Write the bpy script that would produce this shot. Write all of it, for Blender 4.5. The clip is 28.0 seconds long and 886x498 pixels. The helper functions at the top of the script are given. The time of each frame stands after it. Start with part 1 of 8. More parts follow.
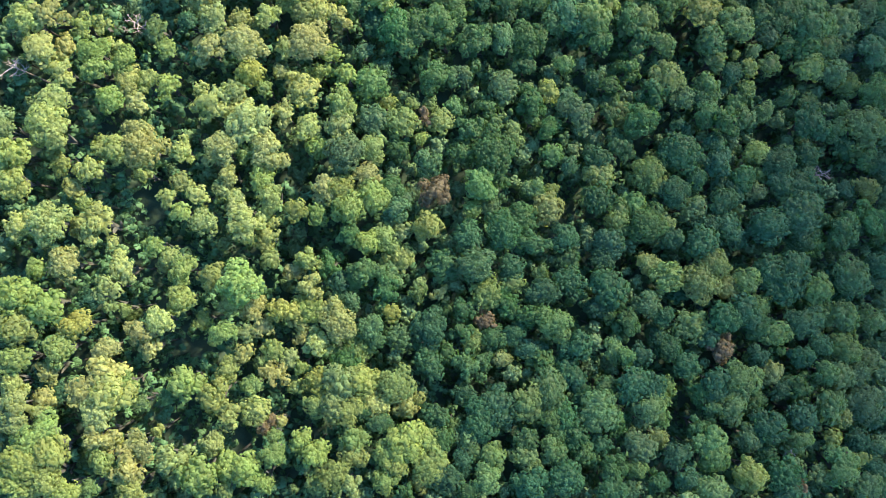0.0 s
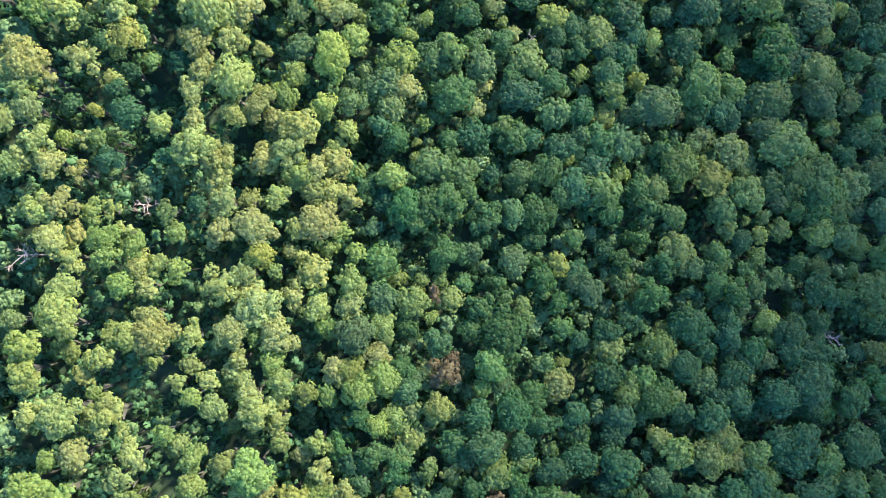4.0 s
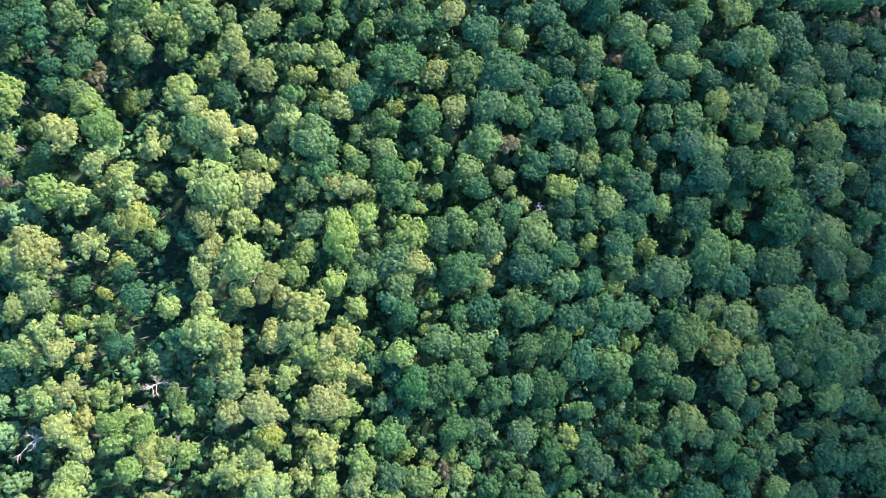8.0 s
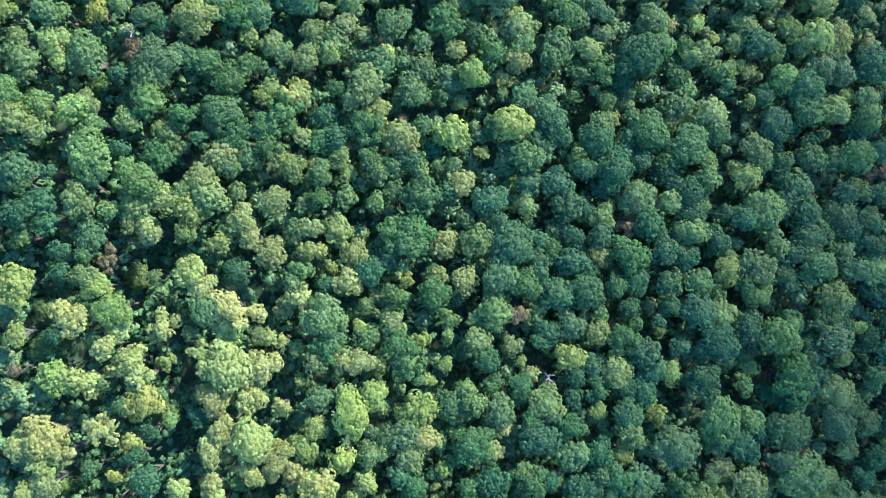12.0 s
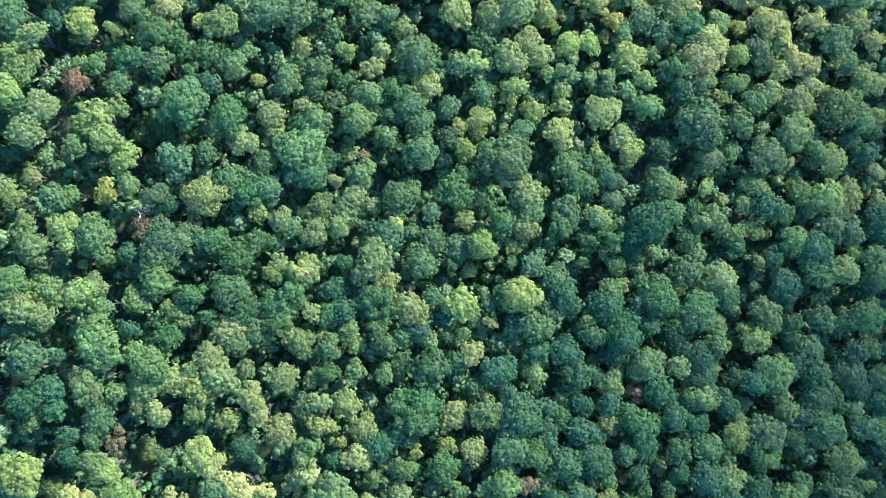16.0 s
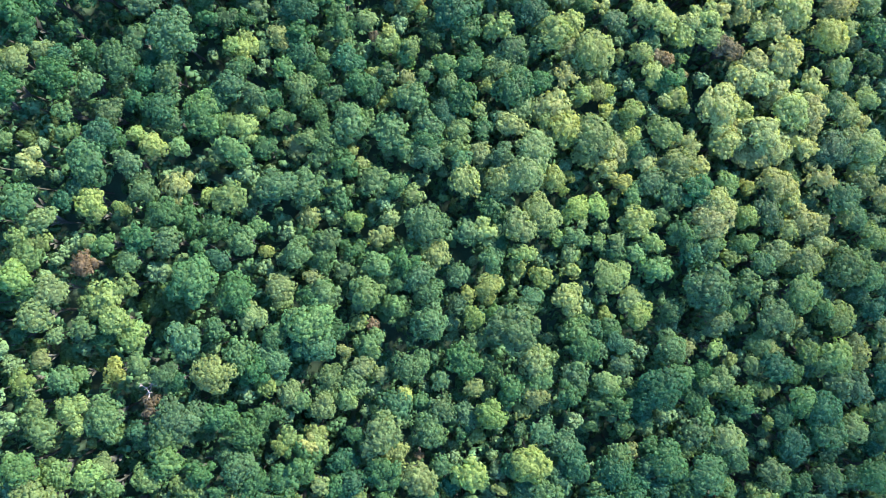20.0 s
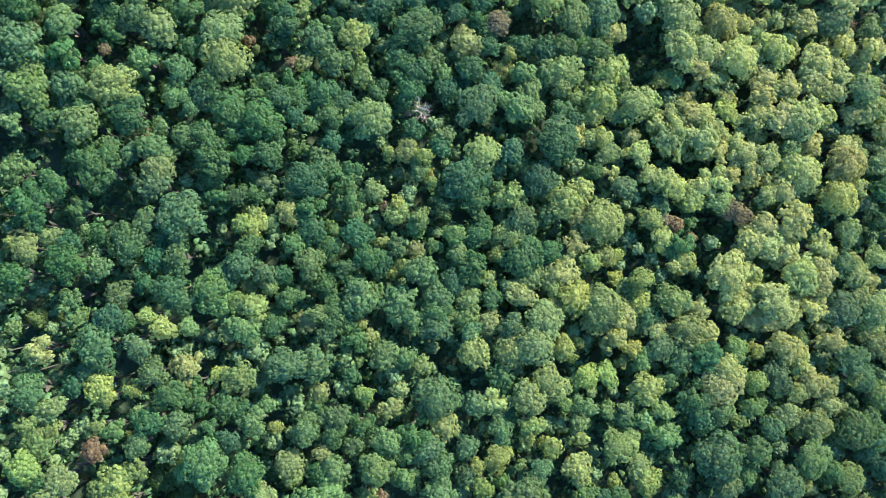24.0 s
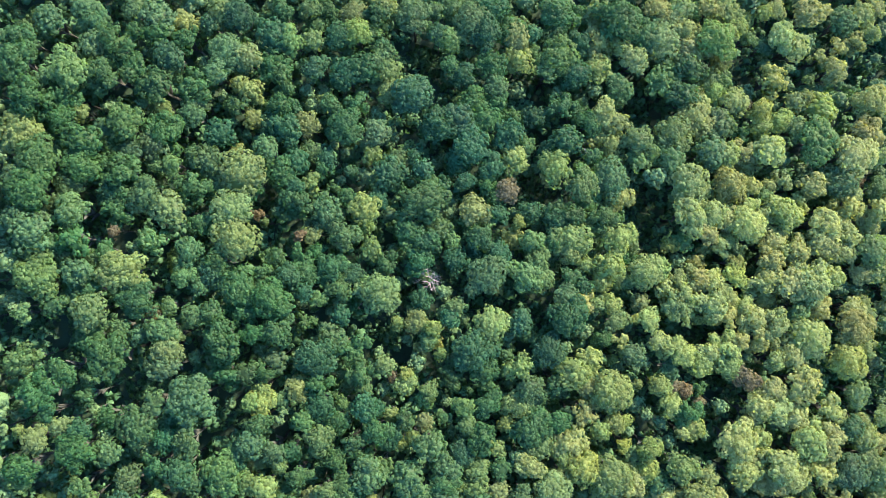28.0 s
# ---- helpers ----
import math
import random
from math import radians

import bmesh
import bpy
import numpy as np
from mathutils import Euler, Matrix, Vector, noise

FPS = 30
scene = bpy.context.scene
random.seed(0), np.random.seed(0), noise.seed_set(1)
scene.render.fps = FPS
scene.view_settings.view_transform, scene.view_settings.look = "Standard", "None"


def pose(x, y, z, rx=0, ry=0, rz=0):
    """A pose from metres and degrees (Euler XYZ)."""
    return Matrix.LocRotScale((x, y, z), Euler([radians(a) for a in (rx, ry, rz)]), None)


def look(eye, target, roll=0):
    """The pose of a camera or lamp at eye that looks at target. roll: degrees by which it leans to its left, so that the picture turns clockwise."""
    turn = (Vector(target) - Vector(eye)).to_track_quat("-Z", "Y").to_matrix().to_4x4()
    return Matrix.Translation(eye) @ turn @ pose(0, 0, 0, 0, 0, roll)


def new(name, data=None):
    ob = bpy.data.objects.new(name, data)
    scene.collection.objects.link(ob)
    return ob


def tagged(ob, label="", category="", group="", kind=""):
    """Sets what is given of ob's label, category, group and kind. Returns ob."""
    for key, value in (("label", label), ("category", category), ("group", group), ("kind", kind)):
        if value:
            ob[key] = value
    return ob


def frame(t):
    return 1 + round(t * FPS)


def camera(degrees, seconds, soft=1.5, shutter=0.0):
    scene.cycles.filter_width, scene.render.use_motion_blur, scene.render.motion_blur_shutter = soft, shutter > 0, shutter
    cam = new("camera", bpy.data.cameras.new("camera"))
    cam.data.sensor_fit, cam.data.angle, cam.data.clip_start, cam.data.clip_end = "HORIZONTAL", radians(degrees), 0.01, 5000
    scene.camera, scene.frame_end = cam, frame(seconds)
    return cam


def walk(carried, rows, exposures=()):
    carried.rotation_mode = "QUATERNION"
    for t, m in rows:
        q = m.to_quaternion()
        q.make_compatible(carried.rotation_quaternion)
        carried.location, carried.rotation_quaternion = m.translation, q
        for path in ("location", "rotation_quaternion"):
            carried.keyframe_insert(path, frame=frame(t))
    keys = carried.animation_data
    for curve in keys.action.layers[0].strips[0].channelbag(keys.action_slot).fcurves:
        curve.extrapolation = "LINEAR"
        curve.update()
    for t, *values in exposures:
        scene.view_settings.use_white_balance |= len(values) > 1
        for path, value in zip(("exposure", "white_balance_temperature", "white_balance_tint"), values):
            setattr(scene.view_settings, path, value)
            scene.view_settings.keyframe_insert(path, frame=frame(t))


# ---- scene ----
from collections import defaultdict
from math import cos, exp, pi, sin, sqrt

cam = camera(70.0, 28.0, soft=0.9)
PATH = [
    (0.0, pose(-0.00, 0.00, 122.09)),
    (1.0, pose(-0.52, 8.94, 122.06)),
    (2.0, pose(-1.01, 17.80, 122.02)),
    (3.0, pose(-1.52, 26.64, 121.96)),
    (3.5, pose(-1.76, 31.01, 121.92)),
    (5.5, pose(-2.71, 48.58, 121.73)),
    (6.5, pose(-3.16, 57.30, 121.63)),
    (7.5, pose(-3.62, 66.04, 121.58)),
    (8.5, pose(-4.06, 74.73, 121.57)),
    (9.5, pose(-4.50, 83.39, 121.55)),
    (10.5, pose(-5.01, 92.07, 121.48)),
    (11.5, pose(-5.54, 100.79, 121.38)),
    (12.5, pose(-6.05, 109.48, 121.29)),
    (14.5, pose(-6.96, 126.74, 121.16)),
    (15.5, pose(-7.39, 135.41, 121.07)),
    (16.5, pose(-7.81, 143.99, 121.01)),
    (17.5, pose(-8.26, 152.56, 120.98)),
    (18.5, pose(-8.69, 161.03, 120.96)),
    (19.5, pose(-9.16, 169.49, 120.93)),
    (20.5, pose(-9.63, 178.04, 120.88)),
    (21.5, pose(-10.11, 186.70, 120.82)),
    (23.5, pose(-11.06, 204.20, 120.73)),
    (24.5, pose(-11.52, 213.03, 120.67)),
    (25.5, pose(-11.97, 221.82, 120.63)),
    (26.5, pose(-12.44, 230.51, 120.59)),
    (27.5, pose(-12.89, 239.21, 120.55)),
    (28.0, pose(-13.14, 243.60, 120.53)),
]
walk(cam, PATH, exposures=[(0.0, 2.89, 5750, 9), (6.0, 2.90, 5410, 9), (12.0, 3.00, 5010, 9), (15.0, 3.04, 4970, 9), (19.0, 3.04, 5080, 9), (24.0, 2.86, 5390, 9), (28.0, 2.86, 5450, 9)])

# ---- light: a low sun and a clear sky ----
SUN_AZIMUTH = 45.0     # degrees clockwise from +y, where the sun stands
SUN_HEIGHT = 28.0
world = bpy.data.worlds.new("sky")
scene.world = world
world.use_nodes = True
sky = world.node_tree.nodes.new("ShaderNodeTexSky")
sky.sky_type, sky.sun_disc = "NISHITA", False
sky.sun_elevation, sky.sun_rotation = radians(SUN_HEIGHT), radians(SUN_AZIMUTH)
sky.air_density, sky.dust_density, sky.ozone_density = 1.0, 0.2, 3.5
back = world.node_tree.nodes["Background"]
back.inputs["Strength"].default_value = 0.15
world.node_tree.links.new(sky.outputs[0], back.inputs[0])

lamp = bpy.data.lights.new("sun", "SUN")
lamp.energy, lamp.angle, lamp.color = 4.6, radians(5.0), (1.0, 0.73, 0.46)
sun = new("sun", lamp)
toward = Vector((sin(radians(SUN_AZIMUTH)) * cos(radians(SUN_HEIGHT)),
                 cos(radians(SUN_AZIMUTH)) * cos(radians(SUN_HEIGHT)), sin(radians(SUN_HEIGHT))))
sun.matrix_world = look(toward * 400 + Vector((0, 120, 0)), (0, 120, 0))


# ---- materials ----
def material(name):
    m = bpy.data.materials.new(name)
    m.use_nodes = True
    return m, m.node_tree.nodes, m.node_tree.links, m.node_tree.nodes["Principled BSDF"]


def math_node(nodes, links, op, a, b):
    n = nodes.new("ShaderNodeMath")
    n.operation = op
    for k, v in enumerate((a, b)):
        if isinstance(v, (int, float)):
            n.inputs[k].default_value = v
        else:
            links.new(v, n.inputs[k])
    return n.outputs[0]


def leaf_material(name, own_colour, glow=0.52, rough=0.55, fixed=(0.05, 0.1, 0.03), patch=1.7):
    """Leaves: the tree's own colour, varied from tree to tree, from bough to bough and from clump to clump."""
    m, nodes, links, bsdf = material(name)
    info = nodes.new("ShaderNodeObjectInfo")
    geo = nodes.new("ShaderNodeNewGeometry")
    coord = nodes.new("ShaderNodeTexCoord")
    big = nodes.new("ShaderNodeTexNoise")
    big.inputs["Scale"].default_value = patch
    big.inputs["Detail"].default_value = 2.0
    links.new(coord.outputs["Object"], big.inputs["Vector"])
    hsv = nodes.new("ShaderNodeHueSaturation")
    if own_colour:
        links.new(info.outputs["Color"], hsv.inputs["Color"])
    else:
        hsv.inputs["Color"].default_value = (*fixed, 1)
    # brightness from tuft and bough
    v1 = math_node(nodes, links, "MULTIPLY_ADD", geo.outputs["Random Per Island"], 0.48)
    v1.node.inputs[2].default_value = 0.505
    v2 = math_node(nodes, links, "MULTIPLY_ADD", big.outputs["Fac"], 0.6)
    v2.node.inputs[2].default_value = 0.0
    value = math_node(nodes, links, "ADD", v1, v2)
    links.new(value, hsv.inputs["Value"])
    h = math_node(nodes, links, "MULTIPLY_ADD", info.outputs["Random"], 0.018)
    h.node.inputs[2].default_value = 0.491
    h2 = math_node(nodes, links, "MULTIPLY_ADD", big.outputs["Fac"], 0.02)
    links.new(h, h2.node.inputs[2])
    hue = math_node(nodes, links, "SUBTRACT", h2, 0.010)
    links.new(hue, hsv.inputs["Hue"])
    links.new(hsv.outputs[0], bsdf.inputs["Base Color"])
    bsdf.inputs["Roughness"].default_value = rough
    bsdf.inputs["Specular IOR Level"].default_value = 0.15
    soft = nodes.new("ShaderNodeBsdfTranslucent")
    warm = nodes.new("ShaderNodeMix")
    warm.data_type, warm.blend_type = "RGBA", "MULTIPLY"
    warm.inputs["Factor"].default_value = 1.0
    links.new(hsv.outputs[0], warm.inputs["A"])
    warm.inputs["B"].default_value = (1.5, 1.5, 0.7, 1)
    links.new(warm.outputs["Result"], soft.inputs["Color"])
    mix = nodes.new("ShaderNodeMixShader")
    mix.inputs[0].default_value = glow
    links.new(bsdf.outputs[0], mix.inputs[1])
    links.new(soft.outputs[0], mix.inputs[2])
    links.new(mix.outputs[0], nodes["Material Output"].inputs[0])
    return m


def two_tone(name, dark, light, scale, rough, bump=0.3, detail=6.0):
    m, nodes, links, bsdf = material(name)
    coord = nodes.new("ShaderNodeTexCoord")
    n1, n2 = nodes.new("ShaderNodeTexNoise"), nodes.new("ShaderNodeTexNoise")
    n1.inputs["Scale"].default_value, n1.inputs["Detail"].default_value = scale, detail
    n2.inputs["Scale"].default_value, n2.inputs["Detail"].default_value = scale * 9, 4.0
    for n in (n1, n2):
        links.new(coord.outputs["Object"], n.inputs["Vector"])
    both = math_node(nodes, links, "MULTIPLY_ADD", n2.outputs["Fac"], 0.5)
    links.new(math_node(nodes, links, "MULTIPLY", n1.outputs["Fac"], 0.6), both.node.inputs[2])
    ramp = nodes.new("ShaderNodeValToRGB")
    ramp.color_ramp.elements[0].position, ramp.color_ramp.elements[1].position = 0.38, 0.72
    ramp.color_ramp.elements[0].color, ramp.color_ramp.elements[1].color = (*dark, 1), (*light, 1)
    links.new(both, ramp.inputs[0])
    links.new(ramp.outputs[0], bsdf.inputs["Base Color"])
    bsdf.inputs["Roughness"].default_value = rough
    b = nodes.new("ShaderNodeBump")
    b.inputs["Strength"].default_value, b.inputs["Distance"].default_value = bump, 0.1
    links.new(both, b.inputs["Height"])
    links.new(b.outputs[0], bsdf.inputs["Normal"])
    return m


LEAF = leaf_material("leaves", True)
UNDER = leaf_material("undergrowth_leaves", False, 0.35, 0.6, (0.048, 0.108, 0.047), 0.16)
FILL = leaf_material("understorey_leaves", False, 0.25, 0.55, (0.060, 0.110, 0.045), 0.2)
FAR = leaf_material("far_forest_leaves", False, 0.2, 0.6, (0.050, 0.092, 0.032), 0.15)
BARK = two_tone("bark", (0.017, 0.020, 0.016), (0.042, 0.050, 0.039), 3.0, 0.9, 0.6)
DEADWOOD = two_tone("bleached_dead_wood", (0.12, 0.10, 0.088), (0.26, 0.225, 0.20), 4.0, 0.85, 0.4)
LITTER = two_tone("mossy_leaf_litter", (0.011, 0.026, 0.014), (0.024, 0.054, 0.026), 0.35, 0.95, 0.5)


def wooded_slopes(m):
    """Far from the flight the ground takes on the mottled green of closed woods."""
    nodes, links = m.node_tree.nodes, m.node_tree.links
    bsdf = nodes["Principled BSDF"]
    floor = bsdf.inputs["Base Color"].links[0].from_socket
    coord, split, wood = nodes.new("ShaderNodeTexCoord"), nodes.new("ShaderNodeSeparateXYZ"), nodes.new("ShaderNodeTexVoronoi")
    links.new(coord.outputs["Object"], split.inputs[0])
    links.new(coord.outputs["Object"], wood.inputs["Vector"])
    wood.inputs["Scale"].default_value = 0.14
    ramp = nodes.new("ShaderNodeValToRGB")
    ramp.color_ramp.elements[0].color, ramp.color_ramp.elements[1].color = (0.05, 0.11, 0.04, 1), (0.012, 0.032, 0.016, 1)
    links.new(wood.outputs["Distance"], ramp.inputs[0])
    ax = math_node(nodes, links, "ABSOLUTE", split.outputs["X"], 0.0)
    ay = math_node(nodes, links, "ABSOLUTE", math_node(nodes, links, "SUBTRACT", split.outputs["Y"], 125.0), 0.0)
    away = math_node(nodes, links, "MAXIMUM", math_node(nodes, links, "SUBTRACT", ax, 215.0), math_node(nodes, links, "SUBTRACT", ay, 290.0))
    mix = nodes.new("ShaderNodeMix")
    mix.data_type = "RGBA"
    links.new(math_node(nodes, links, "GREATER_THAN", away, 0.0), mix.inputs["Factor"])
    links.new(floor, mix.inputs["A"])
    links.new(ramp.outputs[0], mix.inputs["B"])
    links.new(mix.outputs["Result"], bsdf.inputs["Base Color"])


wooded_slopes(LITTER)


# ---- the lie of the land ----
def smooth(a, b, v):
    v = min(1.0, max(0.0, (v - a) / (b - a)))
    return v * v * (3 - 2 * v)


def hillside(x, y):
    """Height of the forest's roof over the part that is flown over: it falls to the east, with a shallow dell in the north."""
    u, v = max(-1.6, min(1.6, x / 80)), max(-1.5, min(1.5, (y - 120) / 140))
    return (-5.62 - 7.79 * u - 2.70 * v + 0.82 * u * u - 0.23 * u * v + 0.81 * v * v - 2.17 * u ** 3 + 1.53 * u * u * v + 1.20 * u * v * v - 2.71 * v ** 3)


# unseen crest added towards the sun to shade the forest: heights along its length
SHADE_CREST = ((-330, 540), (-244, 545), (-201, 557), (-188, 572), (-170, 555), (-148, 485), (-127, 490), (-99, 540), (-53, 604), (-28, 614),
         (-14, 638), (0, 654), (14, 682), (28, 694), (42, 714), (78, 720), (330, 720))


def shade_ridge(x, y):
    """The height of the added shading crest beyond a place, and how far the ground has risen to it."""
    c, s = cos(radians(SUN_AZIMUTH)), sin(radians(SUN_AZIMUTH))
    along, across = x * s + y * c, x * c - y * s
    if along < 500:
        return 0.0, 0.0
    k = 0
    inside = max(-329, min(329, across))
    while SHADE_CREST[k + 1][0] < inside:
        k += 1
    (n0, h0), (n1, h1) = SHADE_CREST[k], SHADE_CREST[k + 1]
    crest = h0 + (h1 - h0) * (inside - n0) / (n1 - n0)
    crest += 14 * noise.noise((across * 0.045, 4.0, 0.0)) + 8 * noise.noise((across * 0.14, 9.0, 0.0))
    return crest, smooth(500, 1400, along) * (1 - 0.8 * smooth(1400, 2800, along)) * (1 - smooth(500, 1500, abs(across)))


def ground_height(x, y):
    z = hillside(x, y) - 16.0
    z += 0.7 * noise.noise((x * 0.03, y * 0.03, 3.0))
    far = max(abs(x) - 130, abs(y - 120) - 215, 0.0)
    if far > 0:
        z += smooth(0, 500, far) * 35 * noise.noise((x * 0.0022, y * 0.0022, 7.0))
        # the far ground rises to the added crest that shades the trees
        crest, share = shade_ridge(x, y)
        z += (crest - z) * share
    return z


def link_mesh(name, verts, faces, mat, parent=None):
    me = bpy.data.meshes.new(name)
    me.from_pydata(verts, [], faces)
    me.materials.append(mat)
    ob = new(name, me)
    if parent:
        ob.parent = parent
    return ob


def build_ground():
    def ticks(lo, hi, step, reach):
        t, s, v = [], step, hi
        inner = list(np.arange(lo, hi + 0.1, step))
        while v < reach:
            s = min(s * 1.2, 24.0) if v < hi + 1100 else s * 1.3
            v += s
            t.append(v)
        mid = (lo + hi) / 2
        return sorted([2 * mid - q for q in t] + inner + t)
    xs, ys = ticks(-130, 130, 5, 3000), ticks(-95, 335, 5, 3200)
    verts = [(x, y, ground_height(x, y)) for y in ys for x in xs]
    w = len(xs)
    faces = [(j * w + i, j * w + i + 1, (j + 1) * w + i + 1, (j + 1) * w + i) for j in range(len(ys) - 1) for i in range(w - 1)]
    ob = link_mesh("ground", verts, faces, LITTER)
    for p in ob.data.polygons:
        p.use_smooth = True
    tagged(ob, "dark forest floor of mossy leaf litter and low herbs", "ground", kind="structure")


build_ground()


# ---- trees: crowns are made once for each habit and size, and shared ----
def leaf_sprays(centres, normals, sizes, rng, tilt):
    """Small three-cornered leaf sprays; returns their corners and the way that each corner faces."""
    n = len(centres)
    out = normals / (np.linalg.norm(normals, axis=1)[:, None] + 1e-9)
    nv = out + rng.normal(0, tilt, (n, 3))
    nv /= np.linalg.norm(nv, axis=1)[:, None]
    t = np.cross(nv, rng.normal(0, 1, (n, 3)))
    t /= np.linalg.norm(t, axis=1)[:, None] + 1e-9
    b = np.cross(nv, t)
    s = sizes[:, None]
    w = s * rng.uniform(0.6, 0.95, (n, 1))
    corners = np.stack([centres + t * s * 1.1, centres - t * s * 0.55 + b * w, centres - t * s * 0.55 - b * w], 1).reshape(-1, 3)
    facing = nv * 0.30 + out * 0.70
    facing /= np.linalg.norm(facing, axis=1)[:, None]
    return corners, np.repeat(facing, 3, 0)


def spray_mesh(name, corners, facing, mat):
    """A mesh of loose three-cornered sprays."""
    return leaf_mesh(name, corners, np.arange(len(corners)).reshape(-1, 3), facing, mat)


def leaf_mesh(name, verts, faces, facing, mat):
    me = bpy.data.meshes.new(name)
    me.from_pydata(verts.tolist(), [], faces.tolist())
    me.materials.append(mat)
    me.polygons.foreach_set("use_smooth", [True] * len(me.polygons))
    me.normals_split_custom_set_from_vertices(facing.tolist())
    return me


TUFT = 11      # corners of a tuft: its tip and two for each of five fingers
TUFT_FACES = np.array([(0, 1 + 2 * j, 2 + 2 * j) for j in range(5)])


def leaf_tufts(centres, ways, sizes, rng, tilt=0.34):
    """Leaf tufts, each the drooping five-fingered tip of a twig; returns corners, faces and the way that each corner faces."""
    n = len(centres)
    s = sizes[:, None]
    nv = ways / (np.linalg.norm(ways, axis=1)[:, None] + 1e-9) + rng.normal(0, tilt, (n, 3))
    nv /= np.linalg.norm(nv, axis=1)[:, None]
    t = np.cross(nv, rng.normal(0, 1, (n, 3)))
    t /= np.linalg.norm(t, axis=1)[:, None] + 1e-9
    b = np.cross(nv, t)
    verts, facing = np.empty((n, TUFT, 3)), np.empty((n, TUFT, 3))
    verts[:, 0], facing[:, 0] = centres + nv * s * 0.5, nv
    for j in range(5):
        mid, wide = 2 * pi * (j + rng.uniform(-0.25, 0.25, (n, 1))) / 5, rng.uniform(0.34, 0.62, (n, 1))
        long, drop = rng.uniform(0.7, 1.5, (n, 1)), rng.uniform(0.05, 0.85, (n, 1))
        for k in (0, 1):
            out = t * np.cos(mid + wide * (2 * k - 1)) + b * np.sin(mid + wide * (2 * k - 1))
            verts[:, 1 + 2 * j + k] = centres + s * (out * long - nv * drop)
            facing[:, 1 + 2 * j + k] = nv * 0.62 + out * 0.72
    faces = (TUFT_FACES[None] + TUFT * np.arange(n)[:, None, None]).reshape(-1, 3)
    return verts.reshape(-1, 3), faces, facing.reshape(-1, 3) / np.linalg.norm(facing.reshape(-1, 3), axis=1)[:, None]


def dome_points(n, rng, low=-0.15):
    z = rng.uniform(low, 1, n)
    p = rng.uniform(0, 2 * pi, n)
    r = np.sqrt(np.maximum(0, 1 - z * z))
    return np.stack([r * np.cos(p), r * np.sin(p), z], 1)


# boughs, spread, bough size, dome height, ragged
HABITS = {
    "broad": (12, 0.72, 0.38, 0.95, 0.18),
    "dense": (15, 0.69, 0.41, 1.00, 0.10),
    "ragged": (9, 0.80, 0.32, 1.00, 0.26),
    "tufted": (8, 0.64, 0.40, 1.20, 0.20),
    "slim": (6, 0.45, 0.50, 1.50, 0.15),
}
# size: share of the boughs, tufts in all, size of a tuft
SIZES = ((0.60, 92, 0.140), (0.85, 190, 0.100), (1.15, 390, 0.072))
TUFTS = defaultdict(list)


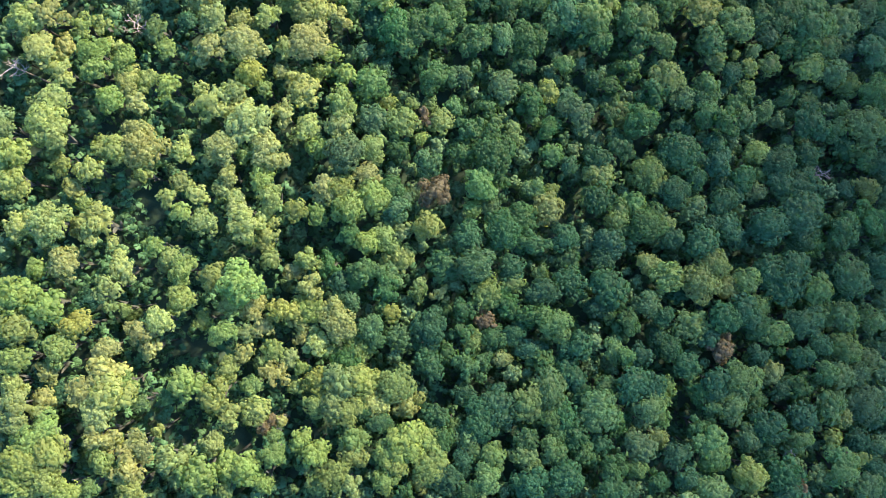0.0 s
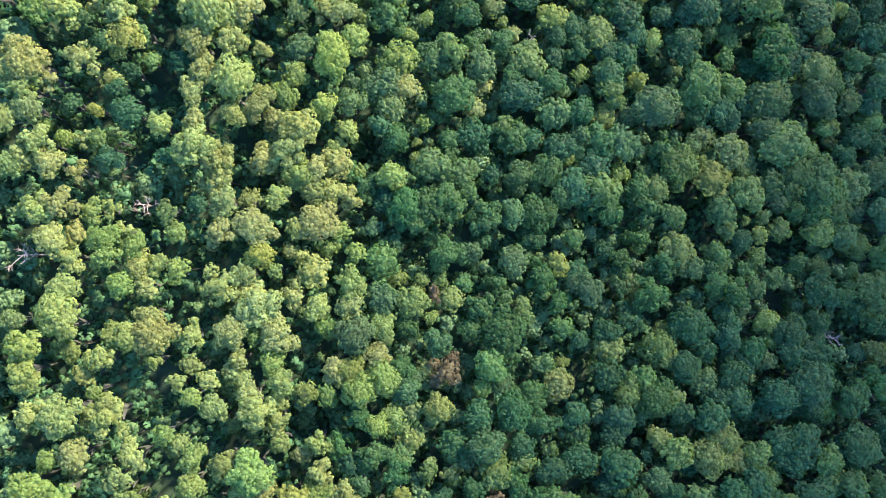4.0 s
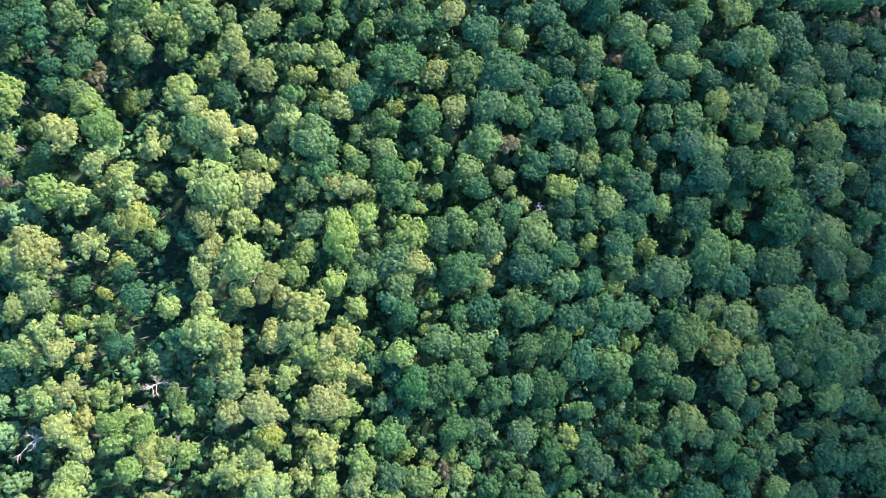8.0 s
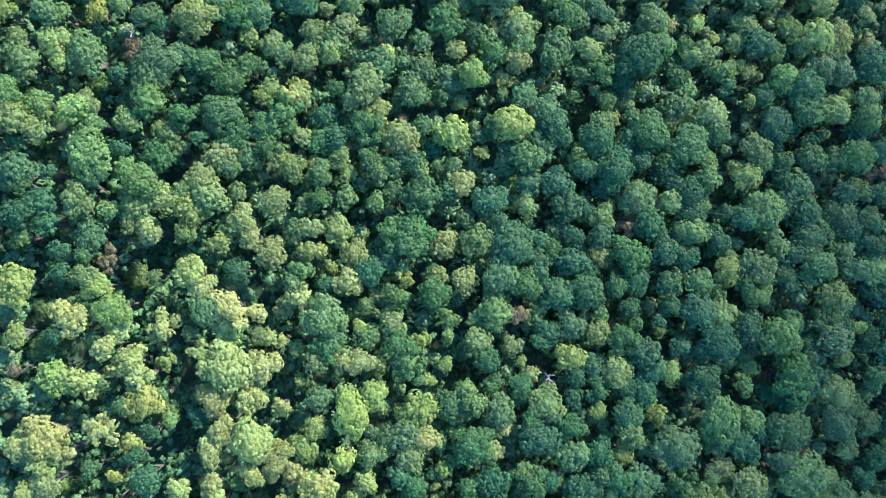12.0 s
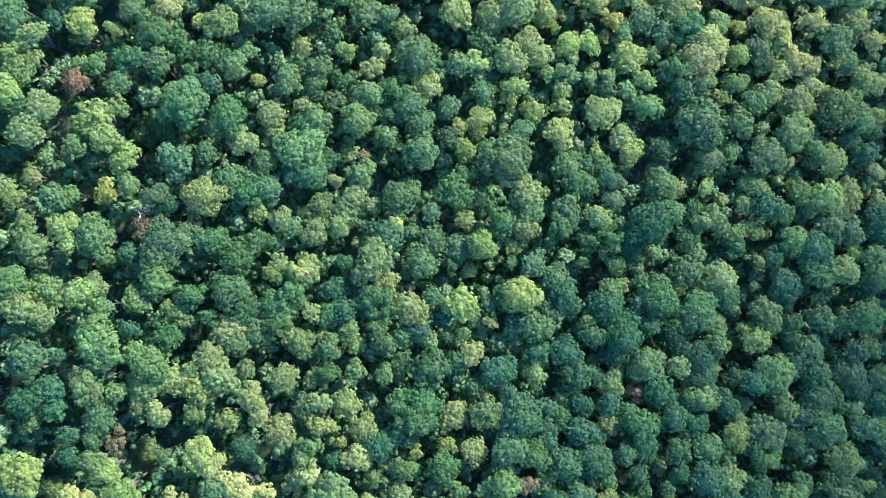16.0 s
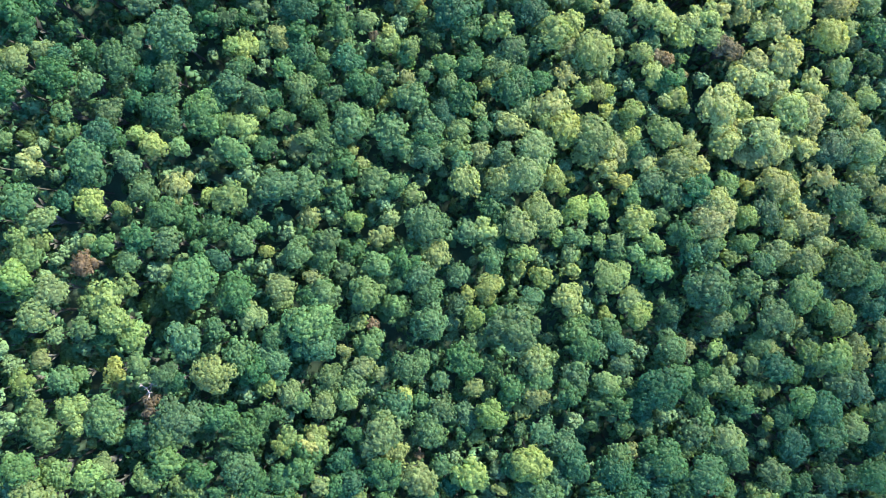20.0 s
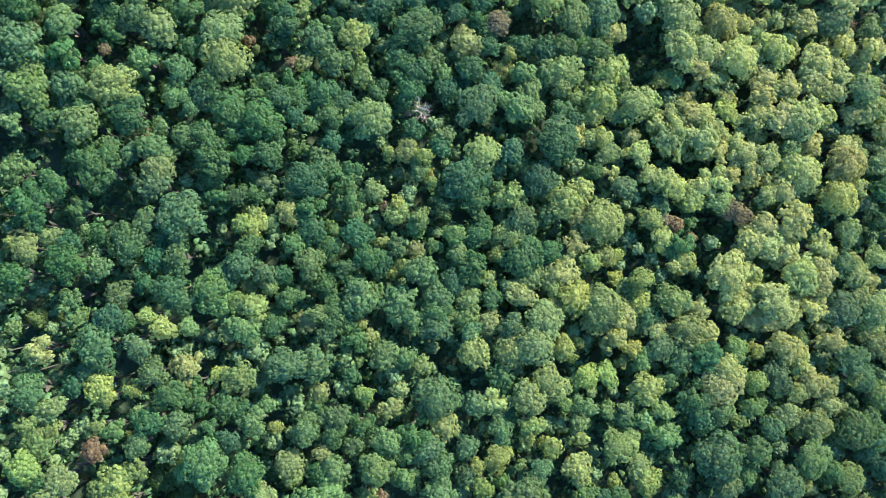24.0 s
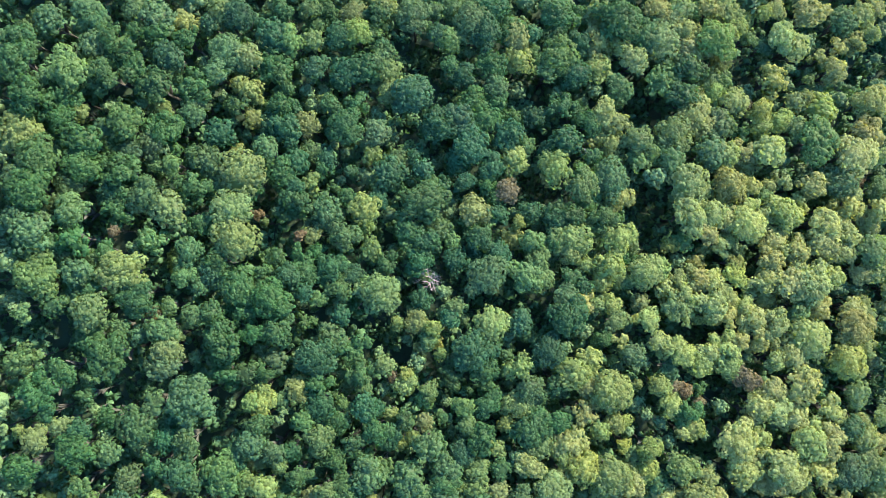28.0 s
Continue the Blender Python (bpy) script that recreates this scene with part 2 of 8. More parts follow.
def crown_mesh(habit, size, seed):
    """A crown of rounded boughs, each set all over with leaf tufts; its reach is 1."""
    boughs, spread, bsize, tall, ragged = HABITS[habit]
    share, count, tsize = SIZES[size]
    rng = np.random.default_rng(seed)
    boughs = max(4, round(boughs * share))
    stretch = rng.uniform(0.74, 1.0, 2)
    mids, bigs = [], []
    for k in range(boughs):
        f = (k + 0.3) / boughs
        r = spread * sqrt(f) * rng.uniform(1 - ragged, 1 + ragged) * (0.3 if k == 0 else 1.0)
        a = k * 2.39996 + rng.uniform(-0.35, 0.35) + seed
        big = bsize * rng.uniform(0.60, 1.28) * (1.12, 1.0, 0.90)[size]
        mids.append((r * cos(a) * stretch[0], r * sin(a) * stretch[1], tall * (1 - (r / 1.05) ** 2) * rng.uniform(0.84, 1.04) - big * 0.6))
        bigs.append(big)
    mids, bigs = np.array(mids), np.array(bigs)
    # even points over every bough, less those that lie inside another one
    which = rng.choice(boughs, count * 5, p=bigs ** 2 / (bigs ** 2).sum())
    way = dome_points(count * 5, rng, -0.25)
    pts = mids[which] + way * bigs[which][:, None] * np.array([1, 1, 0.92])
    apart = np.linalg.norm(pts[:, None] - mids[None], axis=2) / bigs[None]
    apart[np.arange(len(pts)), which] = 2
    keep = apart.min(1) > 0.93
    pts, way = pts[keep], way[keep]
    chosen = []
    for i in range(len(pts)):
        if not chosen or ((pts[chosen] - pts[i]) ** 2).sum(1).min() > (tsize * 0.86) ** 2:
            chosen.append(i)
        if len(chosen) >= count:
            break
    pts, way = pts[chosen], way[chosen]
    reach = np.percentile(np.hypot(pts[:, 0], pts[:, 1]), 95)
    siz = tsize * rng.uniform(0.62, 1.3, len(pts))
    pts = pts + way * rng.uniform(-0.8, 0.9, (len(pts), 1)) * tsize
    verts, faces, facing = leaf_tufts(pts / reach, way + np.array([0, 0, 0.25]), siz / reach, rng)
    TUFTS[habit, size].append((verts, faces, facing))
    # inner mass of twigs and shaded leaves, just under the tufts
    rings, seg = 6, 14
    hub = np.array([0, 0, tall * 0.12])
    ray = np.array([(0, 0, 1.0)] + [(sin(e) * cos(b), sin(e) * sin(b), cos(e)) for e in (i / (rings - 1) * pi * 0.6 for i in range(1, rings)) for b in (2 * pi * j / seg for j in range(seg))])
    along = ray @ (mids - hub).T
    chord = bigs[None] ** 2 - (((mids - hub) ** 2).sum(1)[None] - along ** 2)
    far = np.where(chord > 0, along + np.sqrt(np.maximum(chord, 0)), 0.25).max(1)
    core = (hub + ray * np.maximum(far, 0.25)[:, None] * 0.80) / reach
    inner = [(0, 1 + (j + 1) % seg, 1 + j) for j in range(seg)]
    for i in range(rings - 2):
        for j in range(seg):
            p0, p1, q0, q1 = 1 + i * seg + j, 1 + i * seg + (j + 1) % seg, 1 + (i + 1) * seg + j, 1 + (i + 1) * seg + (j + 1) % seg
            inner += [(p0, p1, q1), (p0, q1, q0)]
    inner = np.array(inner)[:, ::-1]
    return leaf_mesh("crown", np.concatenate([verts, core]), np.concatenate([faces, inner + len(verts)]), np.concatenate([facing, ray]), LEAF)


def tube(points, radii, seg=6):
    """A tapered limb through the points."""
    verts, faces = [], []
    for k, (p, r) in enumerate(zip(points, radii)):
        d = (Vector(points[min(k + 1, len(points) - 1)]) - Vector(points[max(k - 1, 0)])).normalized()
        u = d.orthogonal().normalized()
        w = d.cross(u)
        verts += [Vector(p) + (u * cos(q) + w * sin(q)) * r for q in (2 * pi * j / seg for j in range(seg))]
        if k:
            o = (k - 1) * seg
            faces += [(o + j, o + (j + 1) % seg, o + seg + (j + 1) % seg, o + seg + j) for j in range(seg)]
    return verts, faces


def joined(tubes):
    verts, faces = [], []
    for v, f in tubes:
        o = len(verts)
        verts += v
        faces += [tuple(i + o for i in q) for q in f]
    return verts, faces


def trunk_mesh(seed):
    """A trunk of height 1 with limbs that fork into the crown; its width is scaled apart from its height."""
    rng = random.Random(seed)
    lean = [(rng.uniform(-0.25, 0.25) * k, rng.uniform(-0.25, 0.25) * k, z) for k, z in enumerate((-0.03, 0.05, 0.35, 0.62, 0.86))]
    tubes = [tube(lean, (0.30, 0.21, 0.17, 0.12, 0.04), 5)]
    for k in range(5):
        a, z = k * 2.4 + rng.random(), 0.42 + 0.06 * k
        tubes.append(tube([(0, 0, z), (0.8 * cos(a), 0.8 * sin(a), z + 0.1), (1.5 * cos(a + 0.2), 1.5 * sin(a + 0.2), z + 0.18)], (0.08, 0.055, 0.02), 3))
    v, f = joined(tubes)
    me = bpy.data.meshes.new("trunk")
    me.from_pydata(v, [], f)
    me.materials.append(BARK)
    for p in me.polygons:
        p.use_smooth = True
    return me


CROWNS = {(h, z): [crown_mesh(h, z, 20 * i + 5 * z + k) for k in range(5)] for i, h in enumerate(HABITS) for z in range(3)}
TRUNKS = [trunk_mesh(k) for k in range(4)]

# kind: habits, leaf colour, name and label of a large and of a small one
KINDS = {
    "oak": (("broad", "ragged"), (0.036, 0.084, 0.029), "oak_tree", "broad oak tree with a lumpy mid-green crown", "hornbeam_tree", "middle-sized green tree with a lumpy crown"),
    # dark leaf colour, also planted where its darkness stands in for shade
    "dark_shaded_beech": (("dense", "broad"), (0.027, 0.073, 0.033), "beech_tree", "dark blue-green tree with a dense rounded crown, shade partly in its tone", "alder_tree", "small dark teal-green tree with a close crown, shade partly in its tone"),
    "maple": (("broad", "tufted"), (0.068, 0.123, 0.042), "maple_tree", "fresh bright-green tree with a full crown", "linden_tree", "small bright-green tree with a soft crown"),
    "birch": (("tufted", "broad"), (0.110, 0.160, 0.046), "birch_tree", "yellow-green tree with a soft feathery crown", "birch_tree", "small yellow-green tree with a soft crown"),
    # leaf colour raised so that it carries some of the sunlight
    "pale_sunlit_ash": (("ragged", "broad"), (0.148, 0.188, 0.064), "ash_tree", "pale grey-green tree with a loose tufted crown, sunlight partly in its tone", "elm_tree", "smaller pale green tree with a tufted crown, sunlight partly in its tone"),
    "hickory": (("broad", "dense"), (0.100, 0.144, 0.050), "hickory_tree", "olive-green tree with a grainy rounded crown", "chestnut_tree", "small olive-green tree with a grainy crown"),
    "young_tree": (("slim", "tufted"), (0.057, 0.098, 0.031), "young_tree", "young green tree standing below the tall crowns", "young_tree", "young green tree standing below the tall crowns"),
    "poplar": (("broad", "dense"), (0.05, 0.098, 0.04), "poplar_tree", "cool grey-green tree with a full grainy crown", "aspen_tree", "small cool grey-green tree with a grainy crown"),
    "golden": (("tufted", "broad"), (0.136, 0.176, 0.044), "golden_tree", "yellowish-green tree with a soft turning crown", "golden_tree", "yellowish-green tree with a soft turning crown"),
    "withering_tree": (("broad", "ragged"), (0.088, 0.080, 0.045), "withering_tree", "withering tree with reddish-brown dry leaves", "withering_tree", "withering tree with reddish-brown dry leaves"),
}
LARGE = {'oak': 2.45, 'dark_shaded_beech': 2.45, 'maple': 2.05, 'birch': 0, 'pale_sunlit_ash': 2.5, 'hickory': 2.3, 'poplar': 2.4, 'young_tree': 0, 'golden': 0, 'withering_tree': 0}
PLANTED = defaultdict(list)
chance = random.Random(5)


def plant(kind, x, y, r):
    """One tree: its foot at (x, y), a crown of radius r."""
    habits, colour, big_name, big_label, small_name, small_label = KINDS[kind]
    tall = 12.2 + 1.45 * r + chance.uniform(-1.1, 1.1) - (6.0 if kind == "young_tree" else 0)
    large = r > LARGE[kind]
    base = new(big_name if large else small_name)
    base.location = (x, y, ground_height(x, y) - 0.05)
    base.rotation_euler = (0, 0, chance.uniform(0, 6.28))
    habit = chance.choice(habits)
    if r < 1.5:
        habit = "tufted"
    crown = new("crown", chance.choice(CROWNS[habit, 0 if r < 2.1 else 1 if r < 3.1 else 2]))
    r *= 1.27
    depth = r * chance.uniform(0.66, 0.92)
    crown.location = (0, 0, tall - depth * HABITS[habit][3] * 0.95)
    crown.scale = (r * chance.uniform(0.90, 1.15), r * chance.uniform(0.90, 1.15), depth)
    g = chance.triangular(0.80, 1.24, 0.98)
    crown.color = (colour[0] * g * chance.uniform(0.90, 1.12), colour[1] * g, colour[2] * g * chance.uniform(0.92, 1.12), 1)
    trunk = new("trunk", chance.choice(TRUNKS))
    trunk.scale = (r / 3.4, r / 3.4, tall)
    crown.parent = trunk.parent = base
    tagged(base, big_label if large else small_label, "tree", (big_name if large else small_name).replace("_tree", " trees"))
    PLANTED[int(x // 12), int(y // 12)].append((x, y, r))
    return base


def snag(x, y, reach):
    """A dead, leafless tree with thin bleached limbs."""
    rng = random.Random(int(x * 31 + y * 7))
    g = ground_height(x, y)
    base = new("dead_tree")
    base.location = (x, y, g - 0.05)
    tall = rng.uniform(15.0, 16.5)
    v, f = tube([(0, 0, 0), (0.1, 0.05, tall * 0.5), (-0.1, 0.1, tall * 0.8), (0.15, -0.05, tall)], (0.24, 0.16, 0.09, 0.02), 7)
    link_mesh("trunk", v, f, DEADWOOD, base)
    lean = rng.uniform(0, 6.28)
    for k in range(8):
        a = lean + k * 2.4 + rng.uniform(-0.5, 0.5)
        z = tall * (0.6 + 0.045 * k)
        l = reach * rng.uniform(0.6, 1.35) * (1.2 if k % 3 == 0 else 0.9)
        bend = rng.uniform(-0.5, 0.5)
        tips = [Vector((0, 0, z)), Vector((l * 0.45 * cos(a), l * 0.45 * sin(a), z + 0.3 * l)),
                Vector((l * 0.8 * cos(a + bend * 0.5), l * 0.8 * sin(a + bend * 0.5), z + 0.42 * l)), Vector((l * 1.1 * cos(a + bend), l * 1.1 * sin(a + bend), z + 0.62 * l))]
        tubes = [tube(tips, (0.095, 0.07, 0.045, 0.016), 5)]
        for m in range(5):
            p = tips[1].lerp(tips[3], rng.uniform(0.0, 0.85))
            b = a + rng.choice((-1, 1)) * rng.uniform(0.5, 1.2)
            e = p + Vector((cos(b), sin(b), rng.uniform(0.2, 0.7))) * l * rng.uniform(0.22, 0.5)
            tubes.append(tube([p, p.lerp(e, 0.5) + Vector((0, 0, 0.06)), e], (0.042, 0.030, 0.012), 4))
        link_mesh("branch", *joined(tubes), DEADWOOD, base)
    tagged(base, "dead leafless tree with bleached grey forked limbs", "dead tree", "dead trees")


def room(x, y, r, overlap):
    """Whether a crown of radius r fits here between those that stand."""
    i, j = int(x // 12), int(y // 12)
    for a in (i - 1, i, i + 1):
        for b in (j - 1, j, j + 1):
            for px, py, pr in PLANTED[a, b]:
                if (px - x) ** 2 + (py - y) ** 2 < ((pr + r) * overlap) ** 2:
                    return False
    return True


GAPS = []


def gap(x, y, r):
    """A dark opening in the forest's roof, where no tree stands."""
    GAPS.append((x, y, r))


# ---- the southern stretch of the forest ----
plant("hickory", -81.3, 22.0, 2.3)
plant("hickory", -67.5, 4.3, 2.1)
plant("hickory", -42.3, 1.2, 1.5)
plant("young_tree", -47.3, 24.7, 1.7)
gap(-86.8, 30.0, 2.1)
plant("oak", -10.5, 11.8, 2.2)
plant("oak", -18.1, 2.9, 2.2)
plant("hickory", -8.2, 3.4, 2.0)
plant("withering_tree", -3.6, 26.0, 2.0)
plant("oak", 3.5, 19.3, 2.3)
plant("oak", 10.9, 14.8, 2.0)
plant("dark_shaded_beech", 11.8, 3.5, 3.3)
gap(15.8, 25.8, 1.3)
gap(15.0, 10.1, 1.5)
gap(-6.0, 19.2, 1.2)
plant("dark_shaded_beech", 57.2, 21.3, 2.4)
plant("oak", 36.3, 20.8, 3.0)
plant("hickory", 31.6, 15.0, 2.5)
plant("dark_shaded_beech", 52.2, 14.7, 2.1)
plant("dark_shaded_beech", 57.7, 13.6, 2.1)
plant("dark_shaded_beech", 62.0, 14.3, 2.4)
plant("maple", 38.7, 8.7, 2.3)
plant("hickory", 44.5, 4.7, 2.3)
plant("maple", 35.6, 5.3, 2.3)
plant("dark_shaded_beech", 57.4, 9.5, 2.6)
plant("dark_shaded_beech", 54.2, 4.8, 2.6)
plant("dark_shaded_beech", 71.0, 13.2, 2.4)
plant("dark_shaded_beech", 79.0, 9.8, 1.9)
plant("dark_shaded_beech", 75.3, 2.5, 3.1)
plant("dark_shaded_beech", 87.4, 22.1, 2.4)
plant("maple", 90.6, 22.3, 2.0)
plant("dark_shaded_beech", 95.0, 18.6, 2.5)
plant("dark_shaded_beech", 87.5, 13.0, 1.7)
plant("dark_shaded_beech", 94.2, 6.2, 2.7)
snag(81.6, 16.1, 1.9)
gap(93.4, 17.6, 1.3)
gap(53.0, 5.2, 1.3)
plant("hickory", -62.6, -10.5, 1.3)
plant("young_tree", -61.4, -12.6, 1.5)
plant("pale_sunlit_ash", -63.3, -30.0, 2.5)
plant("hickory", -77.4, -32.2, 2.1)
plant("young_tree", -68.5, -40.1, 2.1)
plant("hickory", -52.0, -1.5, 1.7)
plant("pale_sunlit_ash", -40.3, -9.6, 2.2)
plant("hickory", -37.7, -16.1, 1.6)
plant("maple", -32.1, -35.3, 1.1)
plant("pale_sunlit_ash", -30.6, -32.7, 1.3)
plant("hickory", -33.2, -2.1, 1.7)
plant("pale_sunlit_ash", -28.9, -4.3, 1.7)
plant("hickory", -40.6, -45.3, 1.5)
gap(-47.7, -11.7, 0.9)
gap(-31.1, -30.6, 1.7)
plant("pale_sunlit_ash", -26.1, -2.1, 2.2)
plant("maple", -17.5, -6.5, 1.8)
plant("hickory", -4.9, -6.6, 1.3)
plant("oak", -11.4, -8.1, 2.6)
plant("oak", -13.1, -18.0, 1.5)
plant("pale_sunlit_ash", -27.6, -14.0, 2.0)
plant("oak", -18.8, -21.6, 2.4)
plant("hickory", -19.8, -25.7, 3.0)
plant("hickory", -20.8, -29.9, 2.6)
plant("oak", -15.6, -30.7, 1.9)
plant("hickory", -23.8, -44.6, 1.9)
plant("oak", -6.9, -46.1, 1.9)
plant("oak", 0.1, -3.2, 2.4)
plant("maple", 2.4, -2.7, 1.3)
plant("oak", 4.0, -16.5, 2.0)
plant("oak", 4.0, -12.1, 1.8)
plant("oak", -3.7, -19.6, 2.2)
plant("oak", 0.7, -20.3, 2.0)
plant("oak", 9.5, -17.6, 2.4)
plant("dark_shaded_beech", 13.6, -3.8, 2.2)
plant("dark_shaded_beech", 19.7, -8.8, 2.5)
plant("dark_shaded_beech", 25.0, -2.2, 2.0)
plant("maple", 25.7, -3.9, 1.6)
plant("oak", 19.5, -22.0, 2.7)
plant("oak", 7.8, -22.5, 2.2)
plant("maple", 1.7, -34.3, 1.7)
plant("oak", -0.4, -36.2, 2.2)
plant("oak", 20.4, -32.9, 2.6)
plant("oak", 22.1, -36.2, 2.2)
plant("oak", 16.0, -37.1, 2.2)
plant("dark_shaded_beech", 26.3, -25.6, 2.0)
plant("dark_shaded_beech", 27.5, -28.9, 1.8)
plant("oak", 27.2, -39.7, 1.8)
plant("oak", 5.0, -45.9, 1.7)
gap(0.7, -28.8, 1.2)
gap(9.2, -21.8, 1.0)
gap(-26.9, -41.0, 0.9)
gap(26.9, -34.0, 1.2)
gap(-23.7, -21.3, 1.0)
# the dark kind is laid thickly on this side, standing in for shade
plant("dark_shaded_beech", 32.5, -2.2, 2.3)
plant("dark_shaded_beech", 31.2, -11.7, 2.3)
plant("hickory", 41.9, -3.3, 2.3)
plant("dark_shaded_beech", 48.5, -9.1, 1.8)
plant("dark_shaded_beech", 44.7, -13.6, 2.1)
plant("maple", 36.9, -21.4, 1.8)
plant("dark_shaded_beech", 44.0, -18.1, 2.0)
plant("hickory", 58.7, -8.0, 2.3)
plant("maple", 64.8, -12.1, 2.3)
plant("dark_shaded_beech", 57.1, -13.7, 2.8)
plant("dark_shaded_beech", 64.5, -16.1, 2.6)
plant("dark_shaded_beech", 67.3, -4.6, 3.0)
plant("dark_shaded_beech", 70.3, -8.1, 3.0)
plant("dark_shaded_beech", 81.6, -7.0, 2.9)
plant("dark_shaded_beech", 84.3, -9.4, 2.6)
plant("dark_shaded_beech", 89.0, -7.1, 1.9)
plant("dark_shaded_beech", 93.1, -3.5, 2.4)
plant("dark_shaded_beech", 78.6, -19.9, 2.1)
plant("dark_shaded_beech", 93.2, -21.5, 2.4)
plant("dark_shaded_beech", 64.4, -21.9, 2.1)
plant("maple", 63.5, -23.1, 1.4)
plant("dark_shaded_beech", 55.2, -27.2, 2.7)
plant("dark_shaded_beech", 69.5, -28.8, 2.3)
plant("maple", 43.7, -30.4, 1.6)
plant("dark_shaded_beech", 41.7, -26.9, 2.5)
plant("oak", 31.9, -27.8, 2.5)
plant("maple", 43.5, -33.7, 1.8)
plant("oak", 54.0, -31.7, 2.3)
plant("dark_shaded_beech", 73.0, -34.0, 2.3)
plant("dark_shaded_beech", 89.8, -35.9, 2.6)
plant("dark_shaded_beech", 86.4, -39.8, 2.1)
plant("dark_shaded_beech", 30.6, -38.7, 2.0)
plant("dark_shaded_beech", 69.3, -48.7, 2.5)
plant("dark_shaded_beech", 89.1, -45.5, 2.3)
plant("dark_shaded_beech", 90.1, -49.0, 2.3)
plant("dark_shaded_beech", 89.2, -41.2, 1.9)
plant("dark_shaded_beech", 36.0, -47.3, 2.0)
plant("dark_shaded_beech", 65.7, -42.1, 2.1)
snag(71.0, -41.6, 0.9)
gap(49.3, -27.3, 1.5)
gap(87.0, -38.5, 1.3)
gap(57.3, -38.4, 1.0)
gap(71.8, -32.8, 1.0)
gap(85.2, -50.7, 1.0)
# pale and yellowed kinds here put the south-west's sunlight into the leaf colour
plant("pale_sunlit_ash", -59.0, 28.3, 2.0)
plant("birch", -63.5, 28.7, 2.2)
plant("pale_sunlit_ash", -73.7, 28.4, 2.5)
plant("pale_sunlit_ash", -74.1, 23.6, 3.4)
plant("pale_sunlit_ash", -72.1, 21.0, 2.3)
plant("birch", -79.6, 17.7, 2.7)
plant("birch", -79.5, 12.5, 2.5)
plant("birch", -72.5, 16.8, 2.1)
plant("pale_sunlit_ash", -66.2, 14.8, 2.9)
plant("pale_sunlit_ash", -70.0, 11.6, 1.8)
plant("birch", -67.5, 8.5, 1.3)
plant("pale_sunlit_ash", -72.2, 4.8, 3.4)
plant("pale_sunlit_ash", -78.9, 4.2, 2.6)
plant("pale_sunlit_ash", -64.0, 4.3, 3.2)
plant("pale_sunlit_ash", -58.4, 23.0, 2.5)
plant("pale_sunlit_ash", -56.9, 19.3, 3.3)
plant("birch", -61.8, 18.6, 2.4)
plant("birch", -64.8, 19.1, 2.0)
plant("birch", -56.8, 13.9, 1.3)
plant("pale_sunlit_ash", -50.3, 18.9, 2.4)
plant("pale_sunlit_ash", -50.7, 12.9, 1.8)
plant("pale_sunlit_ash", -52.6, 9.7, 1.8)
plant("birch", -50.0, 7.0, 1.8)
plant("pale_sunlit_ash", -45.9, 4.9, 2.4)
plant("pale_sunlit_ash", -47.0, 10.3, 1.8)
plant("pale_sunlit_ash", -43.0, 19.0, 3.1)
plant("pale_sunlit_ash", -42.4, 10.9, 2.6)
plant("pale_sunlit_ash", -41.4, 14.1, 2.4)
plant("pale_sunlit_ash", -39.2, 7.6, 2.8)
plant("pale_sunlit_ash", -38.1, 4.4, 3.1)
plant("pale_sunlit_ash", -44.7, 28.2, 3.0)
plant("pale_sunlit_ash", -42.2, 29.9, 1.9)
plant("pale_sunlit_ash", -37.4, 24.0, 3.7)
plant("pale_sunlit_ash", -34.1, 18.6, 3.2)
plant("pale_sunlit_ash", -39.5, 26.2, 2.6)
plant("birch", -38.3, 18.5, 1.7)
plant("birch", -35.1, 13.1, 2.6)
plant("pale_sunlit_ash", -32.9, 9.9, 2.8)
plant("pale_sunlit_ash", -31.0, 26.3, 2.2)
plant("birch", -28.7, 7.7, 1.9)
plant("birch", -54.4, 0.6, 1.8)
plant("pale_sunlit_ash", -33.9, 2.3, 2.6)
plant("birch", -20.3, 28.8, 2.8)
plant("birch", -11.6, 29.5, 1.8)
plant("birch", -7.1, 27.4, 1.2)
plant("birch", -6.0, 29.1, 1.4)
plant("maple", -2.7, 29.2, 1.8)
plant("maple", 1.8, 28.7, 1.8)
plant("birch", -8.2, 24.6, 2.6)
plant("birch", -4.3, 21.8, 1.2)
plant("birch", -13.7, 20.0, 2.2)
plant("poplar", -19.1, 18.8, 3.1)
plant("birch", -24.5, 20.4, 2.2)
plant("oak", -8.8, 19.5, 2.4)
plant("pale_sunlit_ash", -20.3, 24.3, 2.4)
plant("pale_sunlit_ash", -26.7, 24.2, 2.2)
plant("oak", 8.6, 28.8, 2.2)
plant("oak", 9.7, 19.2, 4.0)
plant("oak", 5.2, 23.7, 2.6)
plant("maple", 14.2, 22.7, 2.2)
plant("oak", 17.7, 29.6, 2.8)
plant("maple", 18.2, 26.2, 1.4)
plant("maple", 22.2, 19.4, 2.0)
plant("oak", 21.1, 24.5, 2.2)
plant("poplar", -2.7, 16.8, 2.4)
plant("withering_tree", -1.6, 11.2, 2.7)
plant("hickory", -4.9, 11.7, 1.8)
plant("withering_tree", -0.4, 13.4, 1.6)
plant("maple", 7.4, 12.4, 2.6)
plant("pale_sunlit_ash", -14.8, 14.4, 2.5)
plant("birch", -13.6, 10.0, 3.3)
plant("birch", -20.1, 11.1, 3.2)
plant("pale_sunlit_ash", -23.4, 12.1, 2.1)
plant("birch", -18.0, 7.8, 2.9)
plant("poplar", -9.3, 7.8, 2.7)
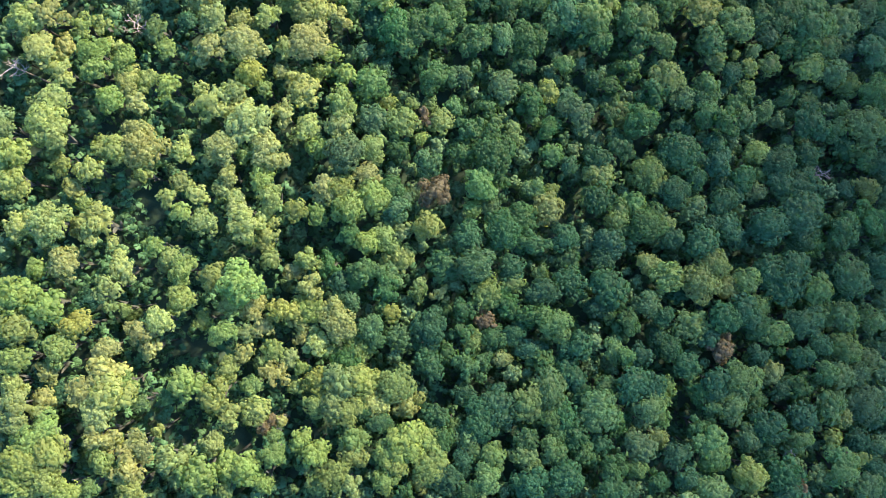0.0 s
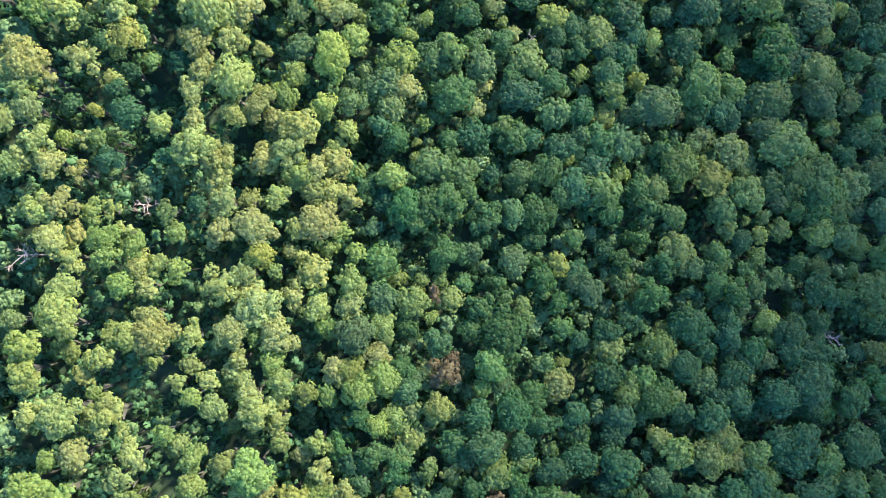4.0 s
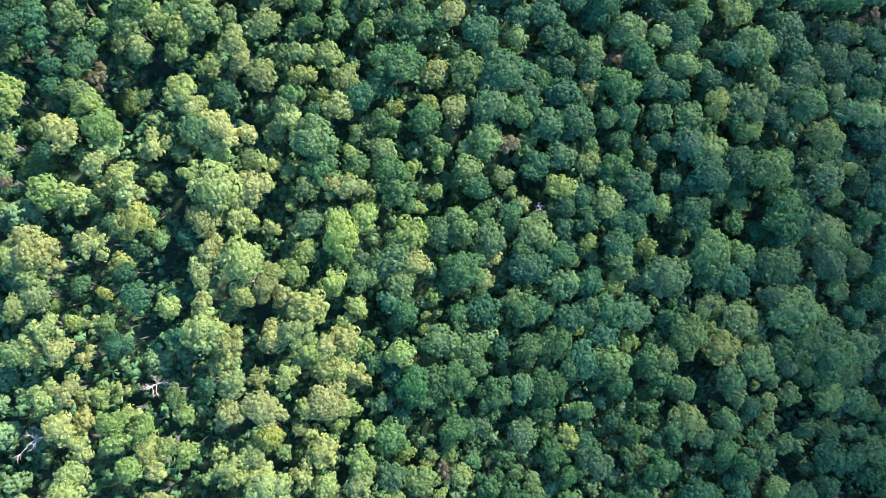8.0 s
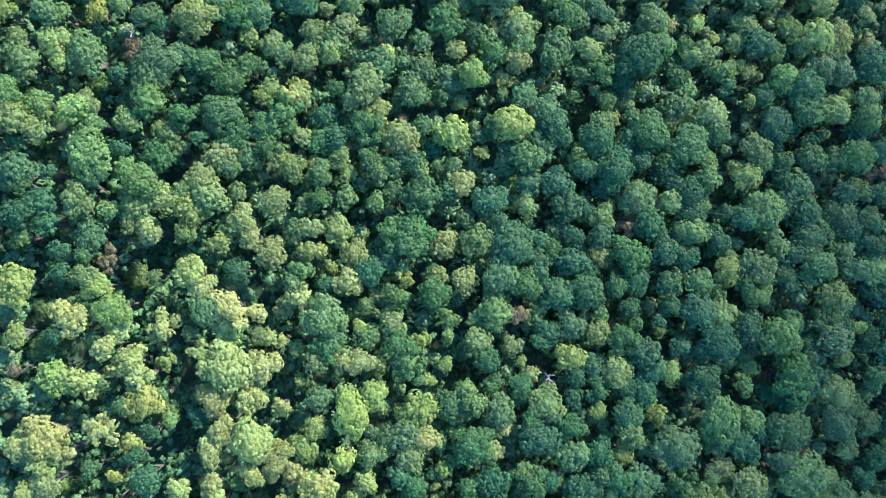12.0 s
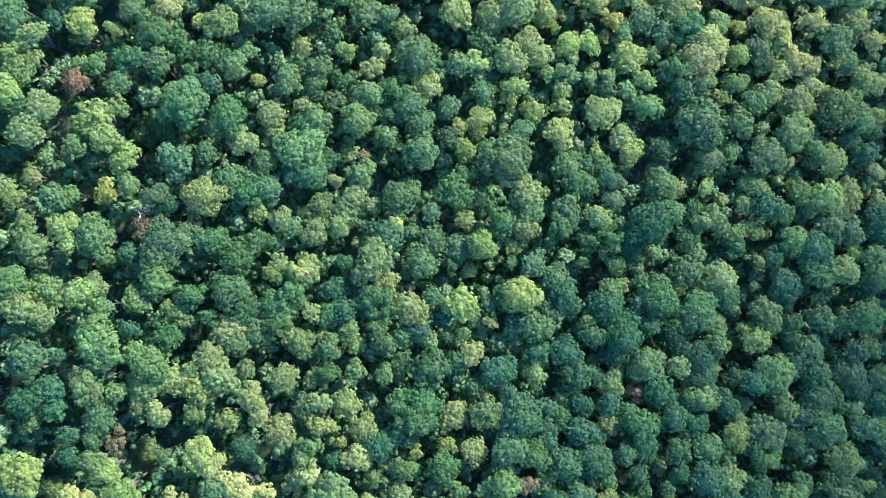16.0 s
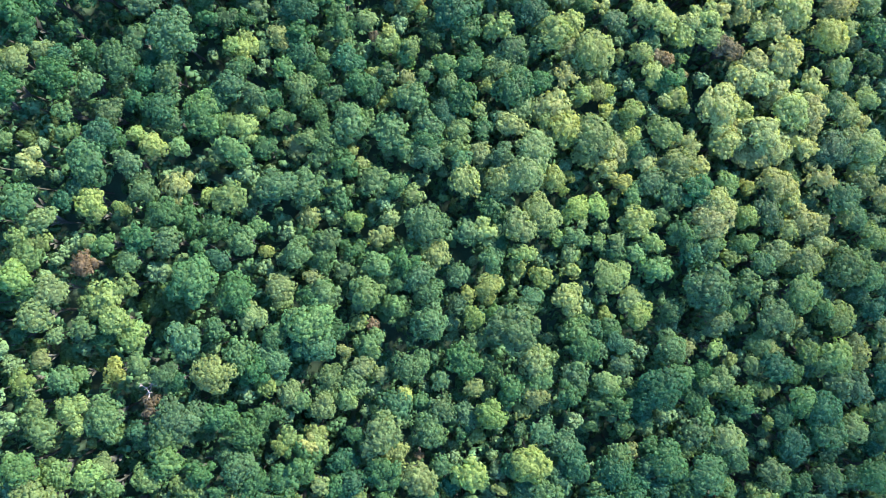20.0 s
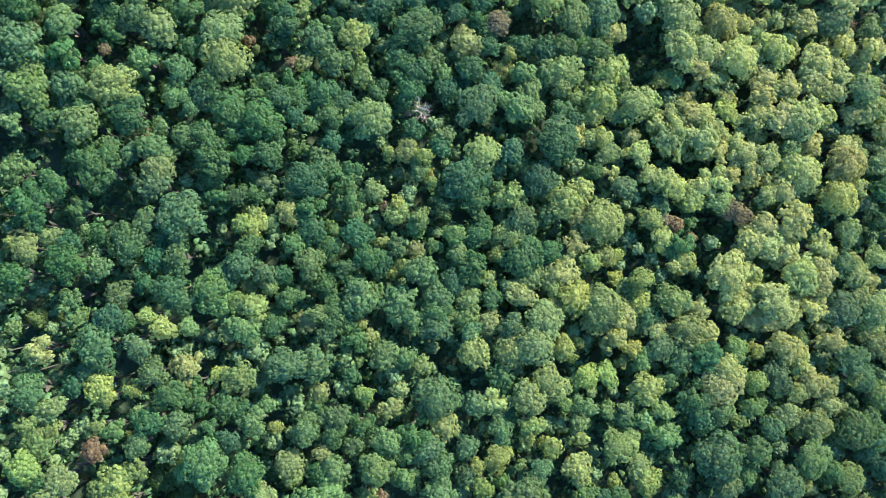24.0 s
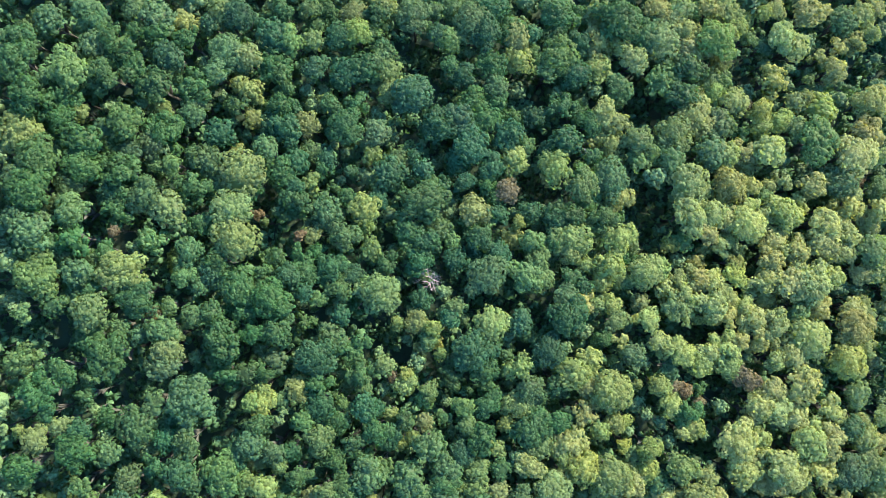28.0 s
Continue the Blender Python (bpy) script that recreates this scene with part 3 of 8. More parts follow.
plant("birch", -24.4, 6.6, 2.0)
plant("birch", -11.4, 2.3, 2.5)
plant("birch", -14.7, 1.2, 2.1)
plant("birch", -2.7, 4.5, 2.5)
plant("birch", 6.2, 7.9, 1.6)
plant("dark_shaded_beech", 5.1, 2.3, 2.6)
plant("poplar", 9.6, 7.9, 2.2)
plant("oak", 15.2, 5.7, 3.0)
plant("oak", 17.4, 1.2, 2.6)
plant("hickory", 20.9, 8.0, 2.8)
plant("maple", 18.7, 12.5, 2.0)
plant("birch", 22.1, 12.0, 1.2)
plant("dark_shaded_beech", 24.3, 2.4, 2.6)
plant("poplar", -7.6, 10.0, 1.8)
plant("poplar", 26.9, 27.5, 2.8)
plant("dark_shaded_beech", 25.6, 17.1, 1.6)
plant("maple", 10.8, 25.5, 1.4)
plant("poplar", -13.7, 25.6, 2.4)
plant("hickory", -0.4, 25.3, 2.4)
plant("maple", 68.4, 29.2, 2.3)
plant("maple", 91.1, 26.4, 3.5)
plant("oak", 39.9, 25.5, 3.3)
plant("hickory", 37.5, 27.7, 2.6)
plant("dark_shaded_beech", 48.2, 19.8, 3.7)
plant("dark_shaded_beech", 31.5, 18.4, 2.4)
plant("maple", 42.1, 15.1, 3.5)
plant("dark_shaded_beech", 46.8, 11.6, 3.1)
plant("birch", 43.3, 18.6, 1.6)
plant("maple", 36.0, 8.1, 2.0)
plant("dark_shaded_beech", 31.3, 10.3, 2.8)
plant("oak", 41.2, 5.3, 3.2)
plant("dark_shaded_beech", 56.7, 17.6, 2.5)
plant("oak", 58.2, 26.5, 2.9)
plant("oak", 54.5, 28.2, 2.5)
plant("birch", 65.6, 20.2, 2.1)
plant("dark_shaded_beech", 70.6, 17.9, 3.1)
plant("dark_shaded_beech", 75.6, 13.2, 3.2)
plant("dark_shaded_beech", 77.2, 19.8, 2.1)
plant("poplar", 63.2, 27.3, 1.9)
plant("dark_shaded_beech", 60.2, 11.8, 2.3)
plant("poplar", 65.3, 11.9, 2.5)
plant("dark_shaded_beech", 74.1, 7.2, 4.0)
plant("dark_shaded_beech", 67.5, 4.8, 3.3)
plant("oak", 84.5, 3.7, 3.6)
plant("oak", 90.2, 6.2, 3.2)
plant("hickory", 92.0, 13.5, 3.0)
plant("dark_shaded_beech", 33.5, 1.2, 2.6)
plant("poplar", 51.5, 8.2, 2.5)
plant("dark_shaded_beech", 46.5, 2.4, 2.2)
plant("dark_shaded_beech", 77.5, 26.5, 3.0)
plant("oak", 84.2, 25.5, 2.4)
plant("dark_shaded_beech", 52.5, 1.3, 2.9)
plant("dark_shaded_beech", 57.5, 4.8, 2.9)
plant("dark_shaded_beech", 61.2, 2.4, 2.3)
plant("oak", 90.8, 19.6, 2.6)
plant("oak", 94.2, 2.5, 2.1)
plant("oak", 34.0, 27.7, 2.0)
plant("maple", 66.7, 16.0, 1.5)
plant("dark_shaded_beech", 49.5, 26.3, 1.4)
plant("maple", 79.1, 1.3, 2.5)
plant("pale_sunlit_ash", -69.6, -3.0, 2.7)
plant("birch", -74.9, -4.0, 1.9)
plant("birch", -77.6, -8.1, 3.0)
plant("birch", -72.8, -10.2, 3.0)
plant("birch", -77.4, -14.3, 3.0)
plant("golden", -67.8, -14.4, 2.5)
plant("birch", -70.6, -18.5, 2.5)
plant("birch", -77.1, -20.4, 3.0)
plant("pale_sunlit_ash", -72.8, -22.5, 2.1)
plant("pale_sunlit_ash", -76.8, -28.4, 3.1)
plant("pale_sunlit_ash", -77.9, -24.4, 2.4)
plant("pale_sunlit_ash", -73.1, -27.5, 1.9)
plant("birch", -73.7, -34.5, 3.5)
plant("birch", -70.8, -36.6, 3.0)
plant("birch", -75.4, -38.4, 3.1)
plant("birch", -71.5, -41.6, 3.1)
plant("pale_sunlit_ash", -66.4, -26.7, 2.6)
plant("pale_sunlit_ash", -62.7, -22.7, 3.0)
plant("birch", -60.6, -26.9, 3.0)
plant("pale_sunlit_ash", -63.3, -18.6, 2.1)
plant("birch", -59.2, -24.9, 2.3)
plant("pale_sunlit_ash", -63.2, -34.9, 2.8)
plant("golden", -59.8, -35.5, 1.2)
plant("birch", -62.5, -38.9, 2.5)
plant("pale_sunlit_ash", -57.6, -40.1, 3.0)
plant("pale_sunlit_ash", -55.8, -36.1, 2.3)
plant("pale_sunlit_ash", -50.2, -39.3, 3.0)
plant("pale_sunlit_ash", -56.5, -15.6, 2.5)
plant("pale_sunlit_ash", -53.1, -13.6, 2.3)
plant("pale_sunlit_ash", -55.4, -18.8, 1.8)
plant("pale_sunlit_ash", -60.3, -4.1, 2.9)
plant("pale_sunlit_ash", -62.7, -7.2, 2.0)
plant("pale_sunlit_ash", -53.3, -3.1, 1.6)
plant("birch", -49.3, -4.1, 2.5)
plant("birch", -49.6, -9.4, 2.2)
plant("birch", -43.1, -5.2, 2.4)
plant("birch", -37.9, -6.3, 3.7)
plant("pale_sunlit_ash", -36.8, -10.6, 2.2)
plant("birch", -41.8, -15.8, 2.2)
plant("birch", -46.0, -13.7, 1.6)
plant("birch", -47.7, -25.1, 2.5)
plant("birch", -42.5, -27.3, 2.7)
plant("birch", -41.1, -23.2, 2.2)
plant("birch", -40.4, -31.4, 2.0)
plant("birch", -32.4, -19.1, 2.0)
plant("pale_sunlit_ash", -32.3, -23.8, 2.5)
plant("pale_sunlit_ash", -38.1, -20.1, 1.8)
plant("golden", -30.5, -11.7, 2.4)
plant("pale_sunlit_ash", -34.6, -14.8, 2.0)
plant("pale_sunlit_ash", -35.3, -30.5, 2.3)
plant("withering_tree", -33.7, -33.1, 2.0)
plant("pale_sunlit_ash", -43.3, -36.5, 2.1)
plant("birch", -45.1, -41.5, 3.0)
plant("birch", -40.1, -40.6, 2.5)
plant("birch", -37.0, -40.7, 2.5)
plant("birch", -32.0, -38.8, 2.3)
plant("birch", -33.9, -43.8, 2.1)
plant("maple", -56.1, -28.5, 1.6)
plant("maple", -51.6, -27.6, 1.8)
plant("dark_shaded_beech", -66.1, -9.3, 2.0)
plant("dark_shaded_beech", -71.2, -26.6, 1.8)
plant("birch", -77.1, -42.3, 2.6)
plant("birch", -68.1, -43.7, 2.1)
plant("maple", -64.7, -43.8, 1.7)
plant("birch", -60.1, -11.4, 1.1)
plant("pale_sunlit_ash", -53.4, -34.2, 1.1)
plant("maple", -36.4, -26.4, 1.8)
plant("pale_sunlit_ash", -28.6, -26.5, 1.5)
plant("pale_sunlit_ash", -29.3, -21.2, 1.6)
plant("birch", -56.9, -44.1, 2.3)
plant("pale_sunlit_ash", -25.8, -7.5, 2.6)
plant("birch", -26.3, -11.7, 2.6)
plant("pale_sunlit_ash", -19.9, -13.9, 3.1)
plant("pale_sunlit_ash", -22.0, -11.8, 2.2)
plant("birch", -16.6, -19.3, 2.3)
plant("pale_sunlit_ash", -24.1, -18.1, 2.6)
plant("poplar", -14.0, -15.1, 2.1)
plant("golden", -10.2, -12.4, 1.5)
plant("poplar", -8.6, -17.3, 2.5)
plant("golden", -23.9, -25.0, 2.4)
plant("birch", -15.5, -25.7, 2.9)
plant("birch", -23.9, -29.7, 2.5)
plant("birch", -18.1, -30.9, 2.3)
plant("pale_sunlit_ash", -13.3, -29.9, 2.3)
plant("birch", -17.5, -36.1, 2.6)
plant("birch", -24.7, -39.0, 2.7)
plant("birch", -17.4, -39.2, 2.3)
plant("birch", -20.5, -42.2, 2.5)
plant("pale_sunlit_ash", -17.3, -44.3, 2.1)
plant("birch", -9.1, -25.8, 3.2)
plant("pale_sunlit_ash", -6.9, -30.0, 2.5)
plant("golden", -6.9, -36.3, 3.2)
plant("birch", -11.1, -39.3, 2.3)
plant("birch", -2.6, -41.6, 3.2)
plant("birch", -8.9, -41.4, 2.3)
plant("birch", -3.6, -36.4, 2.7)
plant("dark_shaded_beech", -1.5, -32.2, 2.7)
plant("pale_sunlit_ash", -0.4, -8.7, 1.6)
plant("birch", -8.1, -2.1, 2.9)
plant("maple", -4.8, -8.6, 1.7)
plant("maple", -10.3, -5.4, 2.3)
plant("oak", -15.7, -4.2, 2.9)
plant("oak", -22.1, -3.1, 2.4)
plant("poplar", -17.8, -10.2, 1.9)
plant("dark_shaded_beech", -2.6, -15.2, 3.1)
plant("birch", 6.1, -18.5, 2.3)
plant("withering_tree", 8.4, -14.2, 1.9)
plant("oak", 5.0, -22.8, 2.7)
plant("dark_shaded_beech", -2.6, -22.7, 2.7)
plant("dark_shaded_beech", 10.4, -30.4, 3.5)
plant("dark_shaded_beech", 7.1, -33.5, 3.3)
plant("maple", 5.0, -36.6, 2.7)
plant("maple", 9.3, -39.8, 2.3)
plant("dark_shaded_beech", 3.9, -40.7, 2.1)
plant("dark_shaded_beech", 0.6, -43.7, 2.6)
plant("maple", 8.2, -43.9, 2.7)
plant("maple", 15.8, -40.0, 2.7)
plant("maple", 16.0, -29.4, 2.9)
plant("poplar", 20.4, -27.4, 3.3)
plant("dark_shaded_beech", 23.8, -24.2, 2.7)
plant("maple", 21.8, -14.3, 3.3)
plant("oak", 17.3, -13.2, 2.7)
plant("oak", 12.8, -10.9, 2.7)
plant("dark_shaded_beech", 17.2, -19.7, 2.5)
plant("hickory", 11.6, -21.8, 1.4)
plant("maple", 14.0, -6.5, 1.8)
plant("maple", 19.6, -4.4, 1.6)
plant("poplar", 6.2, -3.2, 3.1)
plant("hickory", 8.4, -8.7, 2.7)
plant("dark_shaded_beech", 23.7, -32.8, 2.7)
plant("maple", 21.3, -39.1, 2.5)
plant("dark_shaded_beech", 25.8, -37.1, 2.7)
plant("dark_shaded_beech", 23.4, -44.3, 3.3)
plant("dark_shaded_beech", 16.8, -45.2, 2.7)
plant("golden", -4.7, -44.6, 2.1)
plant("dark_shaded_beech", 3.9, -28.1, 2.1)
plant("dark_shaded_beech", 26.2, -18.8, 2.8)
plant("dark_shaded_beech", 13.9, -16.4, 2.3)
plant("dark_shaded_beech", 25.3, -6.6, 2.6)
plant("maple", 4.0, -2.1, 1.6)
plant("pale_sunlit_ash", -27.2, -17.0, 1.5)
plant("birch", -27.1, -22.3, 1.3)
plant("birch", -26.9, -35.9, 2.2)
plant("birch", -11.0, -44.4, 2.1)
plant("poplar", -12.2, -33.1, 2.1)
plant("dark_shaded_beech", -20.0, -6.4, 1.9)
# some paler crowns here take the dark kind, shade put into their colour
plant("dark_shaded_beech", 32.7, -7.8, 3.0)
plant("poplar", 41.4, -11.2, 2.4)
plant("oak", 36.6, -14.5, 2.8)
plant("oak", 33.2, -13.3, 2.2)
plant("hickory", 45.1, -5.6, 2.8)
plant("hickory", 52.2, -6.8, 3.4)
plant("hickory", 54.8, -3.3, 3.1)
plant("maple", 62.0, -6.8, 2.5)
plant("dark_shaded_beech", 61.8, -12.6, 2.9)
plant("maple", 50.7, -15.8, 2.8)
plant("dark_shaded_beech", 54.2, -18.1, 2.0)
plant("withering_tree", 56.5, -20.4, 2.8)
plant("maple", 67.8, -17.2, 2.9)
plant("dark_shaded_beech", 74.2, -15.1, 3.1)
plant("dark_shaded_beech", 72.2, -4.6, 3.7)
plant("maple", 77.2, -8.1, 2.7)
plant("maple", 79.5, -14.0, 2.1)
plant("poplar", 83.5, -14.1, 2.9)
plant("poplar", 85.4, -5.8, 3.4)
plant("maple", 91.6, -15.4, 2.8)
plant("maple", 84.4, -21.1, 2.9)
plant("birch", 83.1, -19.9, 1.9)
plant("maple", 34.2, -20.0, 2.2)
plant("dark_shaded_beech", 39.3, -21.2, 2.0)
plant("birch", 45.5, -27.9, 1.6)
plant("maple", 40.7, -31.0, 3.0)
plant("poplar", 30.4, -31.9, 3.3)
plant("dark_shaded_beech", 37.4, -26.6, 2.8)
plant("dark_shaded_beech", 45.8, -20.2, 2.4)
plant("maple", 59.9, -26.1, 3.6)
plant("maple", 58.4, -31.6, 2.8)
plant("oak", 52.5, -29.2, 2.4)
plant("hickory", 67.3, -25.2, 2.0)
plant("maple", 78.8, -25.5, 2.3)
plant("maple", 82.6, -26.8, 2.5)
plant("poplar", 87.5, -32.7, 3.3)
plant("maple", 79.6, -32.4, 2.7)
plant("hickory", 82.7, -34.8, 2.1)
plant("oak", 73.4, -28.7, 2.9)
plant("oak", 63.2, -31.7, 2.4)
plant("dark_shaded_beech", 65.4, -36.2, 3.0)
plant("maple", 72.7, -38.7, 2.8)
plant("poplar", 61.6, -38.3, 2.4)
plant("maple", 53.3, -37.9, 2.8)
plant("oak", 51.0, -35.7, 2.2)
plant("poplar", 38.2, -38.5, 2.5)
plant("hickory", 42.8, -37.6, 1.8)
plant("oak", 32.4, -42.5, 3.1)
plant("maple", 38.0, -42.7, 2.1)
plant("maple", 54.3, -41.2, 2.8)
plant("dark_shaded_beech", 46.1, -40.9, 2.4)
plant("dark_shaded_beech", 48.2, -45.2, 2.3)
plant("birch", 61.2, -44.7, 2.6)
plant("dark_shaded_beech", 68.5, -45.1, 3.0)
plant("maple", 81.2, -44.7, 3.3)
plant("birch", 86.5, -43.4, 1.8)
plant("maple", 77.1, -46.7, 2.0)
plant("maple", 52.7, -47.5, 2.4)
plant("withering_tree", 73.2, -48.6, 1.6)
plant("poplar", 86.7, -25.8, 2.5)
plant("hickory", 91.0, -23.6, 2.3)
plant("birch", 80.3, -39.1, 1.8)
plant("dark_shaded_beech", 49.2, -23.6, 2.4)
plant("oak", 68.8, -20.7, 2.0)
plant("birch", 62.3, -46.9, 2.0)
plant("poplar", 87.4, -48.4, 2.5)
plant("dark_shaded_beech", 73.8, -21.9, 2.3)
plant("oak", 34.9, -35.2, 2.3)
plant("poplar", 93.6, -7.1, 2.1)
plant("oak", 42.4, -46.0, 2.3)
plant("dark_shaded_beech", 32.2, -46.7, 2.3)
gap(-65.9, 26.0, 1.9)
gap(-70.2, 20.0, 1.3)
gap(-49.9, 27.0, 1.7)
gap(-58.7, 10.7, 3.0)
gap(-78.4, 27.1, 2.3)
gap(-55.0, 25.8, 1.7)
gap(-57.6, 5.4, 2.8)
gap(-50.4, 2.2, 2.3)
gap(-76.2, 12.6, 1.0)
gap(-62.1, 8.5, 1.1)
gap(-47.5, 7.6, 0.9)
gap(-60.5, 3.3, 1.5)
gap(16.4, 15.9, 0.9)
gap(26.7, 10.3, 2.7)
gap(15.3, 9.6, 1.1)
gap(-7.1, 13.4, 0.9)
gap(-20.1, 4.5, 1.1)
gap(-26.6, 15.4, 1.1)
gap(-24.3, 2.3, 1.3)
gap(69.6, 25.0, 1.7)
gap(81.2, 18.1, 2.2)
gap(53.1, 19.9, 0.9)
gap(36.1, 15.0, 0.9)
gap(50.2, 5.3, 1.2)
gap(45.9, 26.8, 1.4)
gap(-55.3, -6.2, 3.2)
gap(-50.0, -16.8, 3.0)
gap(-54.3, -22.9, 2.3)
gap(-49.5, -31.2, 2.7)
gap(-68.0, -35.7, 2.0)
gap(-38.8, -34.6, 2.5)
gap(-58.0, -31.0, 1.5)
gap(-46.9, -18.9, 1.5)
gap(-64.0, -12.4, 1.0)
gap(-62.4, -16.6, 0.8)
gap(-45.0, -10.5, 1.0)
gap(-36.1, -36.7, 1.5)
gap(-70.4, -23.6, 1.4)
gap(-48.4, -34.3, 1.5)
gap(-47.8, -22.0, 0.8)
gap(-74.1, -14.3, 0.6)
gap(1.7, -26.0, 1.7)
gap(-11.2, -30.0, 1.5)
gap(-23.7, -35.9, 1.1)
gap(-2.6, -11.9, 1.1)
gap(26.3, -12.2, 1.6)
gap(2.8, -19.5, 0.9)
gap(-6.9, -21.6, 1.0)
gap(-15.3, -37.2, 1.1)
gap(-20.5, -43.2, 0.6)
gap(-13.3, -34.1, 0.9)
gap(72.3, -25.3, 1.4)
gap(45.6, -24.1, 1.3)
gap(69.3, -12.7, 0.9)
gap(40.0, -16.8, 0.9)
gap(76.6, -18.6, 0.9)
gap(47.6, -32.3, 1.0)
gap(88.6, -18.9, 0.9)


# ---- the lower middle stretch of the forest ----
plant("hickory", -40.0, 30.3, 2.0)
snag(-80.8, 34.2, 1.9)
snag(-59.7, 43.9, 1.8)
plant("hickory", -27.2, 46.3, 2.2)
plant("oak", -17.8, 48.1, 2.2)
plant("young_tree", -12.8, 42.3, 2.0)
plant("oak", -5.5, 44.0, 2.9)
plant("oak", 1.8, 34.2, 1.8)
plant("dark_shaded_beech", 24.9, 47.9, 3.0)
plant("dark_shaded_beech", 24.9, 30.1, 2.1)
plant("oak", 0.7, 42.3, 1.8)
plant("oak", 43.2, 32.2, 2.6)
plant("dark_shaded_beech", 31.4, 34.9, 2.1)
plant("oak", 34.4, 30.9, 1.9)
plant("dark_shaded_beech", 60.9, 37.1, 2.1)
plant("maple", 62.2, 30.6, 1.7)
plant("dark_shaded_beech", 53.6, 31.3, 2.6)
plant("oak", 66.7, 49.3, 2.6)
plant("oak", 73.4, 43.7, 2.2)
plant("dark_shaded_beech", 88.3, 43.3, 2.2)
plant("maple", 96.8, 36.3, 2.0)
plant("dark_shaded_beech", 95.6, 47.5, 2.2)
plant("oak", 96.4, 52.7, 2.3)
gap(104.6, 42.7, 1.4)
gap(74.0, 37.7, 1.6)
plant("young_tree", -82.0, 93.2, 2.1)
plant("young_tree", -81.6, 87.2, 2.7)
plant("young_tree", -64.3, 93.9, 1.7)
plant("young_tree", -55.1, 91.1, 2.0)
plant("pale_sunlit_ash", -68.1, 82.3, 1.9)
plant("young_tree", -60.6, 72.8, 1.9)
plant("pale_sunlit_ash", -48.1, 89.5, 2.6)
plant("hickory", -42.0, 88.4, 1.8)
plant("hickory", -78.9, 61.6, 2.3)
plant("maple", -67.6, 56.5, 1.5)
plant("birch", -66.6, 54.7, 0.9)
plant("hickory", -83.0, 51.1, 2.3)
plant("young_tree", -79.2, 59.1, 1.7)
plant("hickory", -38.5, 62.8, 2.2)
snag(-41.0, 64.0, 1.1)
gap(-60.5, 85.4, 1.2)
gap(-48.0, 89.5, 1.2)
gap(-90.3, 87.4, 1.1)
plant("poplar", -27.8, 88.1, 2.5)
plant("withering_tree", 9.5, 91.9, 1.6)
plant("dark_shaded_beech", 15.3, 87.8, 2.1)
plant("hickory", 26.0, 88.1, 2.1)
plant("maple", 26.7, 91.8, 1.9)
plant("oak", -28.2, 85.7, 2.9)
plant("oak", -2.1, 84.0, 1.6)
plant("dark_shaded_beech", 24.7, 80.9, 2.6)
plant("dark_shaded_beech", 21.2, 79.2, 2.1)
plant("oak", 4.9, 78.4, 1.6)
plant("maple", -14.6, 72.9, 1.1)
plant("oak", 3.7, 77.1, 2.1)
plant("oak", 25.9, 76.3, 2.3)
plant("oak", 19.9, 69.2, 2.3)
plant("maple", 22.4, 67.6, 1.4)
plant("oak", 11.7, 70.3, 2.3)
plant("dark_shaded_beech", 25.7, 63.5, 2.5)
plant("maple", -3.8, 62.1, 1.6)
plant("oak", -11.1, 57.4, 2.3)
plant("oak", 12.2, 57.6, 2.7)
plant("pale_sunlit_ash", -23.2, 52.3, 2.9)
plant("oak", -21.1, 50.7, 2.0)
plant("oak", -0.9, 54.1, 1.6)
plant("dark_shaded_beech", 25.2, 56.5, 2.1)
plant("oak", 26.4, 50.7, 1.9)
plant("dark_shaded_beech", 22.1, 56.5, 2.5)
snag(16.0, 78.5, 1.1)
gap(-10.7, 94.5, 2.0)
gap(-26.1, 88.4, 1.7)
gap(22.9, 79.5, 1.8)
gap(-18.0, 57.0, 2.0)
gap(-16.8, 53.3, 1.7)
gap(-7.6, 88.3, 1.0)
gap(-2.0, 81.5, 1.0)
gap(-6.4, 55.2, 1.0)
plant("dark_shaded_beech", 33.1, 92.3, 2.6)
plant("dark_shaded_beech", 41.8, 92.8, 2.1)
plant("dark_shaded_beech", 35.4, 83.5, 2.8)
plant("dark_shaded_beech", 44.1, 84.5, 2.4)
plant("dark_shaded_beech", 51.1, 85.6, 3.5)
plant("dark_shaded_beech", 91.7, 94.3, 3.0)
plant("oak", 74.5, 89.1, 2.9)
plant("dark_shaded_beech", 81.0, 87.7, 2.2)
plant("birch", 85.8, 88.2, 1.4)
plant("dark_shaded_beech", 88.3, 85.4, 2.7)
plant("dark_shaded_beech", 92.7, 88.2, 2.5)
plant("maple", 80.3, 81.5, 2.2)
plant("dark_shaded_beech", 72.3, 84.9, 2.2)
plant("dark_shaded_beech", 71.7, 75.5, 2.9)
plant("dark_shaded_beech", 68.5, 71.9, 2.7)
plant("dark_shaded_beech", 64.1, 74.2, 2.4)
plant("dark_shaded_beech", 91.9, 81.9, 2.5)
plant("dark_shaded_beech", 76.3, 77.1, 2.0)
plant("dark_shaded_beech", 35.5, 75.4, 2.3)
plant("dark_shaded_beech", 61.4, 66.3, 2.4)
plant("dark_shaded_beech", 55.6, 65.0, 2.6)
plant("oak", 81.1, 70.4, 2.7)
plant("maple", 82.3, 61.9, 1.7)
plant("dark_shaded_beech", 88.0, 59.4, 2.5)
plant("maple", 92.8, 63.2, 2.7)
plant("dark_shaded_beech", 92.5, 70.7, 2.5)
plant("dark_shaded_beech", 91.3, 67.0, 2.0)
plant("dark_shaded_beech", 58.9, 62.7, 2.2)
plant("oak", 30.4, 57.7, 2.6)
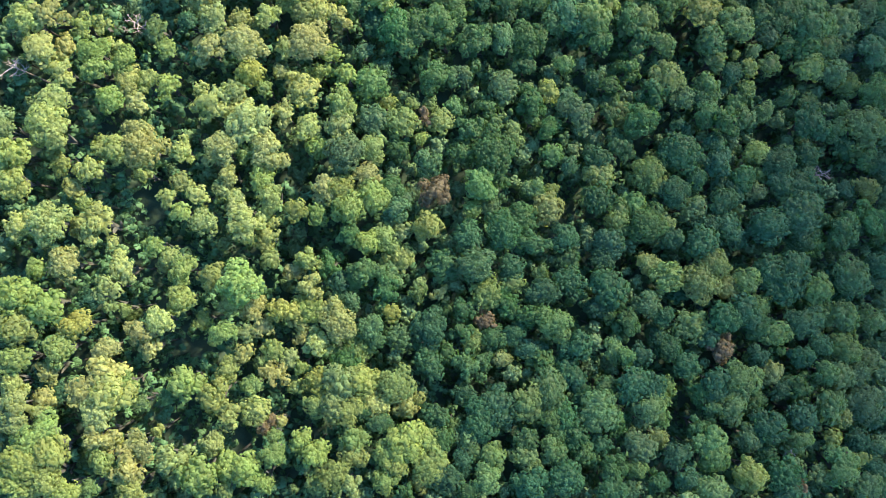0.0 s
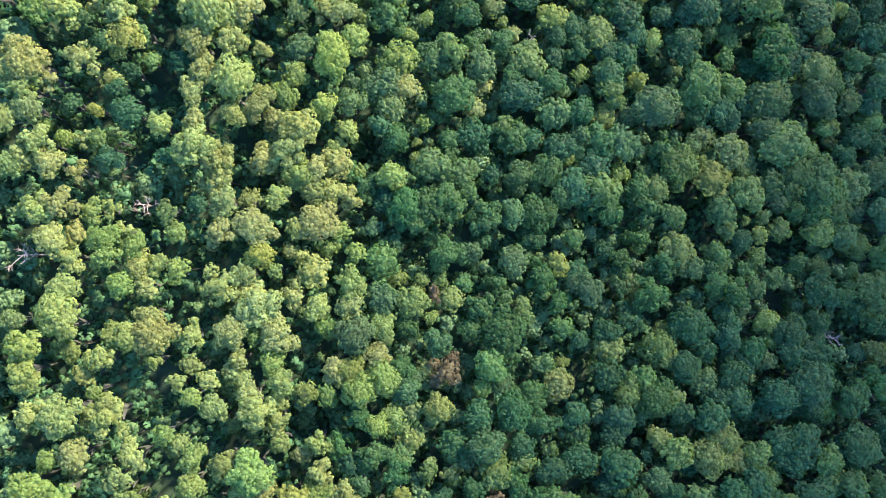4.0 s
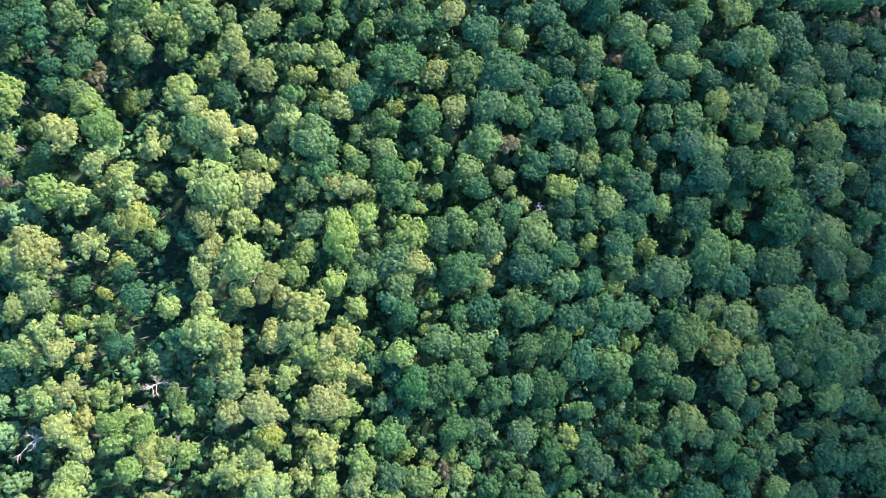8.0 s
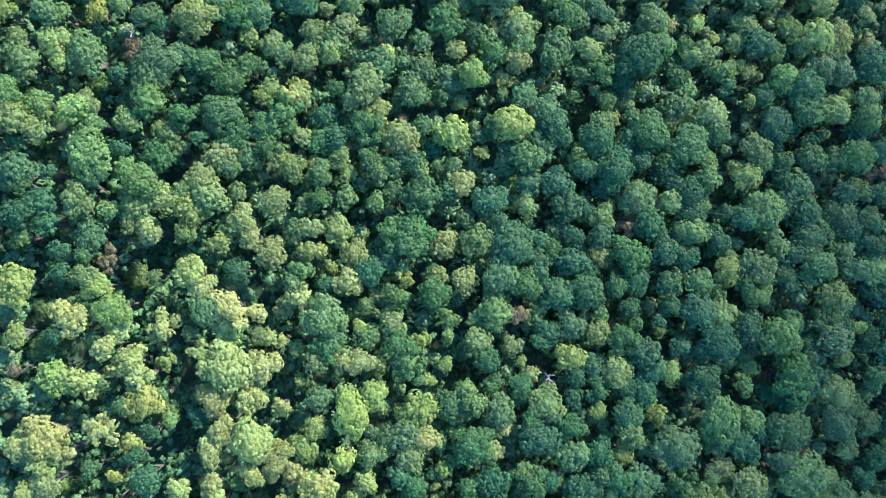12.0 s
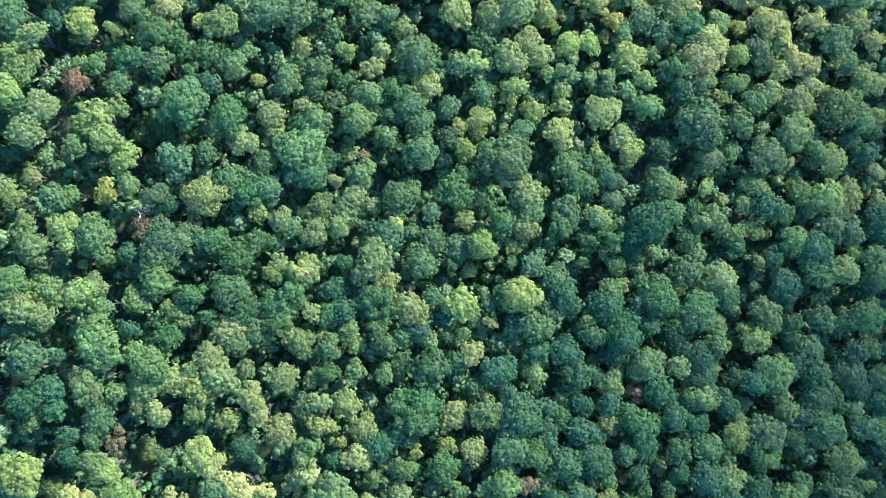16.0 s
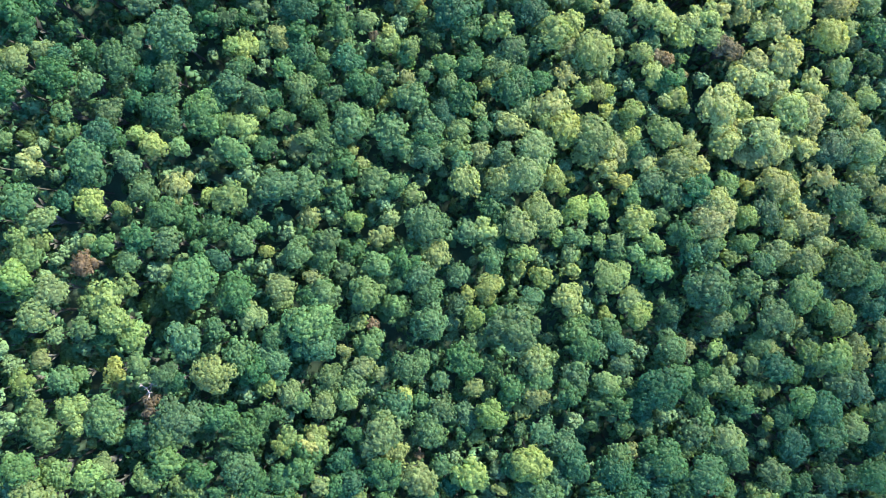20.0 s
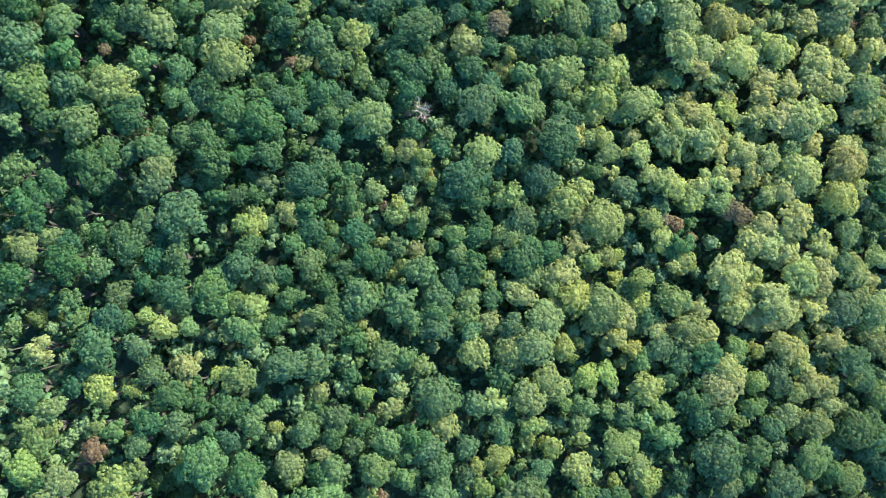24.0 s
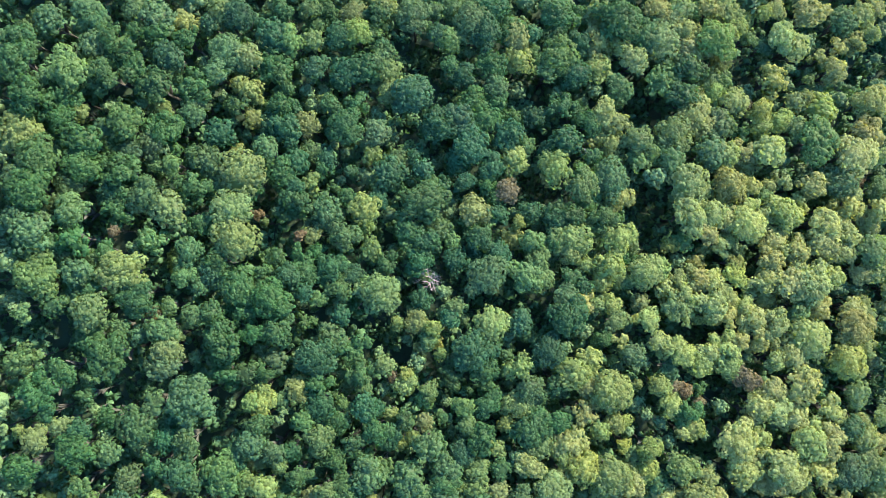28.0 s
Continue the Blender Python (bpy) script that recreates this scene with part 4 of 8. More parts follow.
plant("dark_shaded_beech", 37.8, 56.6, 2.1)
plant("hickory", 52.6, 59.1, 2.1)
plant("maple", 54.5, 54.9, 1.9)
plant("maple", 65.5, 57.4, 1.7)
plant("dark_shaded_beech", 29.2, 51.9, 2.3)
plant("dark_shaded_beech", 67.5, 52.0, 2.6)
plant("dark_shaded_beech", 85.3, 55.7, 2.2)
plant("dark_shaded_beech", 93.1, 58.3, 2.2)
plant("dark_shaded_beech", 38.9, 89.9, 1.4)
gap(94.8, 80.9, 1.9)
gap(91.2, 57.0, 1.6)
gap(84.0, 73.1, 1.1)
gap(96.5, 94.7, 1.1)
plant("pale_sunlit_ash", -69.2, 86.5, 2.4)
plant("pale_sunlit_ash", -64.8, 83.8, 2.7)
plant("pale_sunlit_ash", -63.7, 80.6, 2.7)
plant("golden", -62.7, 76.3, 3.1)
plant("birch", -59.3, 83.1, 1.8)
plant("maple", -59.7, 77.3, 1.5)
plant("birch", -78.2, 80.9, 2.7)
plant("pale_sunlit_ash", -73.9, 80.3, 2.9)
plant("birch", -80.1, 82.0, 1.4)
plant("poplar", -70.6, 79.7, 1.3)
plant("pale_sunlit_ash", -70.0, 71.2, 2.5)
plant("pale_sunlit_ash", -79.5, 70.5, 3.6)
plant("pale_sunlit_ash", -80.0, 65.4, 2.7)
plant("pale_sunlit_ash", -75.8, 67.3, 2.0)
plant("pale_sunlit_ash", -65.6, 67.9, 1.8)
plant("pale_sunlit_ash", -83.7, 68.6, 2.5)
plant("withering_tree", -84.7, 82.6, 1.4)
plant("golden", -68.5, 62.2, 1.4)
plant("golden", -73.8, 56.7, 1.6)
plant("pale_sunlit_ash", -69.9, 56.0, 2.0)
plant("pale_sunlit_ash", -77.5, 55.4, 2.7)
plant("pale_sunlit_ash", -83.2, 59.4, 1.9)
plant("pale_sunlit_ash", -80.3, 53.0, 2.8)
plant("pale_sunlit_ash", -75.6, 51.7, 2.5)
plant("pale_sunlit_ash", -70.8, 49.8, 1.8)
plant("birch", -65.5, 56.3, 0.9)
plant("maple", -58.7, 71.9, 1.3)
plant("pale_sunlit_ash", -53.2, 85.2, 1.8)
plant("pale_sunlit_ash", -47.5, 81.9, 4.3)
plant("pale_sunlit_ash", -43.8, 76.9, 3.4)
plant("pale_sunlit_ash", -50.1, 76.0, 2.8)
plant("pale_sunlit_ash", -48.5, 70.6, 3.1)
plant("pale_sunlit_ash", -42.2, 68.2, 3.7)
plant("pale_sunlit_ash", -51.0, 65.8, 2.8)
plant("pale_sunlit_ash", -40.2, 87.8, 1.5)
plant("pale_sunlit_ash", -37.5, 87.2, 1.3)
plant("pale_sunlit_ash", -40.7, 82.3, 2.6)
plant("pale_sunlit_ash", -37.5, 74.6, 1.9)
plant("pale_sunlit_ash", -35.3, 60.4, 2.6)
plant("pale_sunlit_ash", -36.9, 65.9, 2.1)
plant("pale_sunlit_ash", -49.9, 59.9, 2.4)
plant("pale_sunlit_ash", -56.1, 59.0, 2.0)
plant("pale_sunlit_ash", -49.4, 54.5, 3.5)
plant("pale_sunlit_ash", -45.7, 53.3, 3.1)
plant("pale_sunlit_ash", -42.7, 61.8, 2.2)
plant("pale_sunlit_ash", -37.3, 52.9, 2.6)
plant("pale_sunlit_ash", -53.1, 77.1, 1.3)
plant("maple", -46.3, 59.2, 1.1)
plant("pale_sunlit_ash", -45.7, 49.0, 2.8)
plant("birch", -34.3, 78.9, 1.3)
plant("birch", -34.9, 85.5, 1.5)
plant("birch", -84.2, 89.3, 1.9)
plant("poplar", -54.8, 89.0, 1.7)
plant("poplar", -66.7, 75.3, 1.6)
plant("dark_shaded_beech", -62.1, 61.4, 2.5)
plant("dark_shaded_beech", -72.9, 63.0, 1.8)
plant("dark_shaded_beech", -64.1, 65.7, 1.8)
plant("dark_shaded_beech", -56.0, 53.7, 1.6)
plant("dark_shaded_beech", -65.0, 52.1, 2.2)
plant("dark_shaded_beech", -53.6, 72.3, 1.7)
plant("dark_shaded_beech", -62.2, 69.9, 1.8)
plant("dark_shaded_beech", -78.7, 89.2, 1.8)
plant("dark_shaded_beech", -72.1, 88.1, 1.8)
plant("birch", -22.4, 89.9, 1.1)
plant("maple", -21.3, 87.6, 2.3)
plant("hickory", -15.8, 89.8, 2.6)
plant("pale_sunlit_ash", -25.7, 83.2, 2.7)
plant("pale_sunlit_ash", -22.4, 82.6, 2.3)
plant("hickory", -31.1, 82.7, 1.9)
plant("birch", -18.5, 82.0, 1.8)
plant("golden", -23.5, 73.3, 3.4)
plant("birch", -19.6, 76.5, 2.4)
plant("hickory", -25.1, 76.6, 1.9)
plant("poplar", -30.0, 75.6, 2.1)
plant("birch", -31.0, 70.1, 2.3)
plant("birch", -33.2, 65.8, 2.4)
plant("golden", -25.6, 64.0, 2.6)
plant("pale_sunlit_ash", -29.9, 59.2, 3.0)
plant("pale_sunlit_ash", -32.0, 54.9, 3.2)
plant("pale_sunlit_ash", -26.6, 51.4, 2.4)
plant("birch", -29.8, 50.5, 2.8)
plant("pale_sunlit_ash", -23.4, 55.7, 1.9)
plant("birch", -21.2, 58.9, 1.9)
plant("birch", -19.0, 51.2, 1.4)
plant("maple", -20.1, 64.4, 2.3)
plant("oak", -12.4, 82.0, 3.4)
plant("oak", -14.7, 85.9, 2.6)
plant("birch", -10.2, 86.4, 1.6)
plant("birch", -9.1, 78.6, 1.4)
plant("birch", -4.6, 87.5, 1.4)
plant("birch", -5.2, 81.9, 1.2)
plant("hickory", 1.1, 86.3, 2.8)
plant("dark_shaded_beech", 3.3, 82.9, 2.2)
plant("birch", -10.8, 73.0, 3.0)
plant("pale_sunlit_ash", -6.8, 72.9, 1.8)
plant("poplar", -13.5, 68.6, 2.8)
plant("pale_sunlit_ash", -9.6, 67.4, 2.4)
plant("poplar", -15.8, 67.6, 2.2)
plant("hickory", -12.4, 64.2, 2.4)
plant("oak", -3.5, 74.0, 3.2)
plant("maple", -0.1, 75.1, 2.8)
plant("oak", -0.1, 66.1, 3.2)
plant("poplar", 5.6, 72.7, 2.6)
plant("pale_sunlit_ash", 6.2, 68.8, 1.8)
plant("hickory", 4.4, 63.8, 2.0)
plant("oak", -3.5, 68.4, 1.8)
plant("maple", 14.8, 73.7, 3.0)
plant("dark_shaded_beech", 13.6, 66.9, 3.4)
plant("oak", 10.2, 77.2, 2.4)
plant("birch", 20.7, 82.8, 2.8)
plant("poplar", 20.7, 89.6, 2.4)
plant("dark_shaded_beech", 13.7, 86.2, 1.6)
plant("hickory", 8.5, 85.1, 1.8)
plant("birch", 10.2, 81.7, 1.2)
plant("birch", -5.7, 60.7, 1.6)
plant("oak", -1.2, 57.2, 1.8)
plant("dark_shaded_beech", 4.4, 58.2, 2.8)
plant("maple", 10.1, 60.2, 1.8)
plant("dark_shaded_beech", 15.9, 57.8, 2.0)
plant("birch", 17.6, 58.4, 1.2)
plant("poplar", 20.6, 63.4, 2.8)
plant("maple", -4.6, 51.8, 3.0)
plant("maple", 1.0, 50.5, 3.4)
plant("birch", -12.4, 49.8, 2.4)
plant("oak", -13.0, 55.4, 1.8)
plant("oak", 19.3, 51.0, 3.4)
plant("oak", 13.5, 50.1, 3.0)
plant("dark_shaded_beech", 7.8, 50.3, 1.8)
plant("birch", 23.4, 54.2, 2.0)
plant("dark_shaded_beech", -14.6, 59.8, 1.8)
plant("birch", -7.4, 57.4, 1.0)
plant("maple", -8.0, 54.1, 1.2)
plant("hickory", 12.0, 79.4, 1.6)
plant("poplar", -20.2, 68.8, 1.5)
plant("dark_shaded_beech", 20.7, 74.7, 2.0)
plant("oak", 31.4, 87.3, 3.5)
plant("birch", 39.8, 87.8, 1.4)
plant("dark_shaded_beech", 58.4, 88.2, 3.8)
plant("maple", 64.8, 87.0, 3.6)
plant("oak", 68.7, 89.3, 2.6)
plant("poplar", 78.0, 85.6, 3.0)
plant("hickory", 29.5, 80.3, 2.9)
plant("dark_shaded_beech", 37.3, 80.2, 2.9)
plant("birch", 42.2, 79.0, 2.1)
plant("dark_shaded_beech", 48.3, 77.8, 3.1)
plant("maple", 58.4, 82.3, 1.9)
plant("birch", 59.6, 79.9, 1.9)
plant("maple", 58.3, 75.8, 1.9)
plant("oak", 67.3, 77.4, 4.2)
plant("hickory", 79.1, 73.5, 3.2)
plant("poplar", 79.0, 67.5, 3.4)
plant("poplar", 85.8, 67.2, 2.6)
plant("maple", 51.9, 69.5, 4.0)
plant("maple", 58.2, 69.3, 2.9)
plant("birch", 39.0, 70.4, 1.9)
plant("birch", 26.5, 71.8, 1.6)
plant("dark_shaded_beech", 31.9, 71.1, 2.9)
plant("maple", 32.4, 67.6, 2.7)
plant("birch", 31.2, 63.1, 2.2)
plant("poplar", 42.0, 64.5, 3.7)
plant("oak", 51.8, 63.7, 2.9)
plant("oak", 67.1, 66.7, 3.8)
plant("withering_tree", 72.2, 61.2, 1.3)
plant("maple", 69.5, 57.1, 4.0)
plant("maple", 80.2, 61.4, 1.7)
plant("maple", 76.7, 56.2, 1.9)
plant("poplar", 65.7, 60.8, 2.9)
plant("poplar", 34.7, 57.3, 2.9)
plant("oak", 44.3, 55.8, 3.3)
plant("birch", 34.6, 51.0, 2.0)
plant("birch", 32.3, 55.6, 1.4)
plant("birch", 52.9, 53.2, 1.9)
plant("birch", 54.0, 49.7, 2.9)
plant("hickory", 57.9, 55.3, 2.9)
plant("poplar", 61.7, 54.0, 2.7)
plant("oak", 72.0, 51.1, 3.6)
plant("poplar", 78.6, 51.9, 3.4)
plant("maple", 81.2, 48.2, 3.0)
plant("maple", 61.5, 47.0, 3.3)
plant("maple", 46.7, 52.3, 3.5)
plant("maple", 40.6, 51.4, 1.8)
plant("maple", 50.5, 56.7, 2.1)
plant("maple", 41.8, 47.9, 2.3)
plant("maple", 29.8, 47.2, 3.0)
plant("poplar", 26.4, 58.7, 2.0)
plant("poplar", 69.2, 46.6, 2.5)
plant("golden", 84.1, 88.0, 1.3)
plant("oak", 88.8, 76.9, 2.0)
plant("poplar", 73.9, 82.1, 2.8)
plant("dark_shaded_beech", 54.6, 81.2, 1.7)
plant("dark_shaded_beech", 31.3, 76.9, 2.3)
plant("oak", 88.2, 50.2, 2.4)
plant("pale_sunlit_ash", -77.7, 42.9, 3.2)
plant("pale_sunlit_ash", -73.5, 43.7, 2.7)
plant("pale_sunlit_ash", -75.3, 37.3, 2.3)
plant("pale_sunlit_ash", -71.5, 38.5, 2.0)
plant("pale_sunlit_ash", -71.9, 33.7, 2.5)
plant("birch", -66.6, 37.7, 2.4)
plant("pale_sunlit_ash", -68.6, 42.4, 2.2)
plant("pale_sunlit_ash", -65.2, 43.1, 2.0)
plant("birch", -65.6, 34.0, 2.5)
plant("pale_sunlit_ash", -63.2, 38.9, 2.0)
plant("birch", -61.1, 35.8, 2.2)
plant("pale_sunlit_ash", -60.6, 32.1, 2.5)
plant("pale_sunlit_ash", -57.1, 32.7, 2.2)
plant("birch", -53.0, 31.2, 2.0)
plant("pale_sunlit_ash", -38.6, 39.9, 3.2)
plant("golden", -37.5, 34.5, 2.4)
plant("birch", -34.8, 31.2, 1.7)
plant("pale_sunlit_ash", -43.9, 44.7, 2.6)
plant("pale_sunlit_ash", -34.4, 45.1, 2.2)
plant("birch", -30.6, 39.7, 1.7)
plant("pale_sunlit_ash", -30.1, 34.1, 1.7)
plant("pale_sunlit_ash", -44.9, 38.6, 2.6)
plant("birch", -53.6, 38.8, 1.8)
plant("maple", -54.7, 42.6, 1.8)
plant("dark_shaded_beech", -49.1, 43.9, 1.5)
plant("pale_sunlit_ash", -32.2, 35.2, 1.3)
plant("pale_sunlit_ash", -39.7, 44.9, 2.1)
plant("pale_sunlit_ash", -26.4, 40.9, 3.2)
plant("birch", -22.5, 38.8, 1.9)
plant("birch", -24.7, 35.4, 1.9)
plant("pale_sunlit_ash", -27.3, 30.9, 2.4)
plant("birch", -19.3, 34.4, 2.0)
plant("maple", -13.8, 32.9, 2.8)
plant("poplar", -11.6, 36.9, 1.8)
plant("poplar", -16.0, 39.6, 1.8)
plant("oak", -1.6, 34.3, 2.6)
plant("oak", -3.8, 38.2, 2.0)
plant("oak", 6.3, 40.8, 3.6)
plant("oak", -0.5, 45.2, 3.4)
plant("oak", -9.4, 43.7, 3.2)
plant("maple", -7.2, 41.0, 2.2)
plant("poplar", 12.0, 42.7, 2.4)
plant("oak", 17.2, 42.3, 3.2)
plant("poplar", 12.0, 32.9, 2.8)
plant("birch", 21.8, 32.0, 2.0)
plant("maple", 24.7, 37.9, 1.6)
plant("dark_shaded_beech", -13.8, 45.8, 2.2)
plant("pale_sunlit_ash", -20.4, 45.6, 2.1)
plant("pale_sunlit_ash", -23.7, 46.6, 2.3)
plant("oak", 16.6, 37.6, 2.4)
plant("poplar", 22.5, 45.9, 2.4)
plant("oak", 27.1, 44.9, 2.6)
plant("poplar", 4.1, 35.0, 1.8)
plant("maple", 45.0, 42.7, 2.7)
plant("oak", 38.4, 47.7, 2.5)
plant("oak", 31.8, 42.8, 2.4)
plant("oak", 40.2, 44.2, 2.9)
plant("oak", 38.3, 37.7, 2.7)
plant("hickory", 46.1, 35.0, 3.7)
plant("poplar", 56.1, 43.7, 2.9)
plant("maple", 57.3, 39.6, 1.9)
plant("birch", 64.8, 38.7, 1.9)
plant("birch", 62.3, 41.6, 1.0)
plant("maple", 66.2, 42.4, 1.5)
plant("maple", 70.8, 45.0, 1.7)
plant("maple", 70.0, 39.5, 1.9)
plant("maple", 64.0, 33.3, 2.3)
plant("maple", 78.6, 39.3, 2.8)
plant("poplar", 83.9, 38.4, 2.6)
plant("maple", 88.7, 35.5, 2.6)
plant("maple", 93.6, 33.9, 3.3)
plant("maple", 87.1, 30.5, 1.5)
plant("maple", 86.3, 49.0, 3.0)
plant("oak", 78.1, 48.5, 3.6)
plant("oak", 78.0, 43.6, 3.0)
plant("oak", 82.0, 43.2, 3.0)
plant("poplar", 93.2, 43.3, 2.8)
plant("oak", 34.1, 33.5, 2.0)
plant("oak", 73.0, 32.4, 2.3)
plant("poplar", 79.0, 31.4, 2.1)
plant("maple", 55.9, 34.2, 2.3)
plant("poplar", 49.7, 31.6, 2.1)
plant("poplar", 92.0, 51.9, 3.3)
plant("oak", 61.2, 50.0, 2.1)
gap(-74.9, 87.1, 2.7)
gap(-72.0, 83.4, 1.3)
gap(-75.8, 73.5, 2.1)
gap(-68.1, 75.4, 1.9)
gap(-58.6, 66.6, 2.6)
gap(-55.1, 69.7, 1.7)
gap(-64.6, 59.4, 2.5)
gap(-72.9, 66.1, 1.7)
gap(-83.2, 63.5, 1.4)
gap(-59.5, 55.0, 2.8)
gap(-66.3, 89.1, 1.3)
gap(-41.6, 57.4, 1.7)
gap(-39.7, 84.5, 1.3)
gap(-41.2, 72.5, 0.9)
gap(-63.3, 84.8, 0.9)
gap(-57.2, 79.4, 1.5)
gap(-76.8, 86.1, 1.0)
gap(12.5, 82.8, 1.8)
gap(-0.1, 79.6, 1.8)
gap(-4.6, 78.5, 1.1)
gap(-16.8, 56.6, 1.6)
gap(-12.4, 78.6, 0.9)
gap(-25.6, 68.9, 1.0)
gap(-8.0, 62.9, 1.1)
gap(-16.9, 77.6, 0.9)
gap(54.5, 76.5, 1.9)
gap(43.3, 73.2, 1.9)
gap(72.3, 67.7, 1.9)
gap(47.8, 47.6, 1.6)
gap(83.3, 78.3, 1.7)
gap(60.8, 76.3, 1.0)
gap(80.2, 59.0, 1.5)
gap(60.5, 58.7, 1.2)
gap(84.6, 74.6, 1.5)
gap(-49.0, 33.5, 3.0)
gap(-77.1, 31.9, 1.3)
gap(-58.2, 38.6, 1.5)
gap(-47.0, 41.3, 1.3)
gap(-6.0, 34.8, 2.2)
gap(-16.6, 41.2, 1.6)
gap(-0.4, 32.1, 0.9)
gap(25.9, 37.9, 1.1)
gap(49.8, 41.1, 2.8)
gap(49.9, 45.8, 1.9)
gap(71.2, 36.0, 1.9)
gap(76.4, 35.0, 1.1)


# ---- the upper middle stretch of the forest ----
plant("oak", -72.7, 95.0, 1.7)
plant("pale_sunlit_ash", -33.7, 95.6, 2.9)
plant("oak", -16.2, 96.0, 2.3)
plant("oak", -7.8, 96.8, 2.5)
plant("oak", 10.6, 97.9, 2.8)
plant("oak", 4.8, 96.1, 2.5)
plant("dark_shaded_beech", 17.6, 95.8, 3.0)
plant("dark_shaded_beech", 22.8, 96.4, 3.5)
plant("oak", 29.7, 97.7, 2.1)
plant("dark_shaded_beech", 48.7, 95.5, 1.9)
plant("oak", 51.2, 96.2, 1.9)
plant("maple", 60.5, 95.3, 2.4)
plant("oak", 57.9, 97.5, 2.6)
plant("hickory", 89.0, 100.3, 3.0)
plant("maple", 92.2, 99.8, 1.5)
plant("dark_shaded_beech", 88.6, 95.5, 2.5)
gap(81.4, 100.6, 1.6)
plant("maple", -85.8, 142.7, 1.9)
plant("withering_tree", -65.9, 144.3, 1.7)
plant("birch", -41.0, 135.1, 1.6)
plant("young_tree", -73.6, 137.2, 1.9)
plant("hickory", -73.3, 132.8, 2.3)
plant("pale_sunlit_ash", -35.4, 135.1, 2.2)
plant("hickory", -84.8, 128.9, 2.7)
plant("hickory", -81.5, 127.2, 2.1)
plant("oak", -85.2, 125.5, 1.9)
plant("young_tree", -81.6, 123.0, 1.9)
plant("dark_shaded_beech", -68.2, 124.6, 1.9)
plant("oak", -60.8, 122.5, 2.8)
plant("oak", -53.1, 126.9, 1.5)
plant("hickory", -49.1, 123.5, 2.6)
plant("oak", -40.2, 124.9, 2.4)
plant("hickory", -38.1, 123.3, 2.0)
plant("dark_shaded_beech", -84.0, 111.8, 2.3)
plant("dark_shaded_beech", -73.0, 116.9, 1.9)
plant("oak", -73.3, 103.6, 2.1)
plant("young_tree", -80.5, 101.4, 1.9)
plant("maple", -72.7, 99.9, 2.3)
plant("young_tree", -66.9, 99.9, 2.1)
plant("oak", -84.4, 117.1, 1.7)
gap(-76.0, 118.2, 1.9)
gap(-61.4, 123.4, 1.2)
gap(-92.4, 115.4, 0.9)
gap(-41.8, 111.7, 1.0)
plant("hickory", -28.3, 144.4, 2.3)
plant("hickory", -32.2, 145.5, 2.0)
plant("hickory", -18.9, 133.4, 2.3)
plant("oak", 4.5, 145.4, 3.0)
plant("maple", 10.4, 147.6, 2.3)
plant("oak", 16.3, 144.2, 2.6)
plant("poplar", -13.9, 143.0, 1.6)
plant("dark_shaded_beech", 17.4, 130.2, 2.8)
plant("oak", -5.8, 136.2, 1.8)
plant("maple", -1.8, 127.1, 1.6)
plant("oak", 4.6, 130.1, 2.1)
plant("pale_sunlit_ash", -33.8, 135.2, 2.2)
plant("dark_shaded_beech", -8.1, 125.8, 1.8)
plant("poplar", -9.8, 141.8, 2.1)
plant("oak", -30.4, 126.8, 2.5)
plant("hickory", -33.8, 127.4, 2.0)
plant("hickory", -26.1, 123.6, 2.2)
plant("oak", -20.5, 123.1, 2.3)
plant("dark_shaded_beech", -12.7, 122.8, 2.1)
plant("oak", -30.4, 115.1, 2.2)
plant("oak", -16.1, 117.0, 1.8)
plant("maple", -3.5, 122.5, 1.4)
plant("hickory", -1.8, 118.3, 2.3)
plant("dark_shaded_beech", 11.6, 118.6, 2.1)
plant("maple", 21.8, 137.1, 1.4)
plant("dark_shaded_beech", 23.4, 121.7, 2.1)
plant("dark_shaded_beech", 5.7, 109.2, 2.5)
plant("oak", 17.3, 109.3, 2.5)
plant("oak", 16.2, 105.2, 2.3)
plant("maple", -33.7, 100.5, 2.0)
plant("dark_shaded_beech", 13.9, 102.9, 1.9)
plant("dark_shaded_beech", 23.3, 100.6, 2.3)
plant("dark_shaded_beech", -17.1, 102.8, 2.0)
gap(-33.0, 139.5, 1.7)
gap(-7.8, 124.0, 1.3)
gap(24.9, 120.1, 1.8)
gap(9.3, 119.8, 1.0)
gap(13.3, 150.6, 1.3)
gap(-4.0, 103.3, 1.0)
gap(22.3, 134.2, 1.3)
gap(-34.8, 148.7, 1.0)
gap(-4.6, 110.2, 1.0)
gap(-10.9, 125.8, 1.0)
plant("dark_shaded_beech", 31.7, 141.7, 2.8)
plant("oak", 27.0, 141.7, 2.6)
plant("maple", 39.8, 147.5, 2.4)
plant("maple", 49.2, 146.2, 2.2)
plant("oak", 44.2, 141.8, 2.1)
plant("dark_shaded_beech", 43.1, 143.6, 1.9)
plant("dark_shaded_beech", 32.1, 139.2, 1.7)
plant("oak", 54.1, 140.3, 2.4)
plant("birch", 59.4, 143.2, 1.6)
plant("maple", 72.2, 149.5, 2.4)
plant("dark_shaded_beech", 87.9, 145.2, 3.2)
plant("dark_shaded_beech", 71.6, 139.4, 3.4)
plant("hickory", 86.7, 138.1, 2.0)
plant("maple", 86.9, 134.2, 2.7)
plant("oak", 84.3, 132.9, 2.5)
plant("oak", 47.8, 131.7, 2.4)
plant("hickory", 46.1, 134.1, 1.9)
plant("maple", 27.0, 131.2, 2.1)
plant("dark_shaded_beech", 33.2, 128.4, 1.9)
plant("maple", 41.8, 131.7, 1.7)
